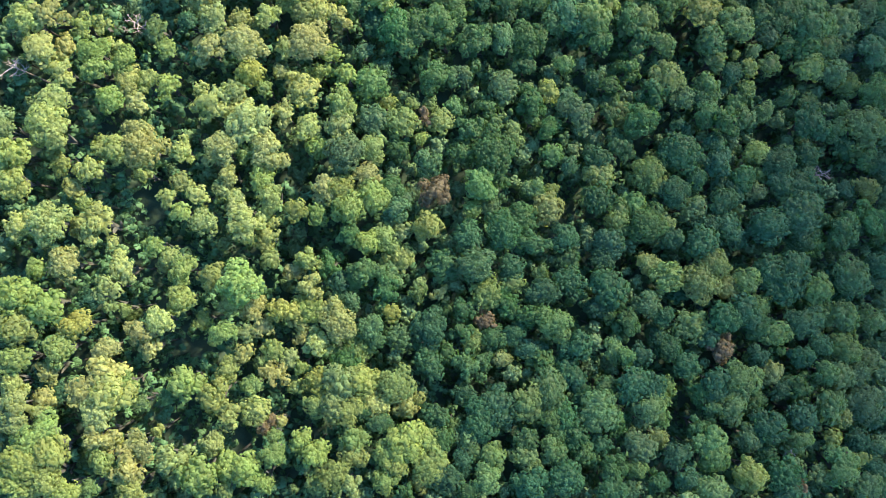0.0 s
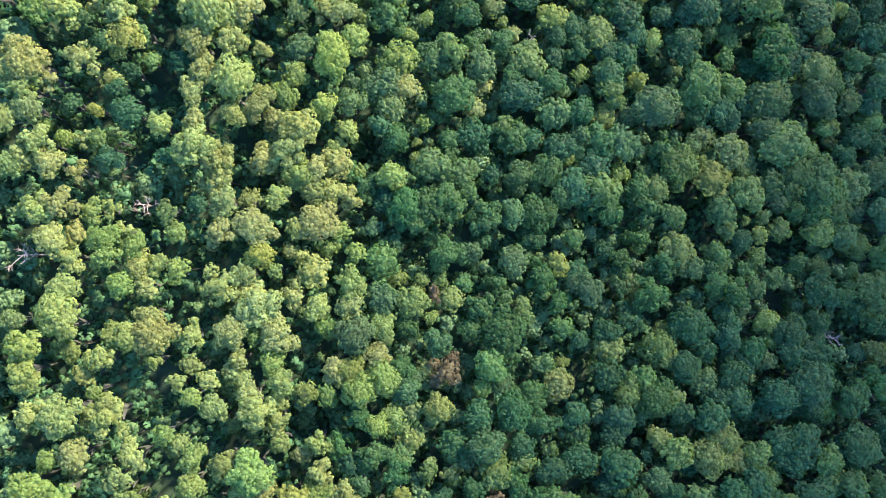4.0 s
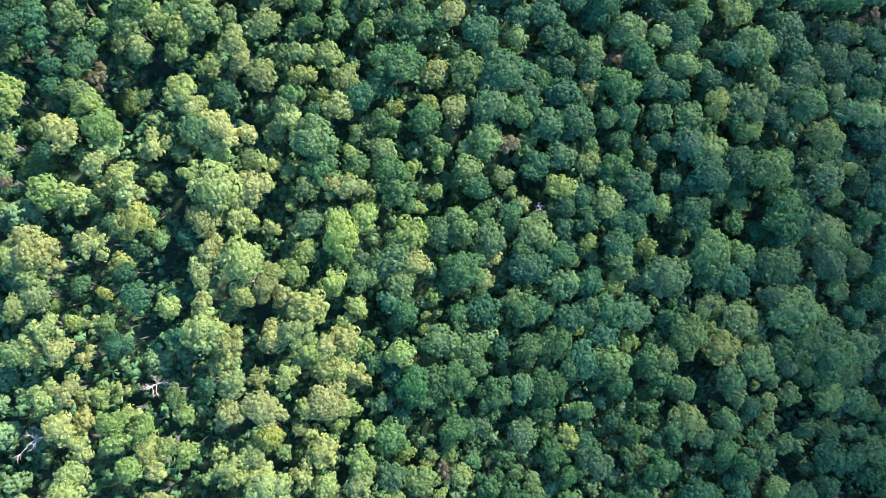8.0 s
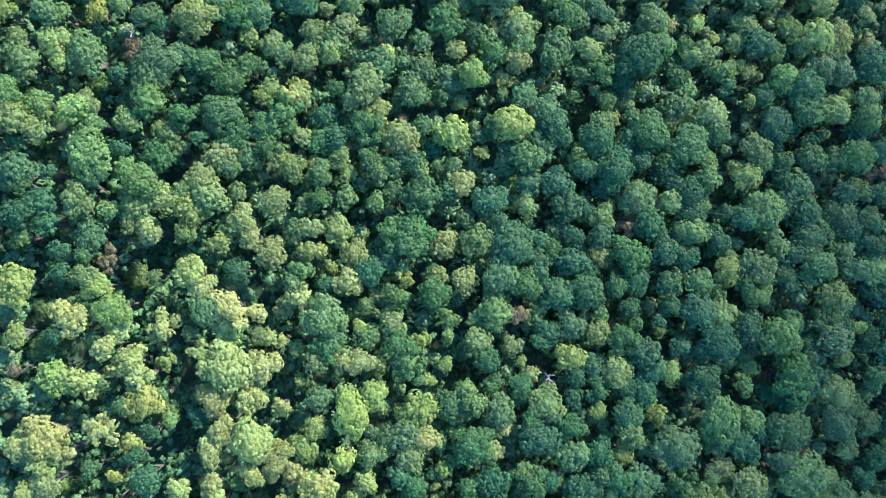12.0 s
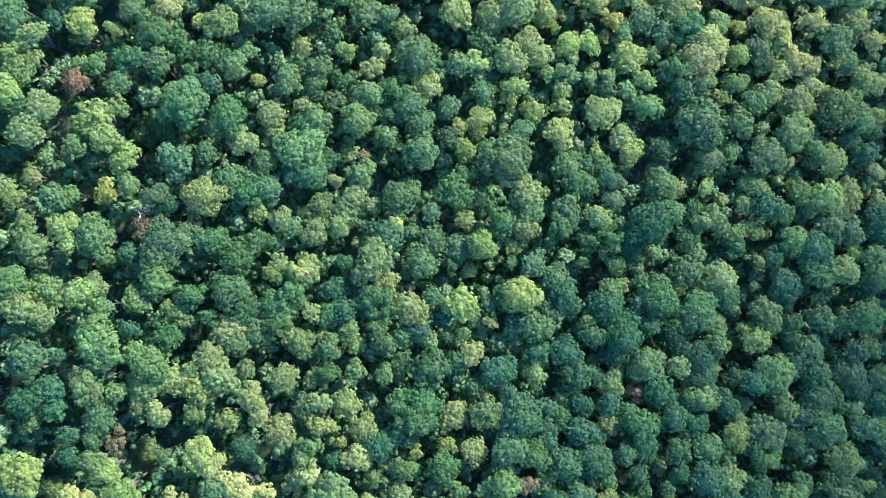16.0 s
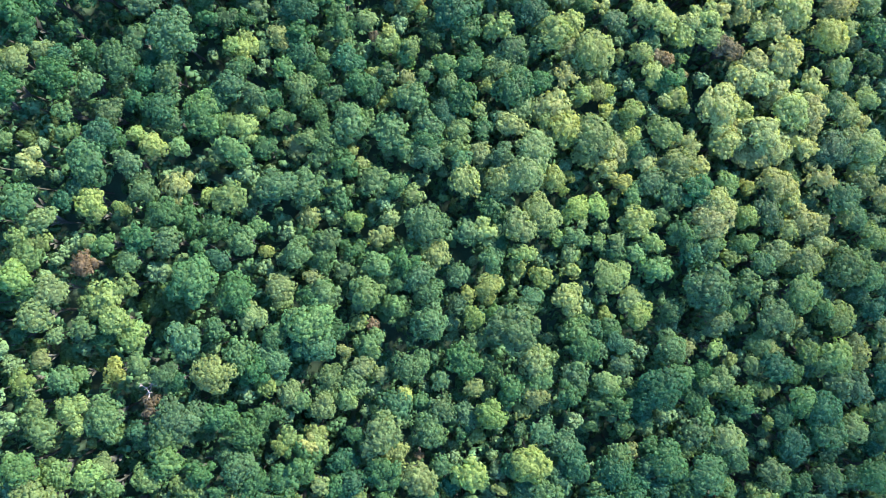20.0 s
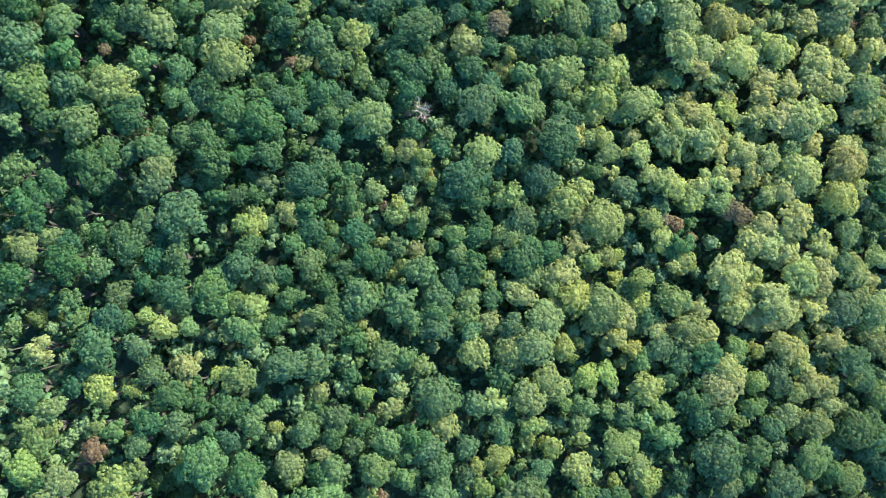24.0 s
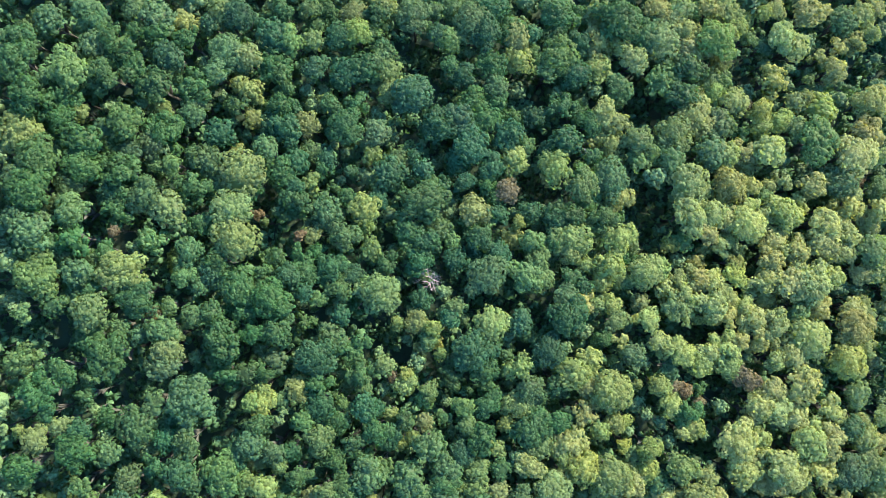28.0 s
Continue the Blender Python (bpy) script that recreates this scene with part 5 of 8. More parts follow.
plant("dark_shaded_beech", 31.2, 125.4, 2.1)
plant("oak", 27.0, 122.9, 2.3)
plant("dark_shaded_beech", 35.5, 123.7, 2.1)
plant("dark_shaded_beech", 74.4, 128.9, 2.0)
plant("oak", 78.6, 124.6, 2.7)
plant("maple", 86.4, 127.6, 1.5)
plant("dark_shaded_beech", 85.7, 130.5, 2.5)
plant("dark_shaded_beech", 90.5, 126.9, 2.5)
plant("dark_shaded_beech", 91.0, 139.5, 2.0)
plant("dark_shaded_beech", 67.1, 120.2, 1.9)
plant("withering_tree", 92.0, 122.1, 1.5)
plant("dark_shaded_beech", 90.0, 117.0, 2.2)
plant("dark_shaded_beech", 81.6, 117.4, 2.2)
plant("dark_shaded_beech", 43.2, 118.4, 2.8)
plant("dark_shaded_beech", 27.0, 117.6, 2.1)
plant("dark_shaded_beech", 46.1, 112.5, 3.1)
plant("dark_shaded_beech", 54.1, 112.7, 1.9)
plant("dark_shaded_beech", 57.7, 111.5, 2.4)
plant("dark_shaded_beech", 67.9, 114.6, 2.7)
plant("dark_shaded_beech", 71.9, 112.9, 2.7)
plant("dark_shaded_beech", 74.8, 111.1, 2.2)
plant("dark_shaded_beech", 82.9, 109.4, 2.2)
plant("dark_shaded_beech", 69.0, 103.7, 2.9)
plant("dark_shaded_beech", 86.7, 107.0, 1.7)
plant("oak", 42.7, 107.8, 2.4)
plant("dark_shaded_beech", 26.9, 107.7, 2.1)
plant("maple", 56.1, 103.1, 1.7)
plant("maple", 90.5, 100.2, 2.2)
plant("dark_shaded_beech", 66.6, 99.5, 2.4)
plant("oak", 79.0, 105.1, 2.0)
plant("dark_shaded_beech", 91.5, 105.8, 2.0)
gap(62.7, 119.4, 1.3)
gap(76.2, 111.7, 1.3)
gap(93.4, 114.6, 1.1)
gap(30.2, 142.8, 0.8)
gap(54.2, 104.2, 1.0)
plant("maple", -75.7, 162.6, 2.1)
plant("oak", -73.8, 156.8, 2.1)
plant("young_tree", -67.5, 162.8, 2.1)
plant("young_tree", -63.3, 163.9, 2.6)
plant("young_tree", -61.6, 160.8, 2.0)
plant("hickory", -41.3, 163.4, 1.8)
plant("poplar", -49.8, 162.1, 1.8)
plant("oak", -45.8, 150.0, 2.4)
plant("birch", -43.9, 147.2, 1.8)
plant("young_tree", -82.0, 153.0, 1.7)
plant("young_tree", -77.3, 151.4, 1.7)
plant("maple", -77.9, 149.8, 1.5)
plant("dark_shaded_beech", -60.5, 148.3, 2.0)
plant("dark_shaded_beech", -37.4, 154.5, 2.0)
plant("young_tree", -87.9, 154.5, 1.7)
plant("young_tree", -64.6, 157.5, 1.9)
snag(-66.1, 147.1, 1.7)
gap(-62.1, 162.2, 2.1)
gap(-86.6, 153.6, 1.4)
plant("birch", -4.4, 164.6, 1.6)
plant("maple", 5.0, 164.2, 1.2)
plant("maple", 0.9, 160.6, 1.4)
plant("oak", 19.5, 153.7, 2.6)
plant("oak", -35.1, 164.5, 2.7)
plant("maple", -24.1, 154.5, 2.7)
plant("oak", -30.9, 157.9, 2.0)
plant("maple", -3.2, 154.7, 2.3)
plant("maple", 12.0, 151.3, 1.9)
plant("maple", 18.5, 149.6, 1.6)
plant("dark_shaded_beech", 21.5, 157.2, 1.9)
plant("hickory", -22.0, 148.4, 1.6)
gap(-10.3, 152.9, 1.3)
gap(0.4, 157.4, 1.3)
gap(4.9, 163.2, 1.0)
gap(-18.4, 155.4, 1.5)
plant("hickory", 64.2, 158.8, 2.2)
plant("hickory", 29.3, 163.2, 2.1)
plant("oak", 25.0, 157.2, 2.1)
plant("dark_shaded_beech", 26.8, 154.3, 2.1)
plant("oak", 45.0, 147.9, 2.4)
plant("hickory", 60.5, 152.1, 1.7)
plant("dark_shaded_beech", 61.3, 149.1, 2.6)
plant("hickory", 80.4, 153.5, 1.7)
plant("maple", 85.4, 154.1, 1.5)
plant("dark_shaded_beech", 85.4, 160.3, 2.5)
plant("pale_sunlit_ash", 86.9, 156.6, 2.2)
plant("dark_shaded_beech", 69.2, 149.1, 2.4)
plant("pale_sunlit_ash", 88.5, 150.4, 2.0)
plant("poplar", -80.0, 149.4, 2.2)
plant("birch", -86.8, 149.2, 1.8)
plant("maple", -72.9, 141.8, 3.2)
plant("hickory", -78.6, 143.6, 2.4)
plant("birch", -78.1, 140.5, 1.5)
plant("maple", -85.0, 144.5, 1.5)
plant("maple", -83.6, 139.8, 2.4)
plant("maple", -86.8, 133.3, 3.3)
plant("maple", -81.3, 132.4, 2.6)
plant("birch", -75.7, 131.0, 2.6)
plant("maple", -71.9, 128.6, 2.4)
plant("poplar", -60.2, 141.7, 3.8)
plant("maple", -62.2, 138.6, 2.8)
plant("poplar", -62.8, 149.8, 2.1)
plant("oak", -53.1, 141.4, 3.3)
plant("oak", -47.9, 138.0, 3.5)
plant("oak", -44.8, 141.1, 2.9)
plant("birch", -39.5, 136.5, 1.9)
plant("poplar", -48.9, 131.5, 3.5)
plant("maple", -62.2, 133.3, 2.6)
plant("oak", -56.1, 130.8, 2.7)
plant("oak", -46.8, 128.2, 2.9)
plant("dark_shaded_beech", -68.1, 138.9, 1.9)
plant("hickory", -39.5, 145.3, 2.1)
plant("maple", -66.1, 129.3, 2.4)
plant("hickory", -59.1, 127.8, 2.3)
plant("oak", -40.5, 128.9, 2.3)
plant("hickory", -76.2, 136.7, 0.8)
plant("withering_tree", -65.4, 142.5, 1.5)
plant("poplar", -9.8, 147.3, 1.6)
plant("oak", 0.4, 149.9, 2.6)
plant("hickory", -3.0, 145.5, 1.8)
plant("poplar", 17.8, 147.3, 2.5)
plant("hickory", 9.6, 144.1, 2.6)
plant("birch", 0.4, 140.3, 2.4)
plant("poplar", -4.7, 139.9, 2.2)
plant("poplar", -12.1, 137.3, 3.2)
plant("poplar", -18.8, 142.5, 2.8)
plant("hickory", -21.0, 138.1, 2.8)
plant("oak", -22.1, 140.4, 2.0)
plant("golden", -17.1, 144.7, 1.4)
plant("maple", -32.0, 148.4, 2.2)
plant("poplar", -27.6, 147.2, 2.4)
plant("maple", -37.4, 144.1, 1.8)
plant("hickory", -33.1, 142.9, 2.4)
plant("oak", -27.1, 137.2, 2.2)
plant("oak", -37.3, 132.1, 3.3)
plant("birch", -34.7, 137.4, 1.8)
plant("dark_shaded_beech", -29.8, 131.8, 2.7)
plant("oak", -21.0, 130.3, 3.6)
plant("hickory", -14.3, 127.8, 3.0)
plant("withering_tree", -14.3, 131.7, 0.9)
plant("poplar", -9.8, 129.9, 2.0)
plant("birch", -4.2, 128.6, 2.6)
plant("poplar", 1.5, 128.4, 1.6)
plant("birch", 8.4, 130.4, 3.2)
plant("pale_sunlit_ash", 6.7, 140.1, 1.4)
plant("poplar", 6.1, 136.7, 1.4)
plant("poplar", 10.8, 136.6, 2.2)
plant("poplar", 15.4, 133.6, 2.8)
plant("dark_shaded_beech", 8.4, 124.7, 2.4)
plant("poplar", 14.3, 126.8, 2.8)
plant("birch", -2.5, 135.3, 1.2)
plant("birch", 2.1, 125.0, 1.2)
plant("dark_shaded_beech", -27.6, 127.3, 2.4)
plant("maple", -22.1, 135.9, 2.6)
plant("dark_shaded_beech", 35.1, 144.7, 3.9)
plant("maple", 46.8, 145.6, 2.1)
plant("hickory", 56.8, 148.9, 1.7)
plant("maple", 53.0, 143.0, 2.5)
plant("birch", 57.4, 144.1, 1.5)
plant("maple", 67.0, 141.5, 3.0)
plant("poplar", 76.2, 144.8, 3.0)
plant("poplar", 80.3, 143.4, 3.0)
plant("dark_shaded_beech", 63.1, 138.0, 2.1)
plant("oak", 22.5, 141.5, 2.9)
plant("poplar", 27.9, 149.5, 1.9)
plant("maple", 24.4, 146.0, 2.1)
plant("maple", 28.5, 136.7, 2.1)
plant("oak", 34.5, 131.9, 2.1)
plant("poplar", 43.0, 135.1, 2.9)
plant("maple", 45.5, 138.5, 2.5)
plant("oak", 36.9, 129.5, 3.7)
plant("poplar", 45.4, 126.8, 3.5)
plant("poplar", 51.6, 130.1, 2.9)
plant("hickory", 50.4, 133.7, 2.5)
plant("poplar", 60.5, 126.2, 2.7)
plant("dark_shaded_beech", 65.6, 131.9, 3.2)
plant("oak", 72.2, 135.3, 3.6)
plant("hickory", 78.9, 135.0, 2.6)
plant("birch", 83.0, 138.5, 1.9)
plant("oak", 82.9, 125.1, 3.2)
plant("poplar", 73.4, 124.4, 2.6)
plant("dark_shaded_beech", 26.0, 127.6, 3.3)
plant("maple", 22.5, 124.8, 2.0)
plant("oak", 41.7, 123.5, 2.7)
plant("maple", 50.3, 123.7, 2.1)
plant("birch", 56.6, 122.2, 1.7)
plant("hickory", 29.7, 132.0, 1.4)
plant("birch", 59.9, 136.9, 1.3)
plant("oak", 64.5, 147.5, 2.3)
plant("poplar", 33.3, 137.7, 1.4)
plant("oak", 66.9, 123.5, 2.8)
plant("maple", -71.3, 122.5, 4.3)
plant("maple", -65.9, 120.5, 1.9)
plant("maple", -63.5, 117.9, 3.2)
plant("hickory", -59.5, 114.8, 2.5)
plant("hickory", -64.4, 113.6, 2.6)
plant("maple", -74.1, 114.4, 2.8)
plant("dark_shaded_beech", -80.7, 113.7, 2.6)
plant("poplar", -84.3, 119.8, 2.6)
plant("dark_shaded_beech", -79.7, 110.1, 2.2)
plant("maple", -69.3, 112.4, 1.9)
plant("poplar", -72.2, 107.1, 2.7)
plant("hickory", -65.9, 109.9, 1.6)
plant("hickory", -61.4, 108.3, 2.2)
plant("withering_tree", -69.7, 102.9, 2.0)
plant("birch", -53.9, 112.8, 2.9)
plant("hickory", -52.4, 118.2, 2.9)
plant("maple", -55.4, 107.9, 1.8)
plant("birch", -49.7, 106.3, 2.0)
plant("hickory", -50.3, 115.0, 2.7)
plant("poplar", -47.7, 121.1, 2.1)
plant("poplar", -44.1, 123.4, 2.5)
plant("maple", -46.1, 116.0, 1.7)
plant("pale_sunlit_ash", -44.5, 110.8, 2.5)
plant("pale_sunlit_ash", -42.9, 107.5, 2.1)
plant("hickory", -39.2, 104.2, 2.6)
plant("hickory", -38.7, 114.7, 2.1)
plant("maple", -35.6, 120.9, 2.3)
plant("birch", -84.7, 98.6, 3.0)
plant("maple", -84.8, 107.4, 1.8)
plant("birch", -70.7, 98.1, 2.2)
plant("pale_sunlit_ash", -54.3, 100.9, 3.1)
plant("maple", -61.4, 99.7, 1.3)
plant("dark_shaded_beech", -77.8, 104.9, 1.8)
plant("dark_shaded_beech", -77.8, 100.7, 1.8)
plant("pale_sunlit_ash", -52.3, 97.6, 2.2)
plant("poplar", -35.0, 108.7, 2.1)
plant("poplar", -35.5, 98.2, 2.1)
plant("dark_shaded_beech", -46.1, 100.4, 2.1)
plant("maple", -56.4, 116.5, 1.7)
plant("dark_shaded_beech", -80.2, 119.5, 1.5)
plant("maple", -25.2, 115.5, 2.0)
plant("birch", -26.9, 108.8, 2.5)
plant("hickory", -23.6, 103.8, 2.5)
plant("pale_sunlit_ash", -24.6, 98.8, 2.5)
plant("birch", -31.7, 104.8, 2.1)
plant("hickory", -32.3, 109.3, 1.9)
plant("birch", -27.9, 101.5, 1.1)
plant("poplar", -19.2, 120.7, 2.0)
plant("poplar", -15.9, 121.9, 2.0)
plant("hickory", -10.2, 120.8, 1.8)
plant("oak", -10.2, 115.7, 3.0)
plant("poplar", -6.9, 122.0, 1.2)
plant("dark_shaded_beech", 3.4, 114.8, 3.4)
plant("poplar", 6.9, 122.9, 2.6)
plant("poplar", 11.5, 124.1, 2.8)
plant("maple", 11.5, 113.8, 2.2)
plant("dark_shaded_beech", 17.3, 118.5, 2.7)
plant("dark_shaded_beech", 19.7, 113.9, 2.9)
plant("dark_shaded_beech", 20.8, 108.1, 2.7)
plant("dark_shaded_beech", 13.8, 106.9, 1.8)
plant("dark_shaded_beech", 8.0, 105.7, 3.8)
plant("oak", -11.4, 108.9, 3.4)
plant("oak", -13.6, 105.5, 3.8)
plant("hickory", -5.7, 106.2, 2.4)
plant("maple", -15.8, 108.9, 2.2)
plant("maple", 1.1, 106.8, 2.8)
plant("maple", -19.2, 114.5, 1.6)
plant("poplar", -1.2, 111.3, 2.0)
plant("birch", -13.0, 98.8, 1.4)
plant("birch", -6.9, 99.9, 1.6)
plant("hickory", -1.2, 98.8, 2.4)
plant("dark_shaded_beech", -20.3, 101.0, 2.3)
plant("dark_shaded_beech", 20.8, 102.3, 2.5)
plant("dark_shaded_beech", 24.4, 112.8, 1.6)
plant("dark_shaded_beech", -4.6, 117.0, 1.8)
plant("birch", -25.3, 120.5, 1.6)
plant("poplar", -30.2, 119.9, 2.4)
plant("pale_sunlit_ash", -31.8, 122.1, 1.4)
plant("maple", -33.4, 114.2, 1.8)
plant("poplar", 5.7, 99.4, 2.8)
plant("dark_shaded_beech", 13.8, 100.0, 2.8)
plant("dark_shaded_beech", -29.0, 97.6, 1.5)
plant("dark_shaded_beech", 29.8, 121.0, 3.1)
plant("poplar", 34.0, 115.8, 3.5)
plant("maple", 27.4, 111.6, 2.3)
plant("withering_tree", 32.7, 110.0, 2.1)
plant("dark_shaded_beech", 37.0, 110.6, 2.9)
plant("maple", 41.3, 115.3, 1.9)
plant("dark_shaded_beech", 46.2, 116.6, 3.1)
plant("dark_shaded_beech", 40.7, 121.8, 2.7)
plant("maple", 49.9, 120.2, 2.3)
plant("birch", 49.9, 114.3, 1.5)
plant("birch", 58.7, 120.4, 2.5)
plant("maple", 61.9, 113.3, 3.6)
plant("maple", 46.1, 108.9, 2.7)
plant("dark_shaded_beech", 51.7, 107.2, 2.9)
plant("maple", 65.0, 106.1, 3.0)
plant("poplar", 70.3, 118.3, 2.8)
plant("poplar", 72.9, 108.0, 3.4)
plant("poplar", 80.3, 112.4, 3.2)
plant("poplar", 86.5, 117.5, 2.8)
plant("poplar", 87.1, 111.3, 2.6)
plant("hickory", 82.3, 105.1, 1.9)
plant("oak", 32.7, 103.5, 3.7)
plant("dark_shaded_beech", 40.0, 104.8, 2.9)
plant("dark_shaded_beech", 44.8, 103.6, 2.3)
plant("dark_shaded_beech", 33.9, 98.9, 2.9)
plant("birch", 53.5, 100.7, 2.5)
plant("maple", 47.3, 98.3, 2.5)
plant("poplar", 74.1, 101.4, 3.4)
plant("poplar", 85.0, 100.2, 3.0)
plant("poplar", 59.8, 101.3, 3.0)
plant("poplar", 62.4, 98.3, 2.1)
plant("withering_tree", 89.3, 121.2, 1.3)
plant("poplar", 85.0, 105.8, 1.3)
plant("hickory", 26.7, 103.5, 2.1)
plant("maple", 62.6, 123.5, 2.1)
plant("dark_shaded_beech", 68.2, 97.8, 1.7)
plant("hickory", 29.2, 114.6, 1.4)
plant("dark_shaded_beech", 41.1, 97.7, 2.3)
plant("dark_shaded_beech", 89.2, 105.2, 2.2)
plant("pale_sunlit_ash", -75.4, 92.3, 2.9)
plant("birch", -68.2, 93.9, 3.1)
plant("pale_sunlit_ash", -59.8, 90.1, 2.7)
plant("pale_sunlit_ash", -67.7, 90.2, 2.2)
plant("pale_sunlit_ash", -46.0, 93.3, 3.9)
plant("poplar", -51.2, 93.3, 2.4)
plant("pale_sunlit_ash", -37.6, 93.2, 1.7)
plant("maple", -29.0, 92.1, 3.6)
plant("maple", -21.3, 93.8, 1.3)
plant("maple", -4.6, 90.9, 1.8)
plant("hickory", 1.1, 90.9, 2.0)
plant("maple", 4.5, 92.0, 2.4)
plant("maple", 13.2, 92.0, 2.0)
plant("maple", -13.6, 95.4, 1.8)
plant("oak", -6.9, 94.3, 2.0)
plant("dark_shaded_beech", 47.2, 91.8, 2.9)
plant("maple", 52.2, 90.6, 2.9)
plant("maple", 78.1, 94.1, 3.2)
gap(-72.0, 144.9, 1.1)
gap(-44.7, 129.1, 1.1)
gap(-78.6, 135.8, 1.5)
gap(-0.8, 135.2, 1.4)
gap(-19.9, 148.7, 1.0)
gap(55.4, 133.5, 1.7)
gap(24.9, 135.1, 1.6)
gap(54.8, 128.8, 0.9)
gap(-80.6, 107.5, 1.7)
gap(-77.9, 117.5, 1.5)
gap(-69.3, 116.2, 1.7)
gap(-62.4, 105.1, 2.6)
gap(-76.0, 101.8, 1.0)
gap(-45.6, 104.2, 2.4)
gap(-56.5, 120.8, 1.3)
gap(-49.3, 118.3, 1.0)
gap(-66.5, 127.4, 0.9)
gap(-6.9, 110.1, 1.4)
gap(15.0, 116.1, 1.4)
gap(20.9, 116.2, 1.4)
gap(-21.4, 111.1, 1.1)
gap(-11.4, 101.0, 1.1)
gap(-27.9, 105.4, 0.9)
gap(56.2, 116.2, 1.4)
gap(53.0, 117.3, 1.2)
gap(37.6, 120.0, 0.9)
gap(67.6, 110.4, 1.2)
gap(87.9, 121.2, 1.0)
gap(79.5, 101.4, 1.5)
gap(49.2, 102.5, 0.9)
gap(59.9, 106.1, 1.0)
gap(-11.3, 94.3, 1.1)


# ---- the north stretch of the forest ----
plant("dark_shaded_beech", -78.4, 185.4, 1.9)
plant("birch", -74.7, 180.3, 1.7)
plant("birch", -71.1, 182.1, 1.1)
plant("maple", -50.2, 193.4, 2.9)
plant("hickory", -38.7, 194.4, 2.0)
plant("oak", -44.1, 193.5, 2.0)
plant("oak", -62.5, 180.7, 2.6)
plant("oak", -59.6, 182.7, 2.2)
plant("oak", -50.9, 177.0, 2.0)
plant("maple", -73.1, 174.5, 1.9)
plant("young_tree", -74.1, 171.2, 1.7)
plant("oak", -86.1, 166.0, 1.9)
plant("oak", -56.6, 174.1, 1.8)
plant("birch", -44.7, 173.5, 1.3)
plant("poplar", -38.5, 172.9, 2.2)
plant("withering_tree", -76.5, 180.5, 0.9)
gap(-90.9, 190.2, 1.4)
gap(-80.1, 180.5, 1.2)
gap(-71.0, 169.1, 1.4)
gap(-65.8, 196.9, 1.0)
plant("oak", -33.1, 193.9, 2.5)
plant("oak", -28.8, 190.8, 2.3)
plant("oak", -30.0, 194.9, 1.8)
plant("poplar", -6.1, 191.0, 2.3)
plant("maple", -9.6, 184.4, 0.8)
plant("birch", 15.8, 186.2, 1.2)
plant("hickory", 19.3, 179.1, 1.4)
plant("maple", 12.7, 178.3, 1.6)
plant("oak", -29.9, 183.4, 2.0)
plant("oak", -33.0, 171.9, 2.5)
plant("oak", -36.4, 177.5, 2.0)
plant("oak", -27.6, 173.2, 2.3)
plant("oak", -17.4, 171.5, 3.2)
plant("oak", -21.9, 167.0, 2.9)
plant("oak", 2.0, 175.1, 1.9)
plant("birch", 6.7, 172.8, 2.3)
gap(-9.1, 183.8, 1.8)
gap(-25.9, 185.2, 1.0)
gap(12.7, 195.4, 0.8)
gap(21.7, 172.4, 1.5)
gap(-17.2, 177.3, 1.0)
plant("pale_sunlit_ash", 33.1, 191.8, 2.1)
plant("birch", 26.6, 184.6, 1.4)
plant("maple", 30.6, 185.1, 2.1)
plant("pale_sunlit_ash", 24.5, 190.2, 2.6)
plant("maple", 48.1, 195.6, 1.2)
plant("pale_sunlit_ash", 48.1, 183.5, 3.1)
plant("birch", 65.4, 190.7, 1.2)
plant("pale_sunlit_ash", 64.6, 184.1, 2.9)
plant("maple", 67.6, 187.7, 1.2)
plant("pale_sunlit_ash", 82.4, 191.5, 2.9)
plant("pale_sunlit_ash", 67.8, 180.0, 2.9)
plant("hickory", 75.1, 174.3, 1.7)
plant("hickory", 68.0, 171.6, 2.4)
plant("maple", 82.7, 168.2, 2.5)
plant("hickory", 87.7, 175.8, 2.2)
plant("maple", 26.4, 175.6, 1.7)
plant("oak", 26.3, 173.1, 2.4)
plant("maple", 30.7, 172.7, 1.7)
plant("oak", 54.3, 166.4, 2.9)
plant("hickory", 66.7, 170.9, 2.4)
plant("oak", 87.6, 165.3, 2.2)
plant("hickory", 88.0, 169.1, 1.7)
plant("pale_sunlit_ash", 87.2, 185.2, 2.0)
gap(51.8, 176.2, 1.3)
gap(40.9, 166.8, 2.1)
gap(54.1, 201.3, 0.8)
gap(95.0, 169.8, 1.1)
plant("withering_tree", 35.5, 214.6, 1.6)
plant("withering_tree", 41.5, 211.0, 1.0)
plant("oak", -79.8, 226.2, 2.3)
plant("poplar", -75.0, 228.2, 2.4)
plant("poplar", -71.8, 226.9, 2.0)
plant("poplar", -67.1, 228.1, 2.6)
plant("hickory", -65.0, 226.9, 1.5)
plant("oak", -50.2, 227.0, 2.2)
plant("poplar", -46.4, 221.6, 2.0)
plant("oak", -55.8, 222.7, 2.4)
plant("oak", -51.7, 219.1, 2.0)
plant("birch", -48.7, 215.9, 1.5)
plant("birch", -51.0, 213.6, 1.5)
plant("maple", -45.6, 213.6, 1.5)
plant("dark_shaded_beech", -81.4, 209.6, 2.1)
plant("oak", -80.3, 215.6, 1.7)
plant("dark_shaded_beech", -65.4, 210.7, 2.2)
plant("dark_shaded_beech", -66.4, 206.9, 2.2)
plant("oak", -49.4, 209.0, 2.2)
plant("maple", -40.9, 209.9, 1.8)
plant("dark_shaded_beech", -64.0, 200.9, 2.8)
plant("dark_shaded_beech", -53.6, 203.4, 2.2)
plant("hickory", -49.7, 201.3, 1.6)
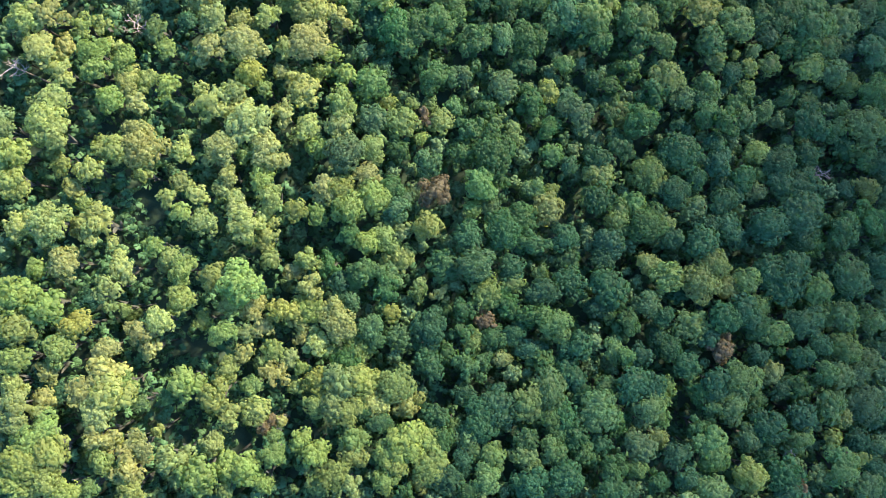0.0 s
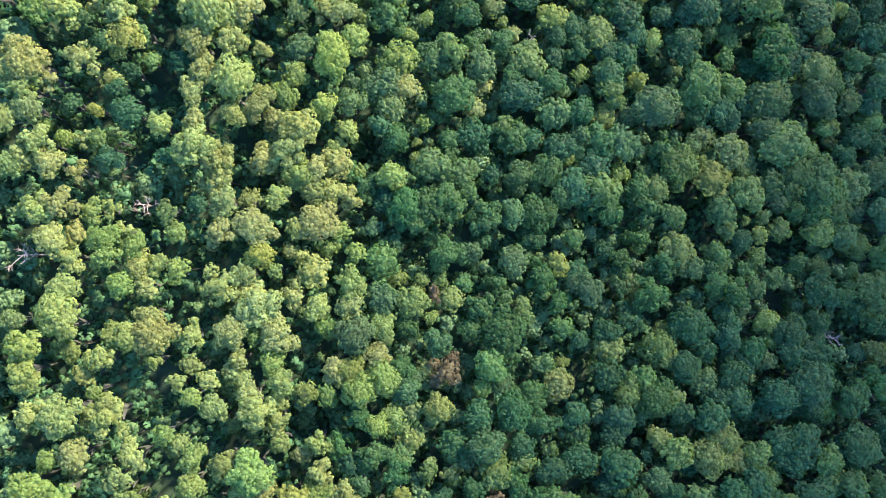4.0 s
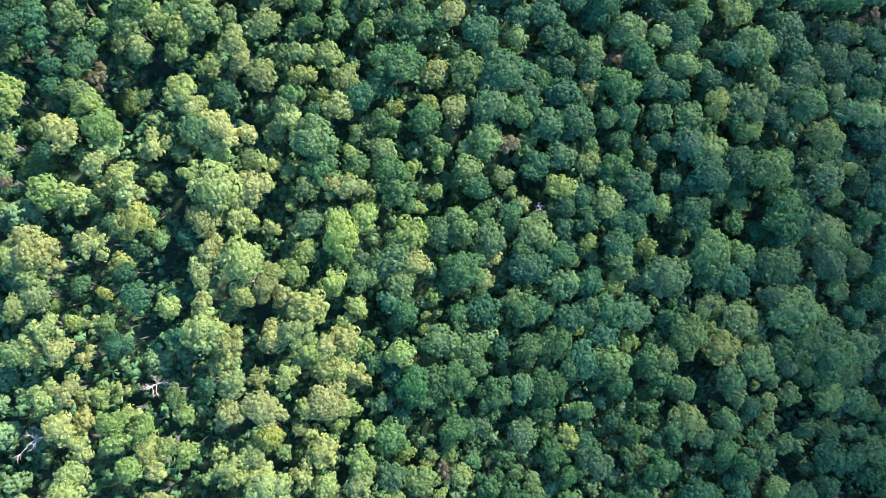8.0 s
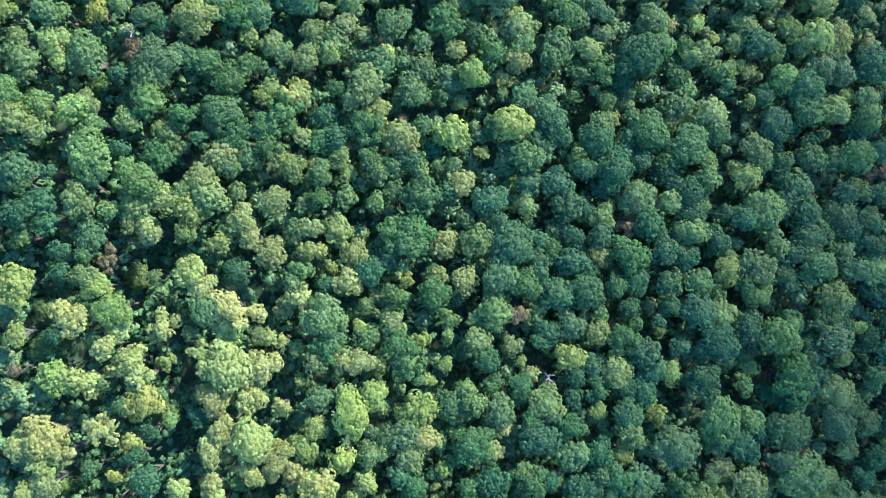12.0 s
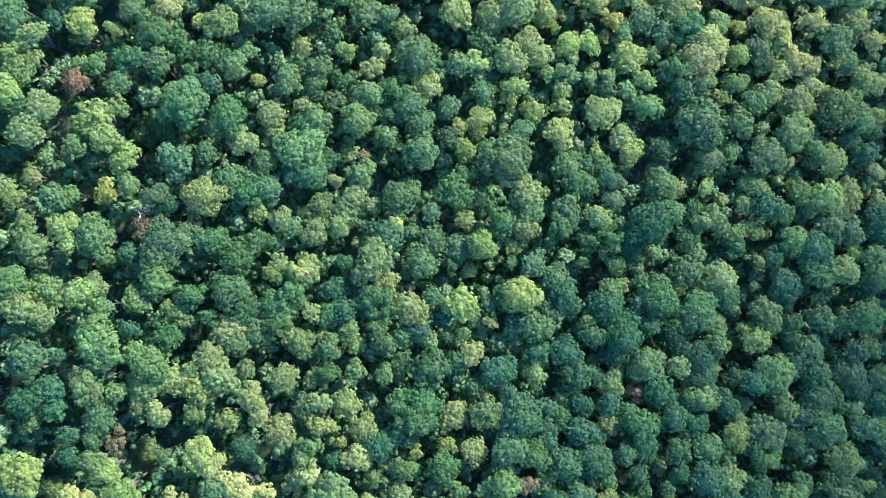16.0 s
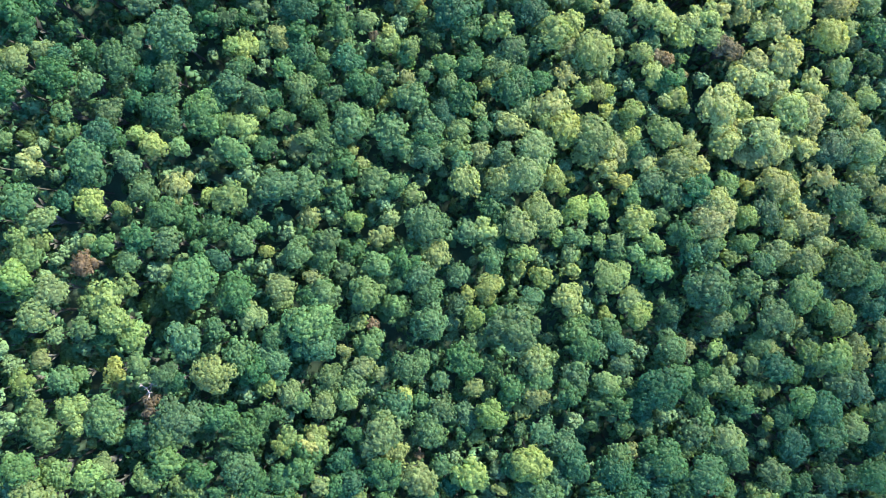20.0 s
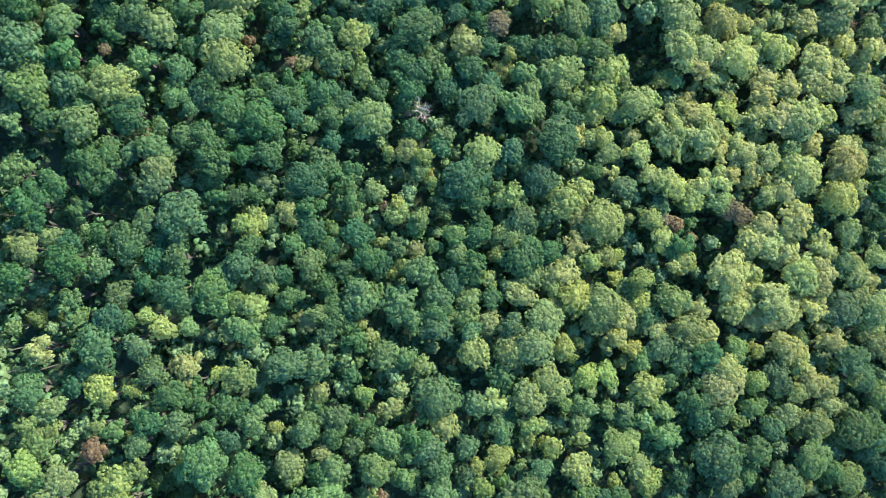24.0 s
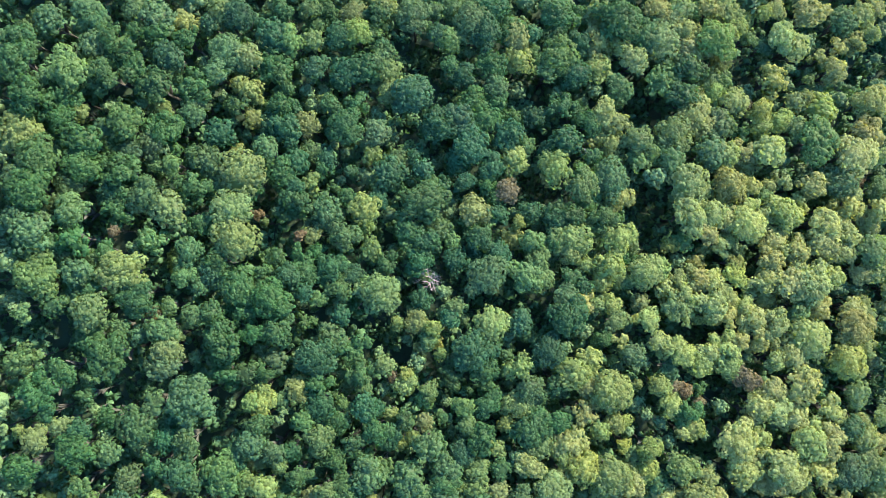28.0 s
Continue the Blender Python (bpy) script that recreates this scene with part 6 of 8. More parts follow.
plant("hickory", -45.2, 200.8, 1.6)
plant("maple", -51.0, 197.9, 1.8)
plant("oak", -41.8, 199.1, 2.5)
plant("young_tree", -89.1, 195.1, 1.9)
plant("young_tree", -85.8, 196.7, 2.1)
plant("maple", -80.8, 195.8, 1.9)
plant("dark_shaded_beech", -74.3, 195.8, 2.8)
plant("oak", -72.2, 194.9, 1.9)
plant("maple", -90.8, 194.1, 1.3)
plant("birch", -68.0, 195.5, 1.5)
plant("hickory", -42.0, 216.0, 2.2)
plant("dark_shaded_beech", -43.1, 203.6, 1.8)
plant("oak", -41.1, 228.6, 2.0)
plant("oak", -45.1, 195.2, 2.0)
plant("dark_shaded_beech", -86.3, 213.1, 1.7)
gap(-95.3, 229.2, 2.3)
gap(-79.4, 219.7, 3.1)
gap(-87.2, 222.2, 1.6)
gap(-53.2, 214.8, 0.7)
gap(-48.5, 208.2, 1.0)
gap(-86.0, 214.1, 0.7)
gap(-97.8, 209.5, 0.7)
plant("birch", -22.4, 228.5, 1.4)
plant("dark_shaded_beech", -11.7, 229.3, 1.9)
plant("maple", -16.3, 224.9, 2.1)
plant("birch", -13.5, 222.3, 1.4)
plant("oak", -29.9, 218.6, 2.5)
plant("oak", -33.9, 223.8, 2.0)
plant("oak", -30.0, 224.5, 1.8)
plant("hickory", -20.9, 216.1, 2.1)
plant("birch", -21.5, 216.8, 1.2)
plant("withering_tree", -23.3, 217.4, 1.2)
plant("maple", -16.3, 215.1, 1.8)
plant("dark_shaded_beech", -28.7, 211.8, 2.5)
plant("maple", -33.3, 212.4, 1.6)
plant("dark_shaded_beech", -37.5, 212.7, 2.5)
plant("oak", -34.2, 209.4, 2.5)
plant("oak", -26.4, 207.2, 2.5)
plant("dark_shaded_beech", -23.7, 205.6, 2.1)
plant("hickory", -16.9, 208.7, 1.6)
plant("birch", -21.5, 203.8, 1.3)
plant("hickory", -23.7, 209.7, 1.6)
plant("oak", -31.0, 204.9, 2.0)
plant("oak", -3.6, 225.2, 2.3)
plant("oak", -4.8, 218.7, 2.3)
plant("oak", 5.8, 224.9, 2.1)
plant("poplar", -0.0, 221.4, 1.6)
plant("hickory", 10.5, 219.7, 2.3)
plant("pale_sunlit_ash", 17.1, 220.4, 2.4)
plant("oak", 9.9, 215.5, 2.6)
plant("poplar", 4.6, 214.8, 2.6)
plant("oak", 6.4, 213.7, 2.3)
plant("oak", -3.6, 215.3, 1.9)
plant("maple", -8.3, 207.6, 2.1)
plant("birch", -0.1, 207.2, 1.6)
plant("dark_shaded_beech", -9.4, 201.8, 2.3)
plant("maple", -6.0, 197.8, 2.5)
plant("oak", 10.5, 207.9, 2.1)
plant("poplar", 13.6, 209.2, 1.6)
plant("hickory", 16.5, 215.0, 2.4)
plant("pale_sunlit_ash", 17.8, 214.0, 1.9)
plant("pale_sunlit_ash", 16.4, 209.7, 2.3)
plant("hickory", 19.5, 205.7, 1.7)
plant("birch", 18.5, 204.6, 1.1)
plant("birch", 11.6, 200.3, 2.1)
plant("birch", 17.1, 200.4, 1.6)
plant("poplar", 5.2, 201.4, 1.6)
plant("poplar", 2.3, 200.8, 1.4)
plant("hickory", 11.6, 196.2, 2.3)
plant("oak", -37.6, 202.6, 2.0)
plant("oak", -29.8, 201.5, 2.0)
plant("oak", -33.0, 196.4, 2.7)
plant("maple", -24.8, 200.5, 1.6)
plant("maple", -36.5, 195.8, 1.8)
plant("dark_shaded_beech", -26.6, 211.4, 1.6)
plant("oak", -12.9, 196.0, 2.3)
plant("oak", -1.3, 198.4, 1.9)
plant("oak", 20.2, 224.7, 2.1)
gap(-26.9, 227.6, 2.3)
gap(-29.4, 228.2, 1.5)
gap(-7.4, 214.1, 1.0)
gap(0.8, 204.0, 1.0)
gap(-23.2, 224.6, 1.3)
gap(-22.0, 229.7, 1.0)
gap(-11.2, 208.9, 0.8)
gap(-34.2, 211.6, 0.7)
# pale kind laid thickly on this side, its tone standing in for sun
plant("pale_sunlit_ash", 43.0, 229.0, 1.9)
plant("pale_sunlit_ash", 32.3, 223.8, 2.1)
plant("pale_sunlit_ash", 23.9, 224.3, 1.9)
plant("pale_sunlit_ash", 53.1, 228.3, 3.1)
plant("pale_sunlit_ash", 54.5, 224.2, 2.7)
plant("pale_sunlit_ash", 49.7, 224.2, 2.2)
plant("pale_sunlit_ash", 61.3, 220.7, 2.9)
plant("pale_sunlit_ash", 41.4, 219.7, 2.4)
plant("pale_sunlit_ash", 43.4, 221.6, 2.2)
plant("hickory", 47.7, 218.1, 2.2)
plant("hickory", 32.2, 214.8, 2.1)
plant("pale_sunlit_ash", 35.1, 210.6, 2.6)
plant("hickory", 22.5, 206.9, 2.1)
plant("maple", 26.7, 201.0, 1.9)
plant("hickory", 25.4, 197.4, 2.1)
plant("pale_sunlit_ash", 52.0, 208.5, 2.2)
plant("pale_sunlit_ash", 57.0, 213.4, 2.4)
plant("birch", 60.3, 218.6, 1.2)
plant("pale_sunlit_ash", 57.5, 209.1, 2.7)
plant("pale_sunlit_ash", 64.0, 202.5, 3.4)
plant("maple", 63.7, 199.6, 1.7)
plant("pale_sunlit_ash", 54.1, 203.6, 2.9)
plant("pale_sunlit_ash", 53.1, 198.8, 2.4)
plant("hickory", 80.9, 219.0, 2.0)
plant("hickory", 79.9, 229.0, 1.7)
plant("pale_sunlit_ash", 84.7, 227.7, 2.5)
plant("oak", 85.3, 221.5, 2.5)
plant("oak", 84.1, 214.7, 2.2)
plant("pale_sunlit_ash", 79.7, 205.4, 1.5)
plant("pale_sunlit_ash", 77.7, 202.8, 2.5)
plant("pale_sunlit_ash", 83.3, 206.6, 2.2)
plant("pale_sunlit_ash", 81.0, 201.6, 2.5)
plant("pale_sunlit_ash", 78.8, 197.9, 2.7)
plant("young_tree", 43.4, 207.2, 1.9)
plant("oak", 41.0, 213.8, 1.7)
plant("pale_sunlit_ash", 37.3, 204.8, 1.4)
gap(80.8, 215.1, 1.3)
gap(48.4, 212.4, 1.3)
gap(85.1, 201.7, 1.1)
gap(49.8, 210.5, 1.1)
gap(92.6, 213.3, 1.1)
gap(62.8, 204.0, 0.8)
plant("hickory", -88.3, 208.7, 2.4)
plant("oak", -81.4, 206.1, 3.1)
plant("poplar", -71.5, 209.7, 3.2)
plant("poplar", -62.1, 207.0, 2.9)
plant("poplar", -76.3, 204.7, 2.8)
plant("maple", -55.9, 200.3, 3.5)
plant("poplar", -50.8, 205.4, 2.3)
plant("poplar", -46.6, 204.1, 2.9)
plant("oak", -68.0, 202.1, 2.1)
plant("poplar", -62.0, 198.5, 2.3)
plant("oak", -89.5, 203.7, 2.5)
plant("poplar", -73.3, 199.3, 2.8)
plant("birch", -48.1, 197.1, 2.1)
plant("birch", -91.8, 209.9, 1.3)
plant("maple", -91.2, 200.8, 2.0)
plant("maple", -80.4, 199.8, 1.8)
plant("oak", 4.8, 206.8, 3.5)
plant("maple", -13.0, 209.0, 1.4)
plant("oak", -20.9, 209.2, 1.8)
plant("birch", -19.2, 205.2, 1.4)
plant("poplar", -15.9, 204.0, 3.0)
plant("poplar", -12.5, 199.4, 2.6)
plant("maple", -6.8, 194.7, 2.6)
plant("hickory", -2.1, 202.5, 1.8)
plant("oak", -5.6, 204.8, 2.6)
plant("pale_sunlit_ash", 13.0, 203.2, 2.9)
plant("hickory", 7.2, 203.3, 2.7)
plant("pale_sunlit_ash", 4.8, 198.8, 2.9)
plant("golden", 15.4, 198.5, 2.9)
plant("poplar", -20.4, 197.5, 2.8)
plant("poplar", -28.2, 198.9, 3.0)
plant("oak", -34.7, 201.4, 2.2)
plant("maple", -38.0, 205.9, 2.4)
plant("oak", 38.3, 209.5, 3.1)
plant("pale_sunlit_ash", 69.8, 208.7, 3.0)
plant("pale_sunlit_ash", 62.0, 207.7, 3.0)
plant("pale_sunlit_ash", 68.4, 202.7, 3.6)
plant("pale_sunlit_ash", 48.1, 203.4, 3.6)
plant("birch", 39.5, 205.9, 1.9)
plant("golden", 25.0, 207.5, 1.7)
plant("birch", 29.7, 202.1, 2.7)
plant("golden", 24.3, 202.9, 1.4)
plant("golden", 29.7, 196.9, 2.7)
plant("hickory", 21.3, 197.2, 3.5)
plant("pale_sunlit_ash", 27.3, 194.7, 2.5)
plant("maple", 36.4, 197.9, 2.9)
plant("pale_sunlit_ash", 41.9, 196.5, 2.7)
plant("pale_sunlit_ash", 58.1, 198.3, 3.6)
plant("pale_sunlit_ash", 67.0, 195.6, 3.4)
plant("poplar", 74.9, 195.2, 3.4)
plant("pale_sunlit_ash", 77.6, 205.4, 1.9)
plant("pale_sunlit_ash", 50.5, 196.2, 2.9)
plant("pale_sunlit_ash", 58.0, 193.6, 2.7)
plant("poplar", 75.0, 204.9, 2.4)
plant("pale_sunlit_ash", -85.9, 189.9, 2.4)
plant("poplar", -76.2, 190.7, 3.5)
plant("birch", -75.6, 182.8, 2.4)
plant("poplar", -87.5, 182.1, 2.7)
plant("hickory", -83.0, 179.1, 2.6)
plant("dark_shaded_beech", -80.8, 182.7, 1.7)
plant("poplar", -69.0, 190.4, 2.5)
plant("poplar", -66.5, 185.1, 2.6)
plant("pale_sunlit_ash", -60.5, 185.7, 2.9)
plant("golden", -54.9, 184.2, 1.4)
plant("maple", -50.8, 183.7, 2.5)
plant("poplar", -46.6, 183.2, 1.4)
plant("poplar", -41.9, 186.0, 3.1)
plant("hickory", -53.5, 191.9, 1.5)
plant("birch", -64.6, 193.2, 1.9)
plant("maple", -60.6, 193.3, 1.7)
plant("oak", -58.5, 179.3, 2.9)
plant("oak", -53.9, 178.2, 2.3)
plant("oak", -66.9, 176.0, 2.6)
plant("poplar", -61.9, 174.9, 2.3)
plant("maple", -45.5, 178.3, 1.6)
plant("birch", -69.9, 181.5, 1.1)
plant("hickory", -76.5, 174.7, 1.5)
plant("birch", -84.3, 174.9, 2.0)
plant("birch", -87.9, 175.9, 1.8)
plant("maple", -48.1, 175.0, 2.7)
plant("maple", -31.1, 186.7, 1.8)
plant("poplar", -34.4, 191.7, 1.6)
plant("poplar", -36.5, 186.1, 2.9)
plant("birch", -27.8, 193.5, 1.4)
plant("hickory", -26.1, 190.7, 1.8)
plant("poplar", -23.4, 187.4, 2.4)
plant("maple", -18.9, 186.9, 2.2)
plant("hickory", -15.5, 184.6, 2.0)
plant("maple", -17.2, 193.7, 1.8)
plant("poplar", -12.7, 192.6, 2.8)
plant("hickory", -1.8, 193.4, 2.2)
plant("poplar", 2.8, 192.9, 2.2)
plant("hickory", 9.2, 193.5, 3.3)
plant("hickory", -5.3, 187.6, 2.8)
plant("hickory", 2.8, 187.7, 3.1)
plant("hickory", 7.4, 188.9, 3.1)
plant("hickory", 10.3, 181.4, 3.3)
plant("oak", 0.5, 181.9, 2.6)
plant("birch", 13.3, 188.4, 2.1)
plant("golden", 16.9, 189.0, 1.2)
plant("golden", 18.6, 182.0, 2.3)
plant("birch", 14.4, 176.2, 1.6)
plant("poplar", -12.7, 178.4, 3.2)
plant("birch", -26.6, 179.5, 1.8)
plant("hickory", -20.0, 180.1, 1.6)
plant("poplar", -32.1, 175.0, 3.0)
plant("maple", -37.5, 175.0, 1.8)
plant("hickory", -22.2, 176.1, 2.0)
plant("pale_sunlit_ash", -0.7, 177.3, 2.6)
plant("hickory", 6.2, 178.5, 2.9)
plant("poplar", -4.7, 177.3, 2.0)
plant("maple", 18.0, 176.2, 2.1)
plant("maple", -28.3, 185.6, 1.4)
plant("hickory", -35.9, 180.0, 1.8)
plant("birch", -15.5, 175.6, 1.0)
plant("birch", -13.2, 174.4, 1.4)
plant("pale_sunlit_ash", 20.4, 193.7, 2.3)
plant("pale_sunlit_ash", 23.4, 194.3, 2.9)
plant("birch", 28.8, 192.0, 1.7)
plant("poplar", 31.8, 194.4, 2.5)
plant("hickory", 40.3, 191.6, 3.6)
plant("pale_sunlit_ash", 44.6, 191.1, 2.1)
plant("golden", 28.2, 187.3, 1.9)
plant("poplar", 38.5, 185.7, 2.9)
plant("oak", 44.6, 185.7, 3.1)
plant("maple", 50.2, 187.6, 2.3)
plant("golden", 55.8, 187.0, 1.4)
plant("birch", 22.7, 182.0, 2.5)
plant("birch", 30.5, 179.7, 2.9)
plant("pale_sunlit_ash", 47.0, 179.8, 3.6)
plant("pale_sunlit_ash", 61.5, 187.1, 3.2)
plant("poplar", 59.6, 181.7, 3.0)
plant("birch", 54.5, 180.4, 2.1)
plant("birch", 60.2, 178.1, 1.5)
plant("pale_sunlit_ash", 54.6, 193.6, 2.3)
plant("pale_sunlit_ash", 61.0, 195.5, 3.2)
plant("pale_sunlit_ash", 72.5, 189.0, 3.0)
plant("pale_sunlit_ash", 83.3, 195.9, 3.5)
plant("hickory", 82.5, 188.0, 2.6)
plant("poplar", 76.5, 184.8, 3.0)
plant("birch", 77.8, 180.6, 1.7)
plant("pale_sunlit_ash", 71.2, 178.7, 3.0)
plant("pale_sunlit_ash", 64.7, 178.1, 1.9)
plant("poplar", 80.4, 180.0, 2.2)
plant("birch", 34.1, 175.1, 2.1)
plant("oak", 40.8, 177.4, 3.1)
plant("poplar", 47.0, 174.5, 2.7)
plant("maple", 54.5, 175.1, 2.3)
plant("maple", 22.7, 175.0, 1.6)
plant("oak", 36.0, 180.9, 1.9)
plant("birch", 84.5, 176.3, 2.6)
plant("poplar", 34.2, 188.0, 2.5)
plant("maple", 66.7, 189.6, 1.3)
plant("pale_sunlit_ash", 71.8, 175.1, 2.4)
plant("withering_tree", -76.5, 170.7, 2.0)
plant("hickory", -81.5, 166.1, 2.4)
plant("hickory", -84.2, 161.5, 2.7)
plant("birch", -87.9, 168.7, 2.5)
plant("maple", -86.1, 172.3, 2.2)
plant("birch", -73.1, 164.4, 2.6)
plant("birch", -71.1, 160.1, 2.6)
plant("birch", -68.7, 156.9, 2.4)
plant("maple", -76.8, 158.7, 2.0)
plant("golden", -71.6, 150.7, 1.9)
plant("maple", -67.2, 151.6, 1.9)
plant("maple", -69.7, 167.0, 1.9)
plant("hickory", -84.2, 153.2, 1.5)
plant("maple", -57.3, 167.4, 4.2)
plant("oak", -49.1, 165.1, 3.5)
plant("hickory", -47.0, 160.8, 2.7)
plant("hickory", -41.7, 166.2, 2.5)
plant("poplar", -58.3, 156.6, 2.9)
plant("poplar", -53.7, 158.2, 2.1)
plant("hickory", -53.2, 150.0, 3.6)
plant("poplar", -49.0, 153.2, 2.7)
plant("poplar", -42.7, 151.9, 3.3)
plant("poplar", -69.3, 171.7, 2.1)
plant("dark_shaded_beech", -52.8, 171.7, 1.9)
plant("oak", -42.8, 156.3, 2.5)
plant("dark_shaded_beech", -88.2, 157.5, 1.3)
plant("maple", -35.8, 159.5, 4.1)
plant("maple", -32.1, 165.0, 2.6)
plant("poplar", -34.2, 155.1, 3.3)
plant("maple", -22.2, 170.5, 2.4)
plant("maple", -24.4, 164.9, 2.6)
plant("maple", -18.8, 162.6, 2.2)
plant("poplar", -14.4, 168.2, 2.6)
plant("poplar", -12.1, 164.8, 2.4)
plant("poplar", -12.1, 159.2, 3.4)
plant("birch", -26.6, 158.8, 1.8)
plant("withering_tree", -23.8, 158.2, 1.2)
plant("hickory", -28.8, 153.3, 1.4)
plant("hickory", -25.5, 150.4, 1.8)
plant("poplar", -16.0, 150.3, 3.4)
plant("oak", -18.8, 167.1, 2.2)
plant("poplar", -6.4, 168.2, 2.2)
plant("poplar", -6.4, 162.5, 2.2)
plant("birch", -0.1, 165.9, 2.8)
plant("birch", -3.0, 160.2, 2.2)
plant("oak", -5.3, 151.2, 3.0)
plant("poplar", 5.0, 157.8, 4.1)
plant("hickory", 9.1, 150.9, 2.8)
plant("poplar", 8.5, 163.5, 2.4)
plant("birch", 10.9, 168.1, 1.8)
plant("birch", 16.8, 169.3, 1.8)
plant("birch", 16.1, 163.5, 2.9)
plant("maple", 17.9, 156.5, 2.9)
plant("poplar", 0.4, 171.6, 2.4)
plant("birch", 6.2, 170.4, 1.8)
plant("hickory", -11.0, 172.7, 2.6)
plant("poplar", -29.4, 169.4, 2.0)
plant("hickory", -35.3, 168.3, 1.6)
plant("maple", 16.8, 172.7, 1.8)
plant("hickory", 25.1, 168.1, 3.1)
plant("birch", 24.4, 159.9, 1.6)
plant("birch", 31.0, 159.9, 2.9)
plant("maple", 34.7, 169.2, 2.9)
plant("poplar", 45.7, 165.6, 4.2)
plant("birch", 50.6, 164.4, 2.1)
plant("maple", 53.1, 160.8, 2.3)
plant("poplar", 48.1, 158.5, 2.5)
plant("poplar", 60.7, 159.5, 3.2)
plant("poplar", 58.2, 170.3, 2.3)
plant("maple", 66.5, 164.3, 3.6)
plant("birch", 76.3, 158.7, 3.2)
plant("maple", 77.7, 170.2, 3.9)
plant("poplar", 81.7, 164.1, 2.2)
plant("maple", 72.4, 161.2, 2.1)
plant("poplar", 38.2, 152.8, 3.1)
plant("hickory", 42.5, 152.7, 1.7)
plant("birch", 47.4, 152.6, 1.9)
plant("birch", 51.8, 150.2, 1.3)
plant("maple", 58.1, 153.6, 2.1)
plant("maple", 68.4, 152.2, 2.3)
plant("birch", 74.9, 150.9, 2.6)
plant("pale_sunlit_ash", 80.3, 150.7, 2.6)
plant("poplar", 23.2, 153.0, 1.6)
plant("birch", 71.1, 170.3, 1.9)
plant("hickory", 62.1, 172.7, 2.5)
plant("dark_shaded_beech", 43.3, 172.7, 2.7)
plant("birch", 51.9, 172.1, 1.7)
plant("oak", 38.3, 161.0, 2.1)
gap(-54.0, 209.3, 2.0)
gap(-83.6, 200.6, 1.9)
gap(-77.6, 200.1, 0.9)
gap(45.6, 196.4, 1.4)
gap(40.1, 202.4, 1.4)
gap(29.8, 205.0, 0.9)
gap(76.3, 209.7, 1.2)
gap(-83.5, 184.8, 1.5)
gap(-81.8, 192.1, 1.5)
gap(-72.3, 185.5, 1.9)
gap(-57.1, 194.0, 1.3)
gap(-70.1, 196.8, 1.1)
gap(-11.0, 185.2, 1.1)
gap(-8.1, 181.8, 1.8)
gap(12.7, 183.1, 1.2)
gap(18.1, 194.8, 0.9)
gap(-24.5, 194.7, 0.9)
gap(47.8, 198.3, 1.4)
gap(62.8, 189.5, 1.2)
gap(30.1, 198.0, 0.9)
gap(63.4, 179.3, 1.0)
gap(47.7, 190.5, 1.2)
gap(57.1, 184.0, 1.1)
gap(52.0, 176.9, 1.0)
gap(-62.3, 152.5, 1.3)
gap(-56.3, 160.9, 1.5)
gap(-79.7, 169.7, 1.0)
gap(-64.8, 161.1, 1.1)
gap(-42.8, 160.7, 1.3)
gap(-82.4, 155.2, 0.8)
gap(12.6, 161.2, 1.6)
gap(-11.0, 154.7, 1.4)
gap(-18.8, 155.9, 1.1)
gap(-15.5, 173.9, 1.0)
gap(15.5, 153.1, 1.0)
gap(-7.6, 173.9, 0.9)
gap(43.1, 157.4, 1.6)
gap(38.4, 172.7, 0.9)
gap(63.2, 155.9, 1.0)
gap(32.2, 155.2, 0.9)


# ---- the far northern stretch of the forest ----
plant("maple", -66.1, 232.5, 1.5)
plant("poplar", -61.9, 230.4, 1.8)
plant("oak", -58.6, 231.0, 2.4)
plant("oak", -52.7, 231.2, 2.7)
plant("poplar", -44.9, 230.7, 2.2)
plant("maple", -90.9, 231.5, 1.5)
plant("oak", -31.2, 231.5, 1.8)
plant("young_tree", -35.7, 234.8, 1.6)
plant("dark_shaded_beech", -17.5, 233.1, 2.1)
plant("maple", -10.6, 231.5, 2.3)
plant("pale_sunlit_ash", 16.0, 232.8, 2.6)
plant("poplar", 12.4, 233.4, 2.4)
plant("hickory", 19.1, 231.9, 2.1)
snag(-15.8, 236.5, 2.1)
gap(6.8, 233.8, 1.0)
plant("birch", 24.0, 238.1, 2.1)
plant("maple", 25.8, 237.0, 1.9)
plant("pale_sunlit_ash", 37.8, 234.0, 2.9)
plant("hickory", 28.8, 232.2, 1.9)
plant("hickory", 36.0, 231.7, 2.4)
plant("pale_sunlit_ash", 41.7, 236.1, 2.4)
plant("pale_sunlit_ash", 45.5, 234.5, 2.2)
plant("birch", 51.5, 236.1, 1.5)
plant("pale_sunlit_ash", 47.2, 232.6, 2.4)
plant("pale_sunlit_ash", 54.6, 236.3, 2.9)
plant("pale_sunlit_ash", 56.0, 232.9, 2.4)
plant("hickory", 62.7, 233.9, 2.0)
plant("maple", 62.6, 230.2, 2.0)
plant("pale_sunlit_ash", 22.0, 231.9, 2.4)
plant("pale_sunlit_ash", 67.6, 230.8, 2.4)
plant("hickory", 78.6, 232.0, 1.7)
plant("pale_sunlit_ash", 75.6, 230.5, 2.2)
plant("hickory", 86.2, 234.0, 2.5)
plant("birch", 85.6, 234.9, 1.5)
plant("hickory", 85.1, 239.0, 2.2)
plant("birch", 84.1, 237.9, 1.7)
plant("pale_sunlit_ash", 81.0, 238.8, 2.2)
plant("pale_sunlit_ash", 84.3, 230.2, 2.2)
gap(82.6, 242.3, 2.2)
gap(80.4, 239.4, 1.3)
gap(79.5, 231.3, 1.3)
plant("poplar", -92.2, 257.0, 2.7)
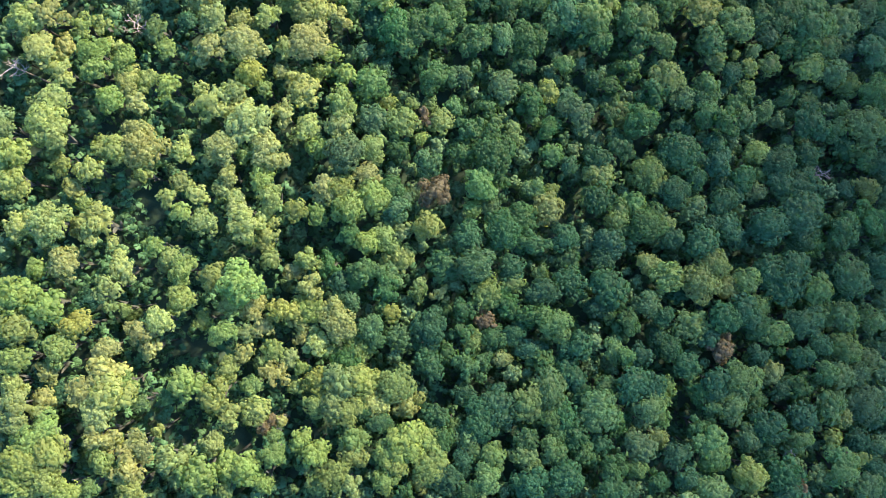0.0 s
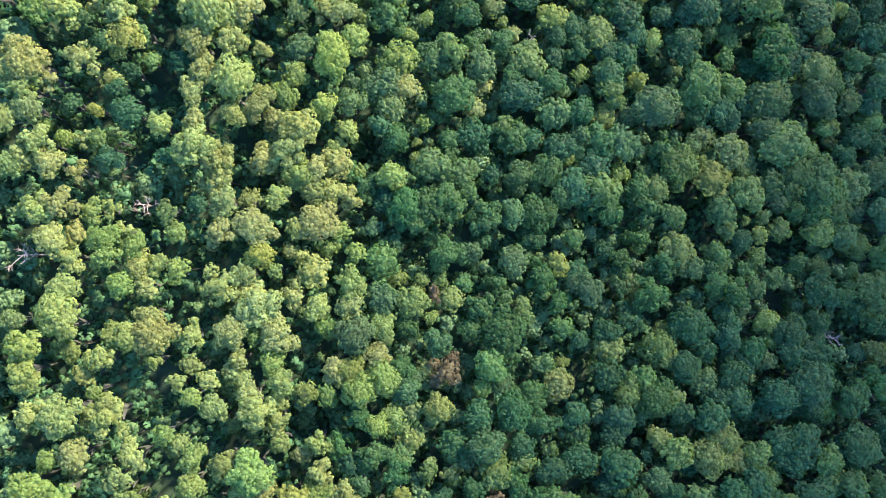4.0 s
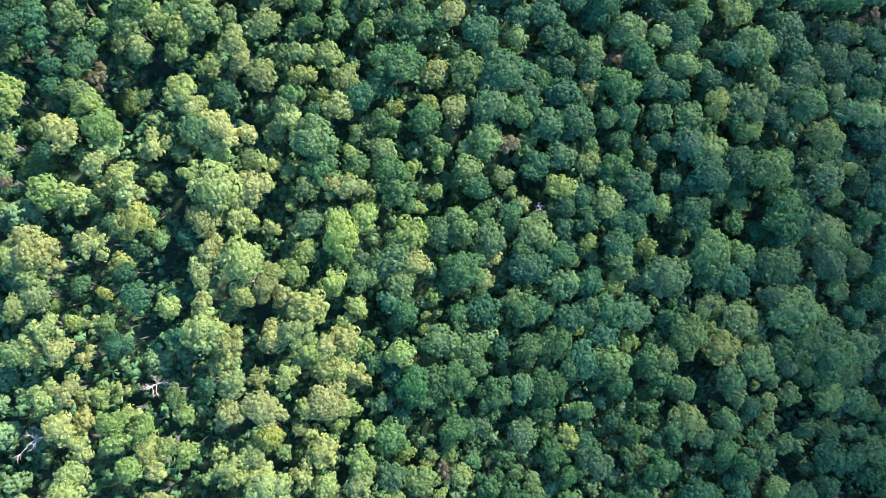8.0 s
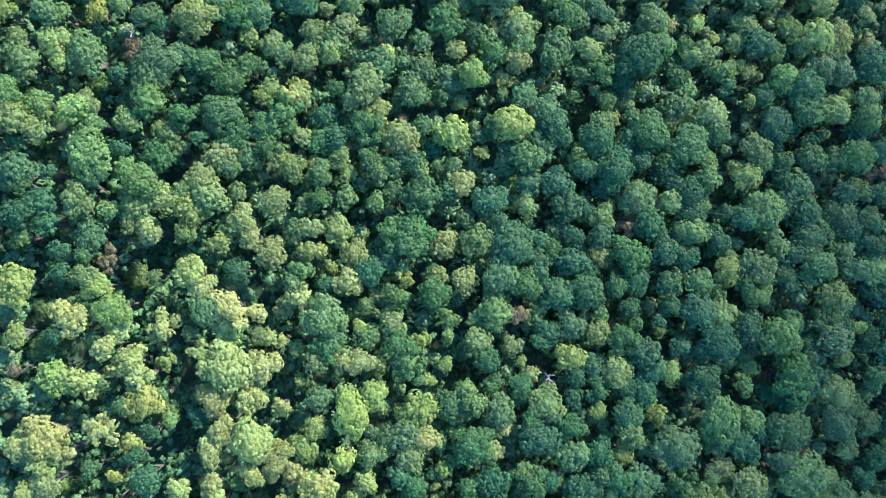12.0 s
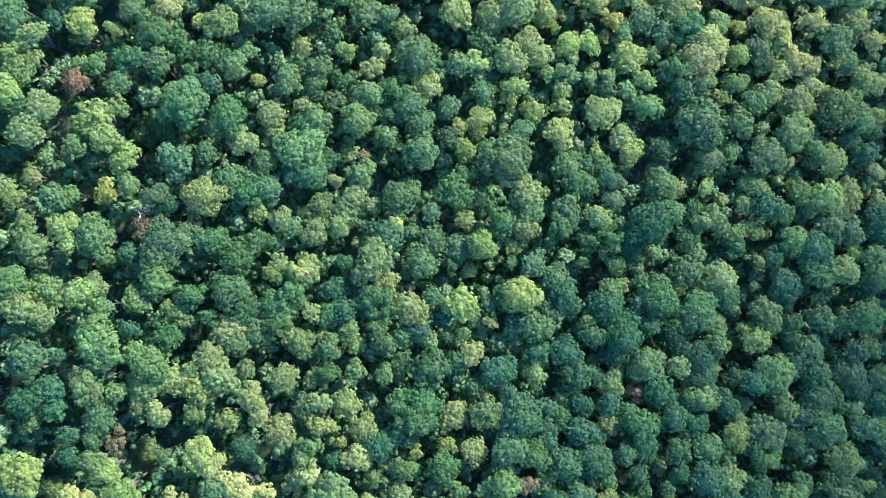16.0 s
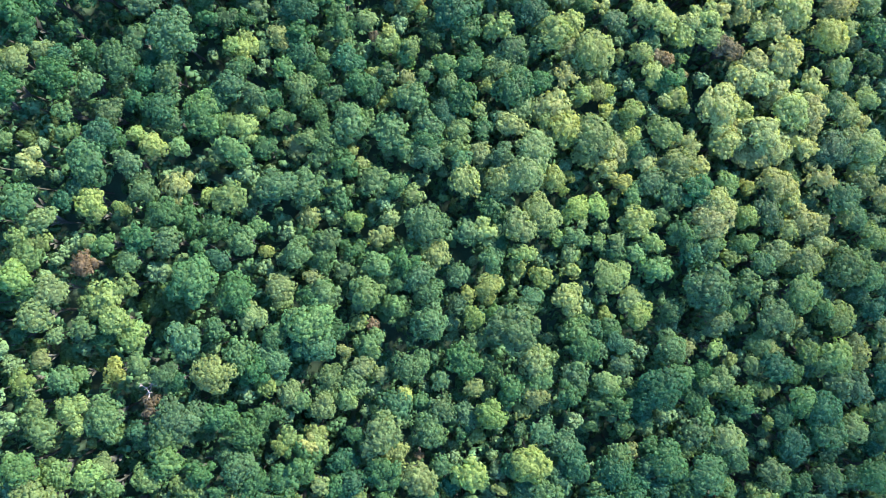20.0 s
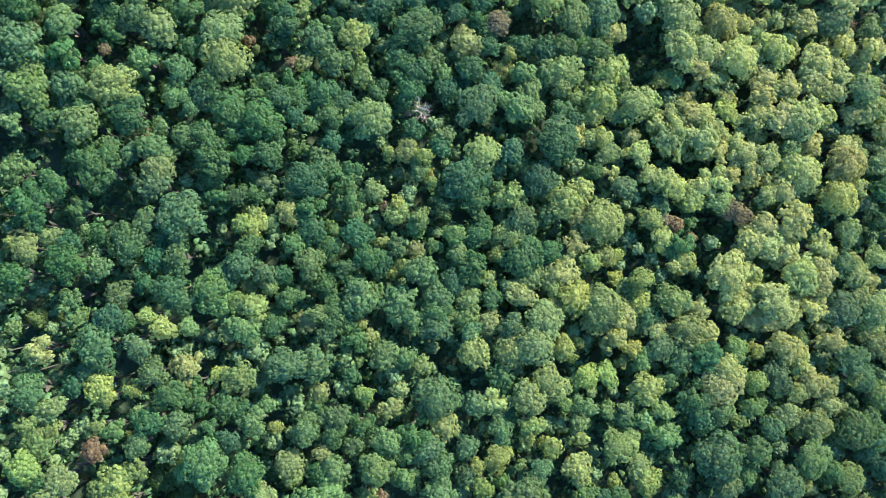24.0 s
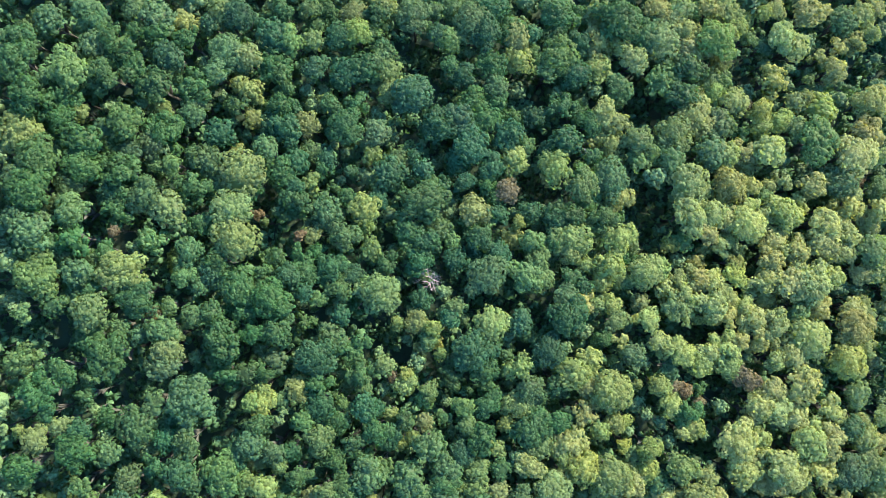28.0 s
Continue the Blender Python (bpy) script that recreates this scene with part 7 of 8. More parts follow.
plant("oak", -86.1, 268.6, 2.1)
plant("maple", -86.1, 270.0, 1.5)
plant("oak", -88.9, 268.9, 2.1)
plant("hickory", -83.1, 270.1, 1.7)
plant("poplar", -84.6, 256.0, 2.3)
plant("poplar", -89.5, 249.8, 2.3)
plant("poplar", -92.3, 249.7, 2.1)
plant("poplar", -86.1, 252.3, 1.9)
plant("poplar", -86.7, 244.7, 2.1)
plant("poplar", -78.6, 267.1, 2.0)
plant("poplar", -69.2, 264.2, 2.6)
plant("poplar", -62.9, 270.4, 2.2)
plant("poplar", -61.6, 272.4, 1.8)
plant("poplar", -74.4, 262.8, 2.2)
plant("oak", -77.3, 263.2, 2.2)
plant("oak", -78.2, 259.8, 2.2)
plant("maple", -69.6, 260.0, 1.5)
plant("oak", -62.7, 262.4, 2.2)
plant("poplar", -70.5, 254.6, 2.4)
plant("poplar", -68.6, 252.5, 2.2)
plant("dark_shaded_beech", -77.3, 254.8, 2.6)
plant("oak", -49.4, 260.3, 2.0)
plant("poplar", -57.5, 256.0, 1.6)
plant("oak", -54.2, 255.5, 2.0)
plant("oak", -51.1, 255.7, 1.6)
plant("maple", -59.2, 253.2, 1.1)
plant("maple", -48.7, 241.5, 1.4)
plant("oak", -56.8, 241.1, 2.7)
plant("dark_shaded_beech", -58.4, 238.9, 2.4)
plant("poplar", -50.1, 236.9, 2.0)
plant("oak", -49.1, 239.1, 2.0)
plant("poplar", -62.7, 243.3, 2.4)
plant("poplar", -60.8, 236.2, 1.6)
plant("young_tree", -67.4, 241.0, 2.0)
plant("oak", -77.8, 242.9, 1.9)
plant("poplar", -80.6, 241.7, 1.9)
plant("poplar", -81.7, 239.4, 2.6)
plant("poplar", -84.8, 242.6, 2.1)
plant("poplar", -83.1, 236.2, 2.3)
plant("oak", -54.0, 272.2, 2.0)
plant("maple", -48.7, 272.7, 1.6)
plant("oak", -55.8, 272.9, 1.6)
plant("dark_shaded_beech", -44.5, 267.8, 2.7)
plant("dark_shaded_beech", -47.9, 269.0, 2.3)
plant("oak", -45.5, 258.6, 2.5)
plant("dark_shaded_beech", -43.4, 261.0, 2.3)
plant("dark_shaded_beech", -44.3, 254.0, 2.5)
plant("oak", -44.9, 250.1, 2.0)
plant("dark_shaded_beech", -42.8, 256.5, 2.1)
plant("maple", -49.0, 249.0, 0.9)
plant("oak", -45.8, 272.7, 2.1)
plant("dark_shaded_beech", -43.7, 272.3, 1.8)
plant("dark_shaded_beech", -44.1, 238.1, 2.3)
plant("oak", -46.5, 242.1, 1.8)
plant("oak", -42.1, 242.7, 1.8)
plant("oak", -42.8, 251.9, 1.6)
plant("withering_tree", -42.1, 246.3, 1.1)
gap(-73.5, 261.3, 1.0)
gap(-51.0, 254.3, 2.0)
gap(-99.2, 242.2, 1.6)
gap(-64.7, 243.9, 1.5)
gap(-83.5, 236.9, 0.9)
gap(-58.4, 271.6, 1.2)
gap(-68.3, 254.2, 1.0)
plant("oak", -35.8, 272.7, 2.1)
plant("oak", -31.2, 273.5, 2.1)
plant("dark_shaded_beech", -36.8, 262.6, 1.8)
plant("oak", -37.9, 260.2, 1.8)
plant("poplar", -22.5, 262.6, 1.6)
plant("oak", -23.0, 256.5, 2.1)
plant("dark_shaded_beech", -19.0, 263.2, 1.9)
plant("oak", -41.6, 253.0, 2.3)
plant("oak", -32.2, 253.9, 1.8)
plant("dark_shaded_beech", -26.5, 253.5, 2.1)
plant("oak", -26.5, 256.5, 1.9)
plant("oak", -15.5, 256.7, 2.1)
plant("dark_shaded_beech", -10.2, 270.5, 2.6)
plant("dark_shaded_beech", -10.2, 262.1, 2.3)
plant("oak", -6.7, 274.3, 2.4)
plant("oak", -1.9, 274.4, 2.6)
plant("oak", -4.3, 270.8, 2.4)
plant("oak", 2.3, 271.1, 1.9)
plant("oak", 4.1, 265.1, 1.9)
plant("dark_shaded_beech", -3.2, 261.1, 2.4)
plant("dark_shaded_beech", -13.2, 256.8, 1.9)
plant("dark_shaded_beech", -9.1, 257.4, 2.1)
plant("oak", -4.3, 257.0, 2.1)
plant("dark_shaded_beech", -3.1, 255.2, 1.9)
plant("oak", -1.9, 254.1, 1.7)
plant("oak", -7.3, 248.6, 2.1)
plant("dark_shaded_beech", -2.0, 251.1, 1.9)
plant("maple", -11.4, 245.0, 1.6)
plant("dark_shaded_beech", -6.1, 243.3, 1.9)
plant("dark_shaded_beech", -17.2, 244.8, 2.5)
plant("maple", -20.7, 244.8, 1.9)
plant("maple", -27.6, 243.6, 1.8)
plant("maple", -28.7, 236.6, 1.6)
plant("dark_shaded_beech", -18.3, 241.3, 2.5)
plant("dark_shaded_beech", -10.3, 241.4, 2.1)
plant("oak", -20.1, 247.7, 2.1)
plant("birch", 2.8, 248.9, 1.4)
plant("maple", 6.8, 241.0, 2.4)
plant("maple", 7.4, 237.5, 2.1)
plant("poplar", 8.7, 242.9, 1.9)
plant("dark_shaded_beech", -2.0, 242.7, 2.3)
plant("oak", 9.9, 244.7, 2.1)
plant("hickory", 16.6, 240.0, 1.7)
plant("oak", 11.9, 273.5, 2.9)
plant("oak", 15.0, 272.5, 2.4)
plant("oak", 17.9, 270.1, 2.6)
plant("pale_sunlit_ash", 18.1, 266.6, 1.9)
plant("dark_shaded_beech", 8.9, 263.9, 2.1)
plant("maple", 15.8, 256.5, 3.1)
plant("maple", 17.1, 254.3, 2.6)
plant("maple", 15.5, 259.8, 2.1)
plant("oak", 18.1, 263.0, 1.7)
plant("dark_shaded_beech", 5.1, 251.2, 2.1)
plant("dark_shaded_beech", 10.5, 250.0, 2.4)
plant("oak", -35.3, 239.9, 2.3)
plant("oak", -34.2, 235.9, 2.3)
plant("oak", -37.5, 238.1, 2.5)
plant("oak", -40.8, 238.7, 2.5)
plant("oak", -38.8, 242.8, 1.8)
plant("dark_shaded_beech", -40.9, 235.3, 1.8)
plant("oak", 13.5, 237.6, 1.9)
plant("dark_shaded_beech", 15.9, 235.8, 1.9)
snag(-16.0, 237.8, 2.3)
snag(17.6, 263.8, 1.2)
gap(-22.9, 273.3, 1.8)
gap(-22.2, 270.0, 1.3)
gap(10.7, 255.1, 1.8)
gap(-11.4, 238.6, 2.3)
gap(-8.2, 239.9, 1.5)
gap(-13.9, 242.4, 1.0)
gap(-24.0, 247.3, 1.3)
gap(-30.2, 241.5, 1.0)
gap(-43.6, 243.2, 0.7)
gap(6.9, 264.2, 1.3)
gap(-3.0, 250.9, 1.0)
gap(8.3, 270.3, 0.8)
plant("pale_sunlit_ash", 21.0, 272.5, 2.9)
plant("pale_sunlit_ash", 23.4, 270.1, 2.9)
plant("pale_sunlit_ash", 23.8, 254.4, 2.6)
plant("oak", 20.0, 249.4, 3.1)
plant("maple", 31.4, 264.3, 2.4)
plant("maple", 28.4, 261.9, 1.9)
plant("pale_sunlit_ash", 41.1, 271.6, 3.4)
plant("hickory", 41.6, 275.7, 2.4)
plant("hickory", 42.7, 256.1, 1.7)
plant("pale_sunlit_ash", 48.2, 264.1, 2.4)
plant("pale_sunlit_ash", 52.7, 261.8, 2.2)
plant("oak", 52.3, 268.7, 2.0)
plant("birch", 56.1, 269.9, 2.2)
plant("maple", 63.8, 269.5, 2.2)
plant("birch", 66.2, 276.7, 1.7)
plant("pale_sunlit_ash", 75.5, 263.7, 3.9)
plant("hickory", 83.0, 263.7, 2.7)
plant("pale_sunlit_ash", 74.4, 265.3, 2.7)
plant("oak", 84.1, 272.0, 2.5)
plant("pale_sunlit_ash", 53.2, 256.8, 2.2)
plant("pale_sunlit_ash", 43.8, 250.4, 3.1)
plant("pale_sunlit_ash", 47.2, 249.9, 2.4)
plant("pale_sunlit_ash", 51.8, 252.5, 2.2)
plant("pale_sunlit_ash", 55.9, 251.2, 2.9)
plant("pale_sunlit_ash", 64.5, 253.9, 2.4)
plant("pale_sunlit_ash", 76.1, 255.4, 2.7)
plant("pale_sunlit_ash", 81.2, 251.7, 3.0)
plant("pale_sunlit_ash", 79.9, 249.2, 2.7)
plant("pale_sunlit_ash", 72.0, 249.1, 2.7)
plant("pale_sunlit_ash", 74.4, 246.0, 2.9)
plant("withering_tree", 77.2, 258.9, 1.2)
plant("maple", 83.2, 256.9, 2.2)
plant("pale_sunlit_ash", 84.6, 253.2, 2.0)
plant("hickory", 26.8, 244.3, 2.1)
plant("maple", 38.0, 245.0, 1.9)
plant("pale_sunlit_ash", 45.9, 244.4, 2.4)
plant("pale_sunlit_ash", 48.1, 245.8, 1.7)
plant("pale_sunlit_ash", 57.8, 245.2, 2.7)
plant("pale_sunlit_ash", 60.3, 243.4, 2.7)
plant("pale_sunlit_ash", 62.8, 242.8, 2.7)
plant("pale_sunlit_ash", 62.5, 240.4, 2.0)
plant("pale_sunlit_ash", 67.9, 244.7, 2.9)
plant("pale_sunlit_ash", 70.6, 243.5, 2.7)
plant("pale_sunlit_ash", 73.4, 243.0, 2.5)
plant("birch", 49.2, 240.3, 1.9)
plant("pale_sunlit_ash", 56.3, 237.2, 2.7)
plant("birch", 20.0, 237.0, 2.1)
plant("hickory", 25.5, 238.2, 2.1)
plant("birch", 32.3, 239.5, 2.2)
plant("oak", 25.6, 241.3, 1.9)
plant("pale_sunlit_ash", 36.5, 237.1, 2.2)
plant("pale_sunlit_ash", 41.4, 237.1, 2.4)
plant("pale_sunlit_ash", 44.0, 236.6, 2.2)
plant("pale_sunlit_ash", 39.9, 238.4, 1.4)
plant("hickory", 79.8, 243.0, 2.7)
plant("birch", 81.5, 245.0, 2.2)
plant("hickory", 82.6, 239.4, 2.5)
plant("pale_sunlit_ash", 78.7, 238.1, 2.2)
plant("hickory", 84.4, 243.8, 2.0)
plant("maple", 55.9, 255.2, 1.7)
plant("hickory", 57.4, 257.1, 1.5)
gap(32.6, 250.1, 2.1)
gap(48.4, 262.4, 1.6)
gap(69.9, 254.8, 1.1)
gap(77.4, 242.0, 1.9)
gap(84.7, 238.8, 1.6)
gap(91.1, 264.2, 1.1)
gap(82.3, 263.9, 0.8)
plant("young_tree", -93.4, 289.2, 2.4)
plant("young_tree", -95.6, 288.2, 1.5)
plant("poplar", -82.2, 290.3, 2.4)
plant("poplar", -80.4, 283.1, 2.4)
plant("poplar", -73.8, 290.6, 2.2)
plant("oak", -69.6, 286.2, 2.2)
plant("maple", -58.1, 291.6, 2.5)
plant("dark_shaded_beech", -46.1, 292.4, 2.3)
plant("poplar", -81.4, 280.9, 2.0)
plant("poplar", -89.7, 275.9, 1.9)
plant("poplar", -58.8, 278.7, 2.5)
plant("oak", -45.7, 278.1, 2.5)
gap(-81.1, 294.2, 1.7)
gap(-93.2, 292.4, 1.7)
gap(-77.5, 288.1, 1.0)
gap(-95.9, 286.6, 0.7)
plant("poplar", -41.0, 293.2, 2.6)
plant("oak", -37.0, 293.4, 2.6)
plant("hickory", -31.8, 292.5, 2.4)
plant("maple", -28.4, 288.6, 1.9)
plant("dark_shaded_beech", -34.7, 287.6, 2.3)
plant("maple", -35.0, 286.1, 1.2)
plant("oak", -26.6, 292.6, 2.8)
plant("hickory", -25.5, 294.6, 2.4)
plant("poplar", -15.4, 294.0, 1.9)
plant("poplar", -11.2, 294.6, 2.4)
plant("dark_shaded_beech", -2.9, 293.9, 3.3)
plant("oak", 1.3, 289.2, 2.9)
plant("hickory", 2.6, 288.2, 2.4)
plant("dark_shaded_beech", 5.7, 289.0, 1.9)
plant("maple", 6.3, 285.4, 1.7)
plant("oak", 11.1, 289.5, 2.7)
plant("maple", 8.7, 281.1, 1.9)
plant("poplar", -26.5, 282.4, 2.6)
plant("oak", -25.4, 283.7, 2.1)
plant("oak", -11.2, 281.7, 2.1)
plant("oak", -2.9, 282.4, 2.6)
plant("dark_shaded_beech", 16.6, 287.9, 2.4)
plant("oak", 16.1, 294.8, 2.4)
plant("dark_shaded_beech", -14.2, 289.0, 2.1)
plant("oak", -39.4, 290.5, 1.9)
gap(-18.2, 285.8, 2.9)
gap(-15.0, 286.6, 1.8)
gap(-3.8, 297.7, 1.3)
gap(8.0, 281.1, 1.8)
gap(-6.5, 282.8, 1.3)
plant("pale_sunlit_ash", 20.3, 294.6, 3.1)
plant("pale_sunlit_ash", 20.2, 288.4, 2.9)
plant("pale_sunlit_ash", 25.2, 286.8, 2.7)
plant("hickory", 33.6, 288.6, 3.4)
plant("hickory", 35.1, 292.4, 3.2)
plant("pale_sunlit_ash", 32.8, 295.1, 2.7)
plant("hickory", 37.8, 294.6, 2.7)
plant("pale_sunlit_ash", 39.0, 290.8, 2.7)
plant("pale_sunlit_ash", 40.5, 286.9, 3.2)
plant("oak", 41.1, 295.4, 2.5)
plant("pale_sunlit_ash", 45.3, 295.3, 2.9)
plant("pale_sunlit_ash", 49.2, 295.5, 2.7)
plant("birch", 51.2, 291.9, 2.2)
plant("birch", 49.3, 290.6, 2.2)
plant("hickory", 47.8, 284.9, 2.2)
plant("pale_sunlit_ash", 20.2, 282.4, 2.4)
plant("hickory", 27.6, 283.8, 2.4)
plant("maple", 35.8, 282.8, 2.2)
plant("birch", 57.4, 295.4, 1.7)
plant("pale_sunlit_ash", 60.4, 296.6, 2.2)
plant("pale_sunlit_ash", 67.2, 295.3, 2.7)
plant("pale_sunlit_ash", 71.4, 296.3, 2.3)
plant("pale_sunlit_ash", 78.4, 289.4, 2.3)
plant("pale_sunlit_ash", 79.9, 295.8, 2.5)
plant("pale_sunlit_ash", 83.4, 296.7, 2.3)
plant("hickory", 82.0, 291.6, 2.0)
plant("pale_sunlit_ash", 73.2, 282.8, 2.7)
plant("maple", 45.0, 280.4, 2.4)
plant("maple", 48.4, 279.9, 2.0)
plant("maple", 68.2, 281.2, 1.2)
plant("dark_shaded_beech", 57.6, 288.3, 2.0)
plant("maple", 54.0, 290.2, 1.7)
gap(63.0, 296.6, 1.9)
gap(83.8, 298.0, 1.9)
gap(82.2, 295.1, 1.4)
gap(90.8, 289.1, 3.3)
gap(93.1, 292.0, 1.7)
gap(77.9, 295.7, 0.5)
gap(64.4, 296.0, 1.1)
plant("poplar", -88.8, 287.3, 2.6)
plant("oak", -93.2, 283.7, 3.0)
plant("oak", -92.8, 278.8, 3.2)
plant("oak", -76.5, 283.7, 3.7)
plant("poplar", -80.6, 287.9, 2.5)
plant("poplar", -69.8, 289.3, 3.0)
plant("pale_sunlit_ash", -64.9, 289.1, 2.4)
plant("oak", -64.5, 285.3, 2.2)
plant("dark_shaded_beech", -60.4, 289.4, 1.9)
plant("dark_shaded_beech", -54.6, 291.0, 3.2)
plant("maple", -84.0, 277.6, 3.2)
plant("oak", -77.7, 276.9, 3.7)
plant("oak", -90.7, 272.2, 3.4)
plant("oak", -85.2, 273.1, 3.0)
plant("oak", -73.4, 279.4, 2.5)
plant("oak", -69.8, 275.9, 2.9)
plant("oak", -62.6, 276.2, 3.5)
plant("dark_shaded_beech", -66.9, 281.5, 2.8)
plant("hickory", -53.2, 282.5, 2.7)
plant("birch", -52.5, 275.9, 2.6)
plant("poplar", -56.5, 283.2, 3.2)
plant("oak", -47.8, 280.7, 2.8)
plant("hickory", -68.1, 271.2, 2.1)
plant("maple", -74.5, 268.2, 2.9)
plant("oak", -67.4, 267.3, 3.5)
plant("oak", -81.1, 264.1, 3.0)
plant("oak", -88.4, 260.6, 3.4)
plant("oak", -81.8, 259.5, 3.0)
plant("hickory", -92.2, 265.2, 3.3)
plant("oak", -89.5, 254.7, 3.3)
plant("oak", -74.1, 257.5, 3.6)
plant("hickory", -72.0, 252.1, 2.5)
plant("maple", -82.5, 250.6, 2.8)
plant("oak", -75.9, 251.4, 2.7)
plant("poplar", -59.0, 260.9, 2.9)
plant("hickory", -52.7, 258.8, 3.8)
plant("birch", -54.7, 263.3, 1.4)
plant("maple", -65.7, 260.2, 1.7)
plant("oak", -62.0, 255.8, 2.9)
plant("hickory", -54.6, 251.3, 3.1)
plant("oak", -60.8, 248.7, 2.5)
plant("withering_tree", -50.4, 250.4, 1.1)
plant("withering_tree", -76.7, 247.1, 1.0)
plant("maple", -69.3, 245.3, 2.3)
plant("hickory", -53.5, 245.4, 3.5)
plant("hickory", -66.0, 251.1, 2.9)
plant("poplar", -89.2, 246.6, 3.0)
plant("oak", -82.3, 245.6, 3.0)
plant("poplar", -48.5, 263.4, 2.2)
plant("dark_shaded_beech", -57.6, 266.9, 2.4)
plant("hickory", -51.9, 270.2, 1.8)
plant("dark_shaded_beech", -47.9, 287.2, 2.6)
plant("maple", -44.0, 286.2, 2.4)
plant("maple", -40.1, 286.4, 2.0)
plant("birch", -31.1, 288.0, 2.3)
# here too the dark kind partly paints shade over paler trees
plant("dark_shaded_beech", -38.4, 281.7, 1.8)
plant("dark_shaded_beech", -39.4, 279.9, 2.2)
plant("dark_shaded_beech", -33.2, 279.5, 2.9)
plant("dark_shaded_beech", -26.5, 286.4, 1.6)
plant("dark_shaded_beech", -29.8, 280.8, 2.9)
plant("hickory", -24.1, 280.4, 2.3)
plant("hickory", -24.1, 276.3, 2.1)
plant("dark_shaded_beech", -19.1, 275.2, 3.7)
plant("dark_shaded_beech", -14.2, 269.4, 3.7)
plant("dark_shaded_beech", -8.9, 279.7, 2.3)
plant("maple", -11.8, 287.5, 2.3)
plant("dark_shaded_beech", -4.1, 288.9, 3.2)
plant("maple", 3.1, 292.2, 1.7)
plant("birch", 3.0, 283.6, 2.6)
plant("maple", 11.5, 284.4, 3.6)
plant("oak", 11.7, 293.7, 3.2)
plant("poplar", -1.8, 277.4, 2.5)
plant("birch", -9.5, 274.8, 1.5)
plant("maple", -37.7, 273.7, 1.6)
plant("oak", -33.1, 268.4, 3.2)
plant("poplar", -26.9, 267.4, 2.2)
plant("hickory", -40.9, 269.3, 2.2)
plant("poplar", -40.3, 263.6, 2.2)
plant("birch", 1.7, 262.5, 2.3)
plant("dark_shaded_beech", 5.9, 271.5, 2.1)
plant("dark_shaded_beech", 0.5, 267.3, 2.9)
plant("dark_shaded_beech", -7.8, 264.8, 3.5)
plant("dark_shaded_beech", -24.0, 259.3, 2.6)
plant("hickory", -28.0, 263.3, 2.0)
plant("dark_shaded_beech", -32.4, 259.7, 1.4)
plant("dark_shaded_beech", -17.1, 259.9, 2.0)
plant("maple", -40.2, 256.7, 1.8)
plant("maple", -35.2, 256.2, 1.0)
plant("birch", -29.0, 251.7, 2.8)
plant("maple", -29.5, 247.7, 1.8)
plant("poplar", -36.8, 251.1, 3.0)
plant("poplar", -32.9, 246.0, 2.8)
plant("hickory", -39.5, 246.5, 1.6)
plant("hickory", -6.6, 251.3, 2.7)
plant("oak", -17.1, 252.9, 3.9)
plant("poplar", -14.2, 247.8, 2.5)
plant("dark_shaded_beech", -5.5, 246.0, 2.3)
plant("birch", 1.5, 246.0, 2.1)
plant("maple", 5.1, 244.9, 2.1)
plant("birch", 10.6, 260.2, 2.9)
plant("pale_sunlit_ash", 8.8, 258.4, 1.5)
plant("dark_shaded_beech", 12.5, 266.2, 2.7)
plant("oak", 13.5, 250.8, 2.9)
plant("hickory", 13.4, 245.5, 3.7)
plant("withering_tree", 0.4, 255.4, 2.1)
plant("dark_shaded_beech", 15.1, 280.8, 2.5)
plant("maple", -20.6, 265.1, 1.2)
plant("poplar", -7.1, 291.3, 3.2)
plant("poplar", -19.5, 292.1, 3.1)
plant("maple", 24.8, 278.5, 2.8)
plant("maple", 34.1, 279.3, 3.0)
plant("birch", 45.5, 288.2, 3.2)
plant("poplar", 39.7, 282.5, 3.0)
plant("oak", 30.0, 289.8, 3.2)
plant("oak", 23.9, 292.1, 3.9)
plant("birch", 54.0, 294.7, 1.7)
plant("pale_sunlit_ash", 60.8, 289.9, 2.8)
plant("pale_sunlit_ash", 64.0, 288.1, 2.8)
plant("pale_sunlit_ash", 58.5, 280.4, 3.0)
plant("pale_sunlit_ash", 74.4, 288.3, 2.0)
plant("pale_sunlit_ash", 70.3, 285.7, 1.7)
plant("poplar", 75.9, 294.1, 2.4)
plant("golden", 55.8, 273.6, 2.2)
plant("golden", 60.2, 271.2, 2.4)
plant("withering_tree", 53.3, 274.7, 1.5)
plant("hickory", 64.1, 275.6, 2.0)
plant("golden", 69.9, 274.4, 2.8)
plant("birch", 45.8, 277.7, 2.4)
plant("pale_sunlit_ash", 49.5, 275.3, 2.4)
plant("poplar", 38.3, 276.3, 2.8)
plant("maple", 35.6, 267.7, 3.6)
plant("maple", 28.2, 266.4, 2.5)
plant("hickory", 22.1, 266.4, 2.7)
plant("poplar", 45.6, 270.3, 3.0)
plant("poplar", 44.2, 264.2, 2.8)
plant("pale_sunlit_ash", 51.7, 264.3, 2.4)
plant("pale_sunlit_ash", 56.8, 265.0, 3.0)
plant("maple", 67.1, 266.3, 3.9)
plant("pale_sunlit_ash", 78.9, 268.4, 4.1)
plant("poplar", 22.0, 258.0, 3.6)
plant("hickory", 38.5, 257.5, 3.8)
plant("poplar", 35.5, 262.3, 2.5)
plant("pale_sunlit_ash", 48.4, 257.0, 3.6)
plant("pale_sunlit_ash", 60.4, 258.3, 2.1)
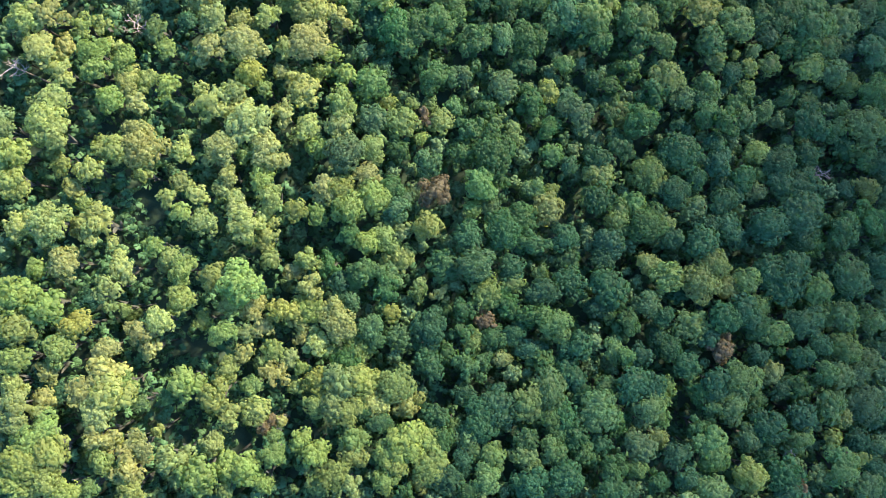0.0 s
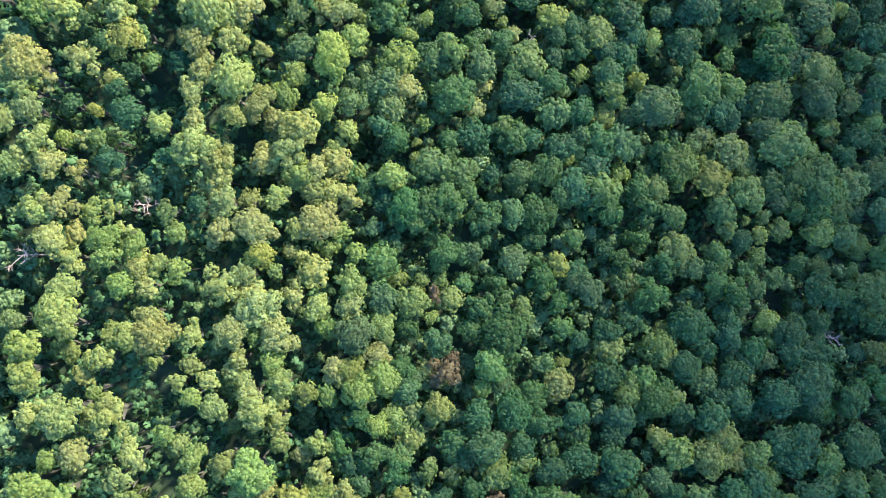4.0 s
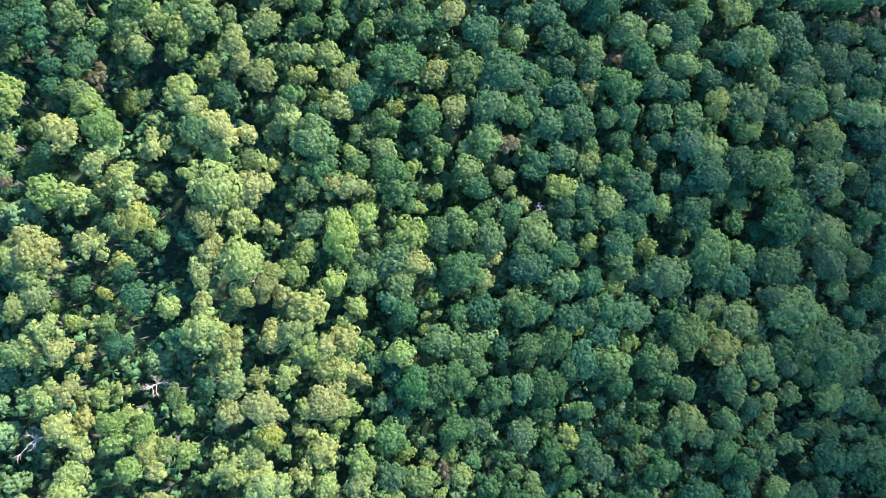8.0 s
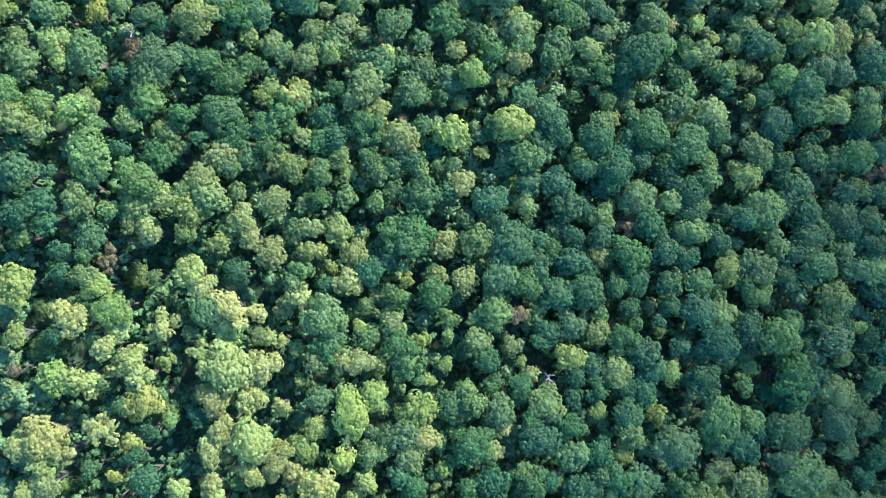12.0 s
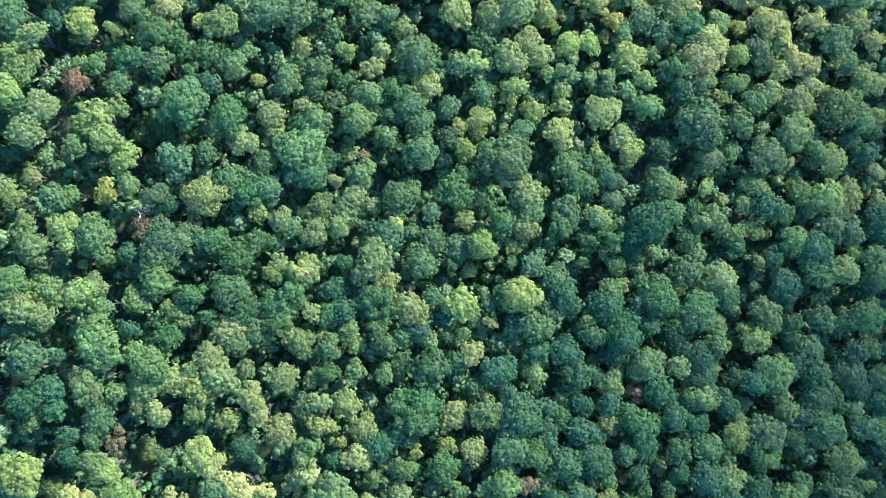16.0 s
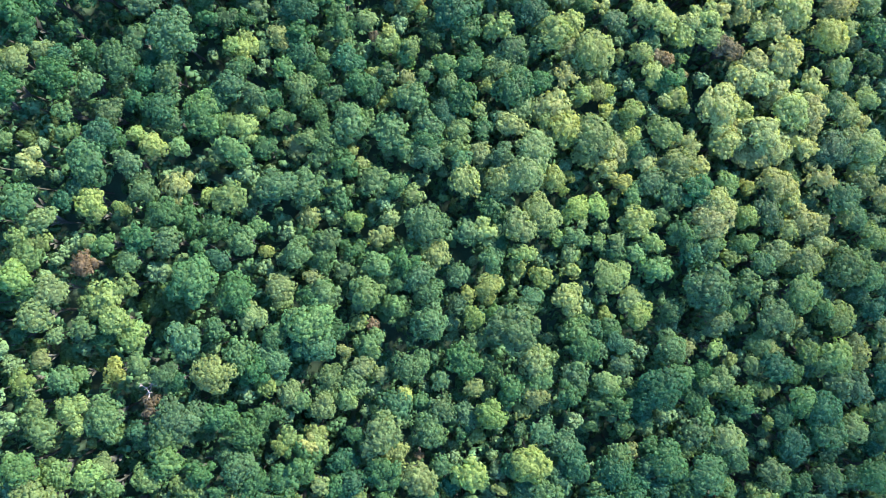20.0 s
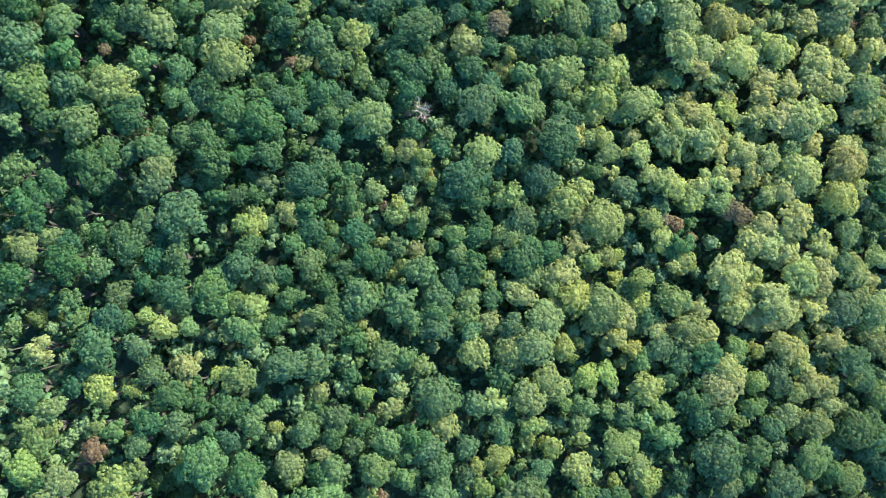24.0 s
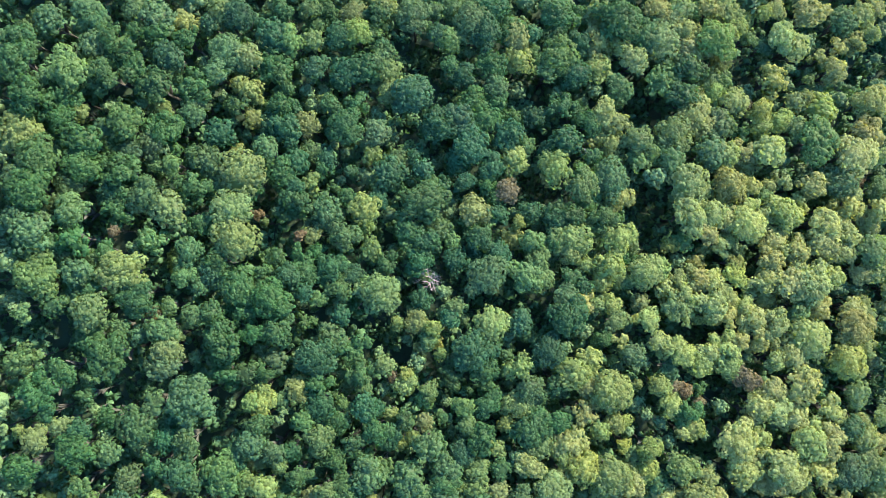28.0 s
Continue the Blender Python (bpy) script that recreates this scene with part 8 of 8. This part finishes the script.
plant("pale_sunlit_ash", 66.8, 257.1, 2.6)
plant("poplar", 73.3, 258.4, 3.5)
plant("withering_tree", 79.9, 259.1, 1.3)
plant("pale_sunlit_ash", 38.3, 250.3, 3.6)
plant("pale_sunlit_ash", 42.6, 246.7, 2.8)
plant("pale_sunlit_ash", 51.3, 248.5, 3.2)
plant("pale_sunlit_ash", 60.2, 251.0, 3.6)
plant("pale_sunlit_ash", 67.9, 248.6, 3.7)
plant("pale_sunlit_ash", 74.5, 252.3, 2.8)
plant("birch", 23.6, 245.5, 2.9)
plant("golden", 35.1, 244.3, 1.7)
plant("birch", 55.1, 246.1, 1.9)
plant("pale_sunlit_ash", 81.1, 275.9, 3.1)
plant("poplar", 21.9, 252.0, 2.1)
plant("maple", -88.5, 238.5, 3.7)
plant("oak", -85.7, 233.3, 2.0)
plant("oak", -80.2, 235.8, 2.2)
plant("maple", -79.2, 232.1, 2.8)
plant("hickory", -73.6, 239.4, 3.6)
plant("oak", -71.5, 235.1, 3.8)
plant("withering_tree", -70.0, 230.8, 1.9)
plant("maple", -63.7, 238.3, 2.1)
plant("oak", -75.2, 223.5, 3.8)
plant("hickory", -66.4, 224.3, 2.7)
plant("poplar", -66.3, 220.6, 2.9)
plant("oak", -83.6, 221.2, 2.8)
plant("maple", -90.8, 223.1, 2.7)
plant("oak", -88.0, 216.8, 3.3)
plant("hickory", -84.3, 210.9, 1.8)
plant("oak", -76.8, 211.5, 2.4)
plant("poplar", -61.2, 214.5, 4.2)
plant("golden", -48.8, 212.9, 2.3)
plant("birch", -50.4, 215.1, 1.2)
plant("oak", -48.9, 219.5, 2.1)
plant("oak", -55.6, 219.1, 2.7)
plant("oak", -55.2, 226.2, 3.7)
plant("oak", -46.9, 233.7, 3.3)
plant("oak", -53.3, 236.0, 3.5)
plant("oak", -45.8, 227.1, 2.9)
plant("poplar", -68.2, 214.3, 1.9)
plant("dark_shaded_beech", -38.2, 222.5, 3.4)
plant("poplar", -36.0, 225.8, 3.0)
plant("oak", -38.1, 216.9, 2.8)
plant("maple", -26.1, 234.6, 3.2)
plant("maple", -38.3, 233.6, 1.6)
plant("dark_shaded_beech", -33.8, 230.2, 1.8)
plant("oak", -31.6, 222.3, 2.2)
plant("maple", -29.3, 215.6, 1.6)
plant("hickory", -24.9, 220.0, 1.6)
plant("birch", -21.0, 218.2, 1.4)
plant("birch", -15.3, 227.7, 1.6)
plant("hickory", -18.7, 228.9, 2.2)
plant("hickory", -17.6, 223.2, 1.4)
plant("golden", -14.2, 224.3, 1.2)
plant("dark_shaded_beech", -6.7, 223.0, 3.7)
plant("oak", -11.3, 217.4, 2.4)
plant("hickory", -3.2, 228.1, 2.9)
plant("dark_shaded_beech", 2.6, 228.7, 2.3)
plant("maple", 3.9, 237.9, 3.1)
plant("birch", 2.6, 219.5, 2.7)
plant("dark_shaded_beech", 8.5, 222.8, 3.1)
plant("hickory", 13.1, 218.1, 2.9)
plant("dark_shaded_beech", 12.1, 229.7, 3.9)
plant("maple", -13.6, 230.0, 1.2)
plant("maple", -9.0, 211.7, 1.8)
plant("oak", -4.4, 211.6, 2.6)
plant("hickory", 2.5, 211.4, 3.1)
plant("maple", -17.0, 213.0, 1.8)
plant("birch", -39.2, 210.9, 1.6)
plant("poplar", -4.3, 237.9, 3.5)
plant("oak", -25.0, 240.3, 2.4)
plant("hickory", 13.4, 242.5, 2.1)
plant("dark_shaded_beech", -31.7, 238.1, 2.4)
plant("hickory", -2.0, 235.6, 1.6)
plant("birch", 21.7, 240.2, 2.9)
plant("hickory", 29.0, 239.0, 3.1)
plant("pale_sunlit_ash", 33.8, 235.4, 2.7)
plant("pale_sunlit_ash", 41.2, 241.3, 1.9)
plant("golden", 48.6, 237.7, 2.5)
plant("pale_sunlit_ash", 51.0, 231.8, 2.1)
plant("pale_sunlit_ash", 56.8, 241.3, 3.0)
plant("pale_sunlit_ash", 61.2, 236.5, 2.8)
plant("pale_sunlit_ash", 65.0, 236.5, 3.6)
plant("pale_sunlit_ash", 71.5, 237.6, 2.2)
plant("maple", 22.8, 228.5, 2.5)
plant("golden", 27.6, 229.0, 1.5)
plant("pale_sunlit_ash", 30.0, 228.4, 2.3)
plant("pale_sunlit_ash", 38.6, 229.5, 2.5)
plant("pale_sunlit_ash", 43.5, 231.8, 3.0)
plant("pale_sunlit_ash", 47.2, 229.4, 3.0)
plant("pale_sunlit_ash", 47.1, 222.3, 3.2)
plant("pale_sunlit_ash", 36.0, 222.4, 3.1)
plant("poplar", 34.8, 217.8, 2.7)
plant("poplar", 26.3, 221.4, 2.1)
plant("birch", 22.7, 220.3, 1.0)
plant("hickory", 21.4, 214.5, 3.7)
plant("birch", 28.1, 215.0, 1.2)
plant("withering_tree", 37.8, 213.6, 1.3)
plant("withering_tree", 50.8, 216.3, 2.5)
plant("pale_sunlit_ash", 57.1, 219.7, 2.5)
plant("pale_sunlit_ash", 57.2, 226.9, 3.6)
plant("pale_sunlit_ash", 64.8, 224.4, 3.6)
plant("birch", 64.9, 231.0, 1.7)
plant("golden", 73.8, 219.4, 3.2)
plant("pale_sunlit_ash", 79.1, 221.7, 2.2)
plant("pale_sunlit_ash", 75.3, 226.7, 3.2)
plant("pale_sunlit_ash", 63.4, 214.8, 3.0)
plant("pale_sunlit_ash", 54.4, 210.3, 2.7)
plant("hickory", 76.4, 212.1, 2.2)
gap(-87.5, 282.5, 2.4)
gap(-60.2, 265.9, 1.6)
gap(-67.7, 257.7, 1.0)
gap(-77.9, 248.2, 1.5)
gap(-56.6, 270.0, 1.1)
gap(-50.2, 291.2, 1.1)
gap(-16.0, 282.5, 2.8)
gap(-12.4, 277.8, 1.4)
gap(5.8, 256.6, 2.3)
gap(-20.6, 268.7, 1.0)
gap(7.2, 277.0, 1.2)
gap(-2.0, 247.2, 1.0)
gap(30.8, 274.4, 2.4)
gap(30.4, 249.7, 4.0)
gap(52.3, 284.0, 2.4)
gap(81.5, 284.8, 2.5)
gap(75.1, 273.9, 1.5)
gap(42.2, 259.9, 1.2)
gap(-87.8, 228.1, 2.3)
gap(-75.0, 217.2, 3.6)
gap(-71.2, 220.7, 1.1)
gap(-7.8, 236.8, 2.8)
gap(-4.9, 232.2, 1.6)
gap(-26.0, 226.7, 2.3)
gap(3.8, 232.1, 1.6)
gap(-8.5, 212.8, 0.9)
gap(7.9, 229.8, 1.4)
gap(70.2, 234.0, 1.7)
gap(45.8, 214.0, 1.7)
gap(71.1, 213.5, 1.1)


# ---- saplings and edge trees between the tall crowns: too many to count ----
def heart():
    """The inner mass of a small crown, a rough dome of radius 1."""
    ring = [(cos(2 * pi * j / 7) * w, sin(2 * pi * j / 7) * w, z) for w, z in ((0.6, 0.8), (1.0, 0.15)) for j in range(7)]
    v = np.array([(0, 0, 1.0)] + ring)
    f = [(0, 1 + j, 1 + (j + 1) % 7) for j in range(7)]
    for j in range(7):
        f += [(1 + j, 8 + j, 8 + (j + 1) % 7), (1 + j, 8 + (j + 1) % 7, 1 + (j + 1) % 7)]
    return v, np.array(f), v / np.linalg.norm(v, axis=1)[:, None]


HEART = heart()


def understorey():
    rng = np.random.default_rng(11)
    corners, faces, facing, count = [], [], [], 0
    stems, sf = [], []
    for size, n, overlap in ((3.4, 1500, 0.88), (2.5, 4000, 0.86), (1.8, 9000, 0.80), (1.3, 9000, 0.74)):
        for _ in range(n):
            x, y = float(rng.uniform(-112, 108)), float(rng.uniform(-64, 312))
            r = size * float(rng.uniform(0.85, 1.15))
            if any((gx - x) ** 2 + (gy - y) ** 2 < (gr * 1.3 + r * 0.75) ** 2 for gx, gy, gr in GAPS):
                continue
            if not room(x, y, r, overlap):
                continue
            PLANTED[int(x // 12), int(y // 12)].append((x, y, r))
            g = ground_height(x, y)
            tall = 12.2 + 1.35 * r - (1.6 if r < 2.2 else 0.0) + rng.uniform(-1.6, 1.0)
            tall -= 5.0 * smooth(-12, -32, x) * smooth(130, 95, y)      # low under the old trees of the south-west
            habit = ("broad", "dense", "tufted")[int(rng.integers(3))]
            c, k, f = TUFTS[habit, 0][int(rng.integers(5))]
            if r < 2.2:     # the small ones carry fewer, larger tufts
                pick = rng.random(len(c) // TUFT) < (0.5 if r < 1.55 else 0.7)
                c, f = c.reshape(-1, TUFT, 3)[pick], f.reshape(-1, TUFT, 3)[pick].reshape(-1, 3)
                mid = c.mean(1)[:, None]
                c = (mid + (c - mid) * (1.3 if r < 1.55 else 1.15)).reshape(-1, 3)
                k = k[:len(c) // TUFT * 5]
            q, w = rng.uniform(0, 6.28), r * 1.12
            turn = np.array([[cos(q), sin(q), 0], [-sin(q), cos(q), 0], [0, 0, 1]])
            c, f = np.concatenate([c, HEART[0] * np.array([0.72, 0.72, HABITS[habit][3] * 0.74])]), np.concatenate([f, HEART[2]])
            faces += [k + count, HEART[1] + count + len(c) - len(HEART[0])]
            count += len(c)
            corners.append((c @ turn) * w + np.array([x, y, g + tall - w * HABITS[habit][3] * 0.95]))
            facing.append(f @ turn)
            o = len(stems)
            stems += [(x + a * 0.1, y + b * 0.1, z) for z in (g - 0.1, g + tall - 0.8 * r) for a, b in ((-1, -1), (1, -1), (1, 1), (-1, 1))]
            sf += [(o + j, o + (j + 1) % 4, o + 4 + (j + 1) % 4, o + 4 + j) for j in range(4)]
    ob = new("understorey")
    new("leaves", leaf_mesh("leaves", np.concatenate(corners), np.concatenate(faces), np.concatenate(facing), FILL)).parent = ob
    link_mesh("stems", stems, sf, BARK, ob)
    tagged(ob, "smaller green trees and saplings filling in between the tall crowns", "understorey", kind="stuff")


understorey()


# ---- the lower storey of leaves, under the tall crowns ----
def lower_storey():
    rng = np.random.default_rng(21)
    cen, nor, siz = [], [], []
    for gx in np.arange(-108, 105, 3.9):
        for gy in np.arange(-62, 310, 3.9):
            x, y = float(gx + rng.uniform(-2.0, 2.0)), float(gy + rng.uniform(-2.0, 2.0))
            r, h = rng.uniform(2.0, 3.4), rng.uniform(5.5, 11.0)
            n, s = 15, 1.0
            if any((gx2 - x) ** 2 + (gy2 - y) ** 2 < (gr + 1.0) ** 2 for gx2, gy2, gr in GAPS if gr > 1.3):
                h, n, s = rng.uniform(2.2, 5.0), 42, 0.6      # low bushes in the openings
            p = dome_points(n, rng, 0.05)
            bump = 1 + 0.22 * np.sin(p[:, :1] * 7 + x) * np.cos(p[:, 1:2] * 7 + y)
            cen.append(np.array([x, y, ground_height(x, y) + h * 0.55]) + p * bump * np.array([r, r, h * 0.45]) * rng.uniform(0.85, 1.1, (n, 1)))
            nor.append(p + np.array([0, 0, 0.3]))
            siz.append(rng.uniform(0.5, 0.85, n) * s)
    ob = new("lower_storey", leaf_mesh("lower_storey", *leaf_tufts(np.concatenate(cen), np.concatenate(nor), np.concatenate(siz), rng), UNDER))
    tagged(ob, "low green leaf layer of bushes and young trees below the crowns", "understorey", kind="stuff")


lower_storey()


# ---- undergrowth on the forest floor ----
def undergrowth():
    rng = np.random.default_rng(3)
    n = 2600
    xs, ys = rng.uniform(-108, 104, n), rng.uniform(-60, 308, n)
    cen, nor, siz = [], [], []
    for x, y in zip(xs, ys):
        r, h = rng.uniform(0.9, 2.2), rng.uniform(0.6, 4.2)
        p = dome_points(9, rng, 0.0)
        cen.append(np.array([x, y, ground_height(x, y)]) + p * np.array([r, r, h]))
        nor.append(p)
        siz.append(rng.uniform(0.45, 0.8, 9))
    ob = new("undergrowth", leaf_mesh("undergrowth", *leaf_tufts(np.concatenate(cen), np.concatenate(nor), np.concatenate(siz), rng), UNDER))
    tagged(ob, "dark green shrubs and saplings covering the forest floor", "undergrowth", kind="stuff")


undergrowth()


# ---- the forest round about, never flown over ----
def far_forest():
    rng = np.random.default_rng(8)
    cen, nor, siz = [], [], []
    trunks, tf = [], []
    for gx in np.arange(-228, 229, 5.6):
        for gy in np.arange(-176, 427, 5.6):
            x, y = float(gx + rng.uniform(-3, 3)), float(gy + rng.uniform(-3, 3))
            if -113 < x < 109 and -65 < y < 313:
                continue
            r = rng.uniform(3.0, 5.2)
            g = ground_height(x, y)
            tall = 12.2 + 1.45 * r + rng.uniform(-1, 1)
            for _ in range(6):
                v = dome_points(1, rng, 0.0)[0]
                p = dome_points(6, rng, -0.2)
                cen.append(np.array([x, y, g + tall - r * 0.95]) + v * np.array([r, r, r * 0.8]) * 0.6 + p * 0.5 * r * np.array([1, 1, 0.8]))
                nor.append(p + 0.4 * v)
                siz.append(rng.uniform(0.9, 1.5, 6))
            o = len(trunks)
            trunks += [(x + a * 0.25, y + b * 0.25, z) for z in (g - 0.1, g + tall - 2) for a, b in ((-1, -1), (1, -1), (1, 1), (-1, 1))]
            tf += [(o + j, o + (j + 1) % 4, o + 4 + (j + 1) % 4, o + 4 + j) for j in range(4)]
    corners, facing = leaf_sprays(np.concatenate(cen), np.concatenate(nor), np.concatenate(siz), rng, 0.3)
    ob = new("distant_forest")
    new("crowns", spray_mesh("crowns", corners, facing, FAR)).parent = ob
    link_mesh("trunks", trunks, tf, BARK, ob)
    tagged(ob, "closed green broadleaf forest stretching away all round", "forest", kind="stuff")


far_forest()
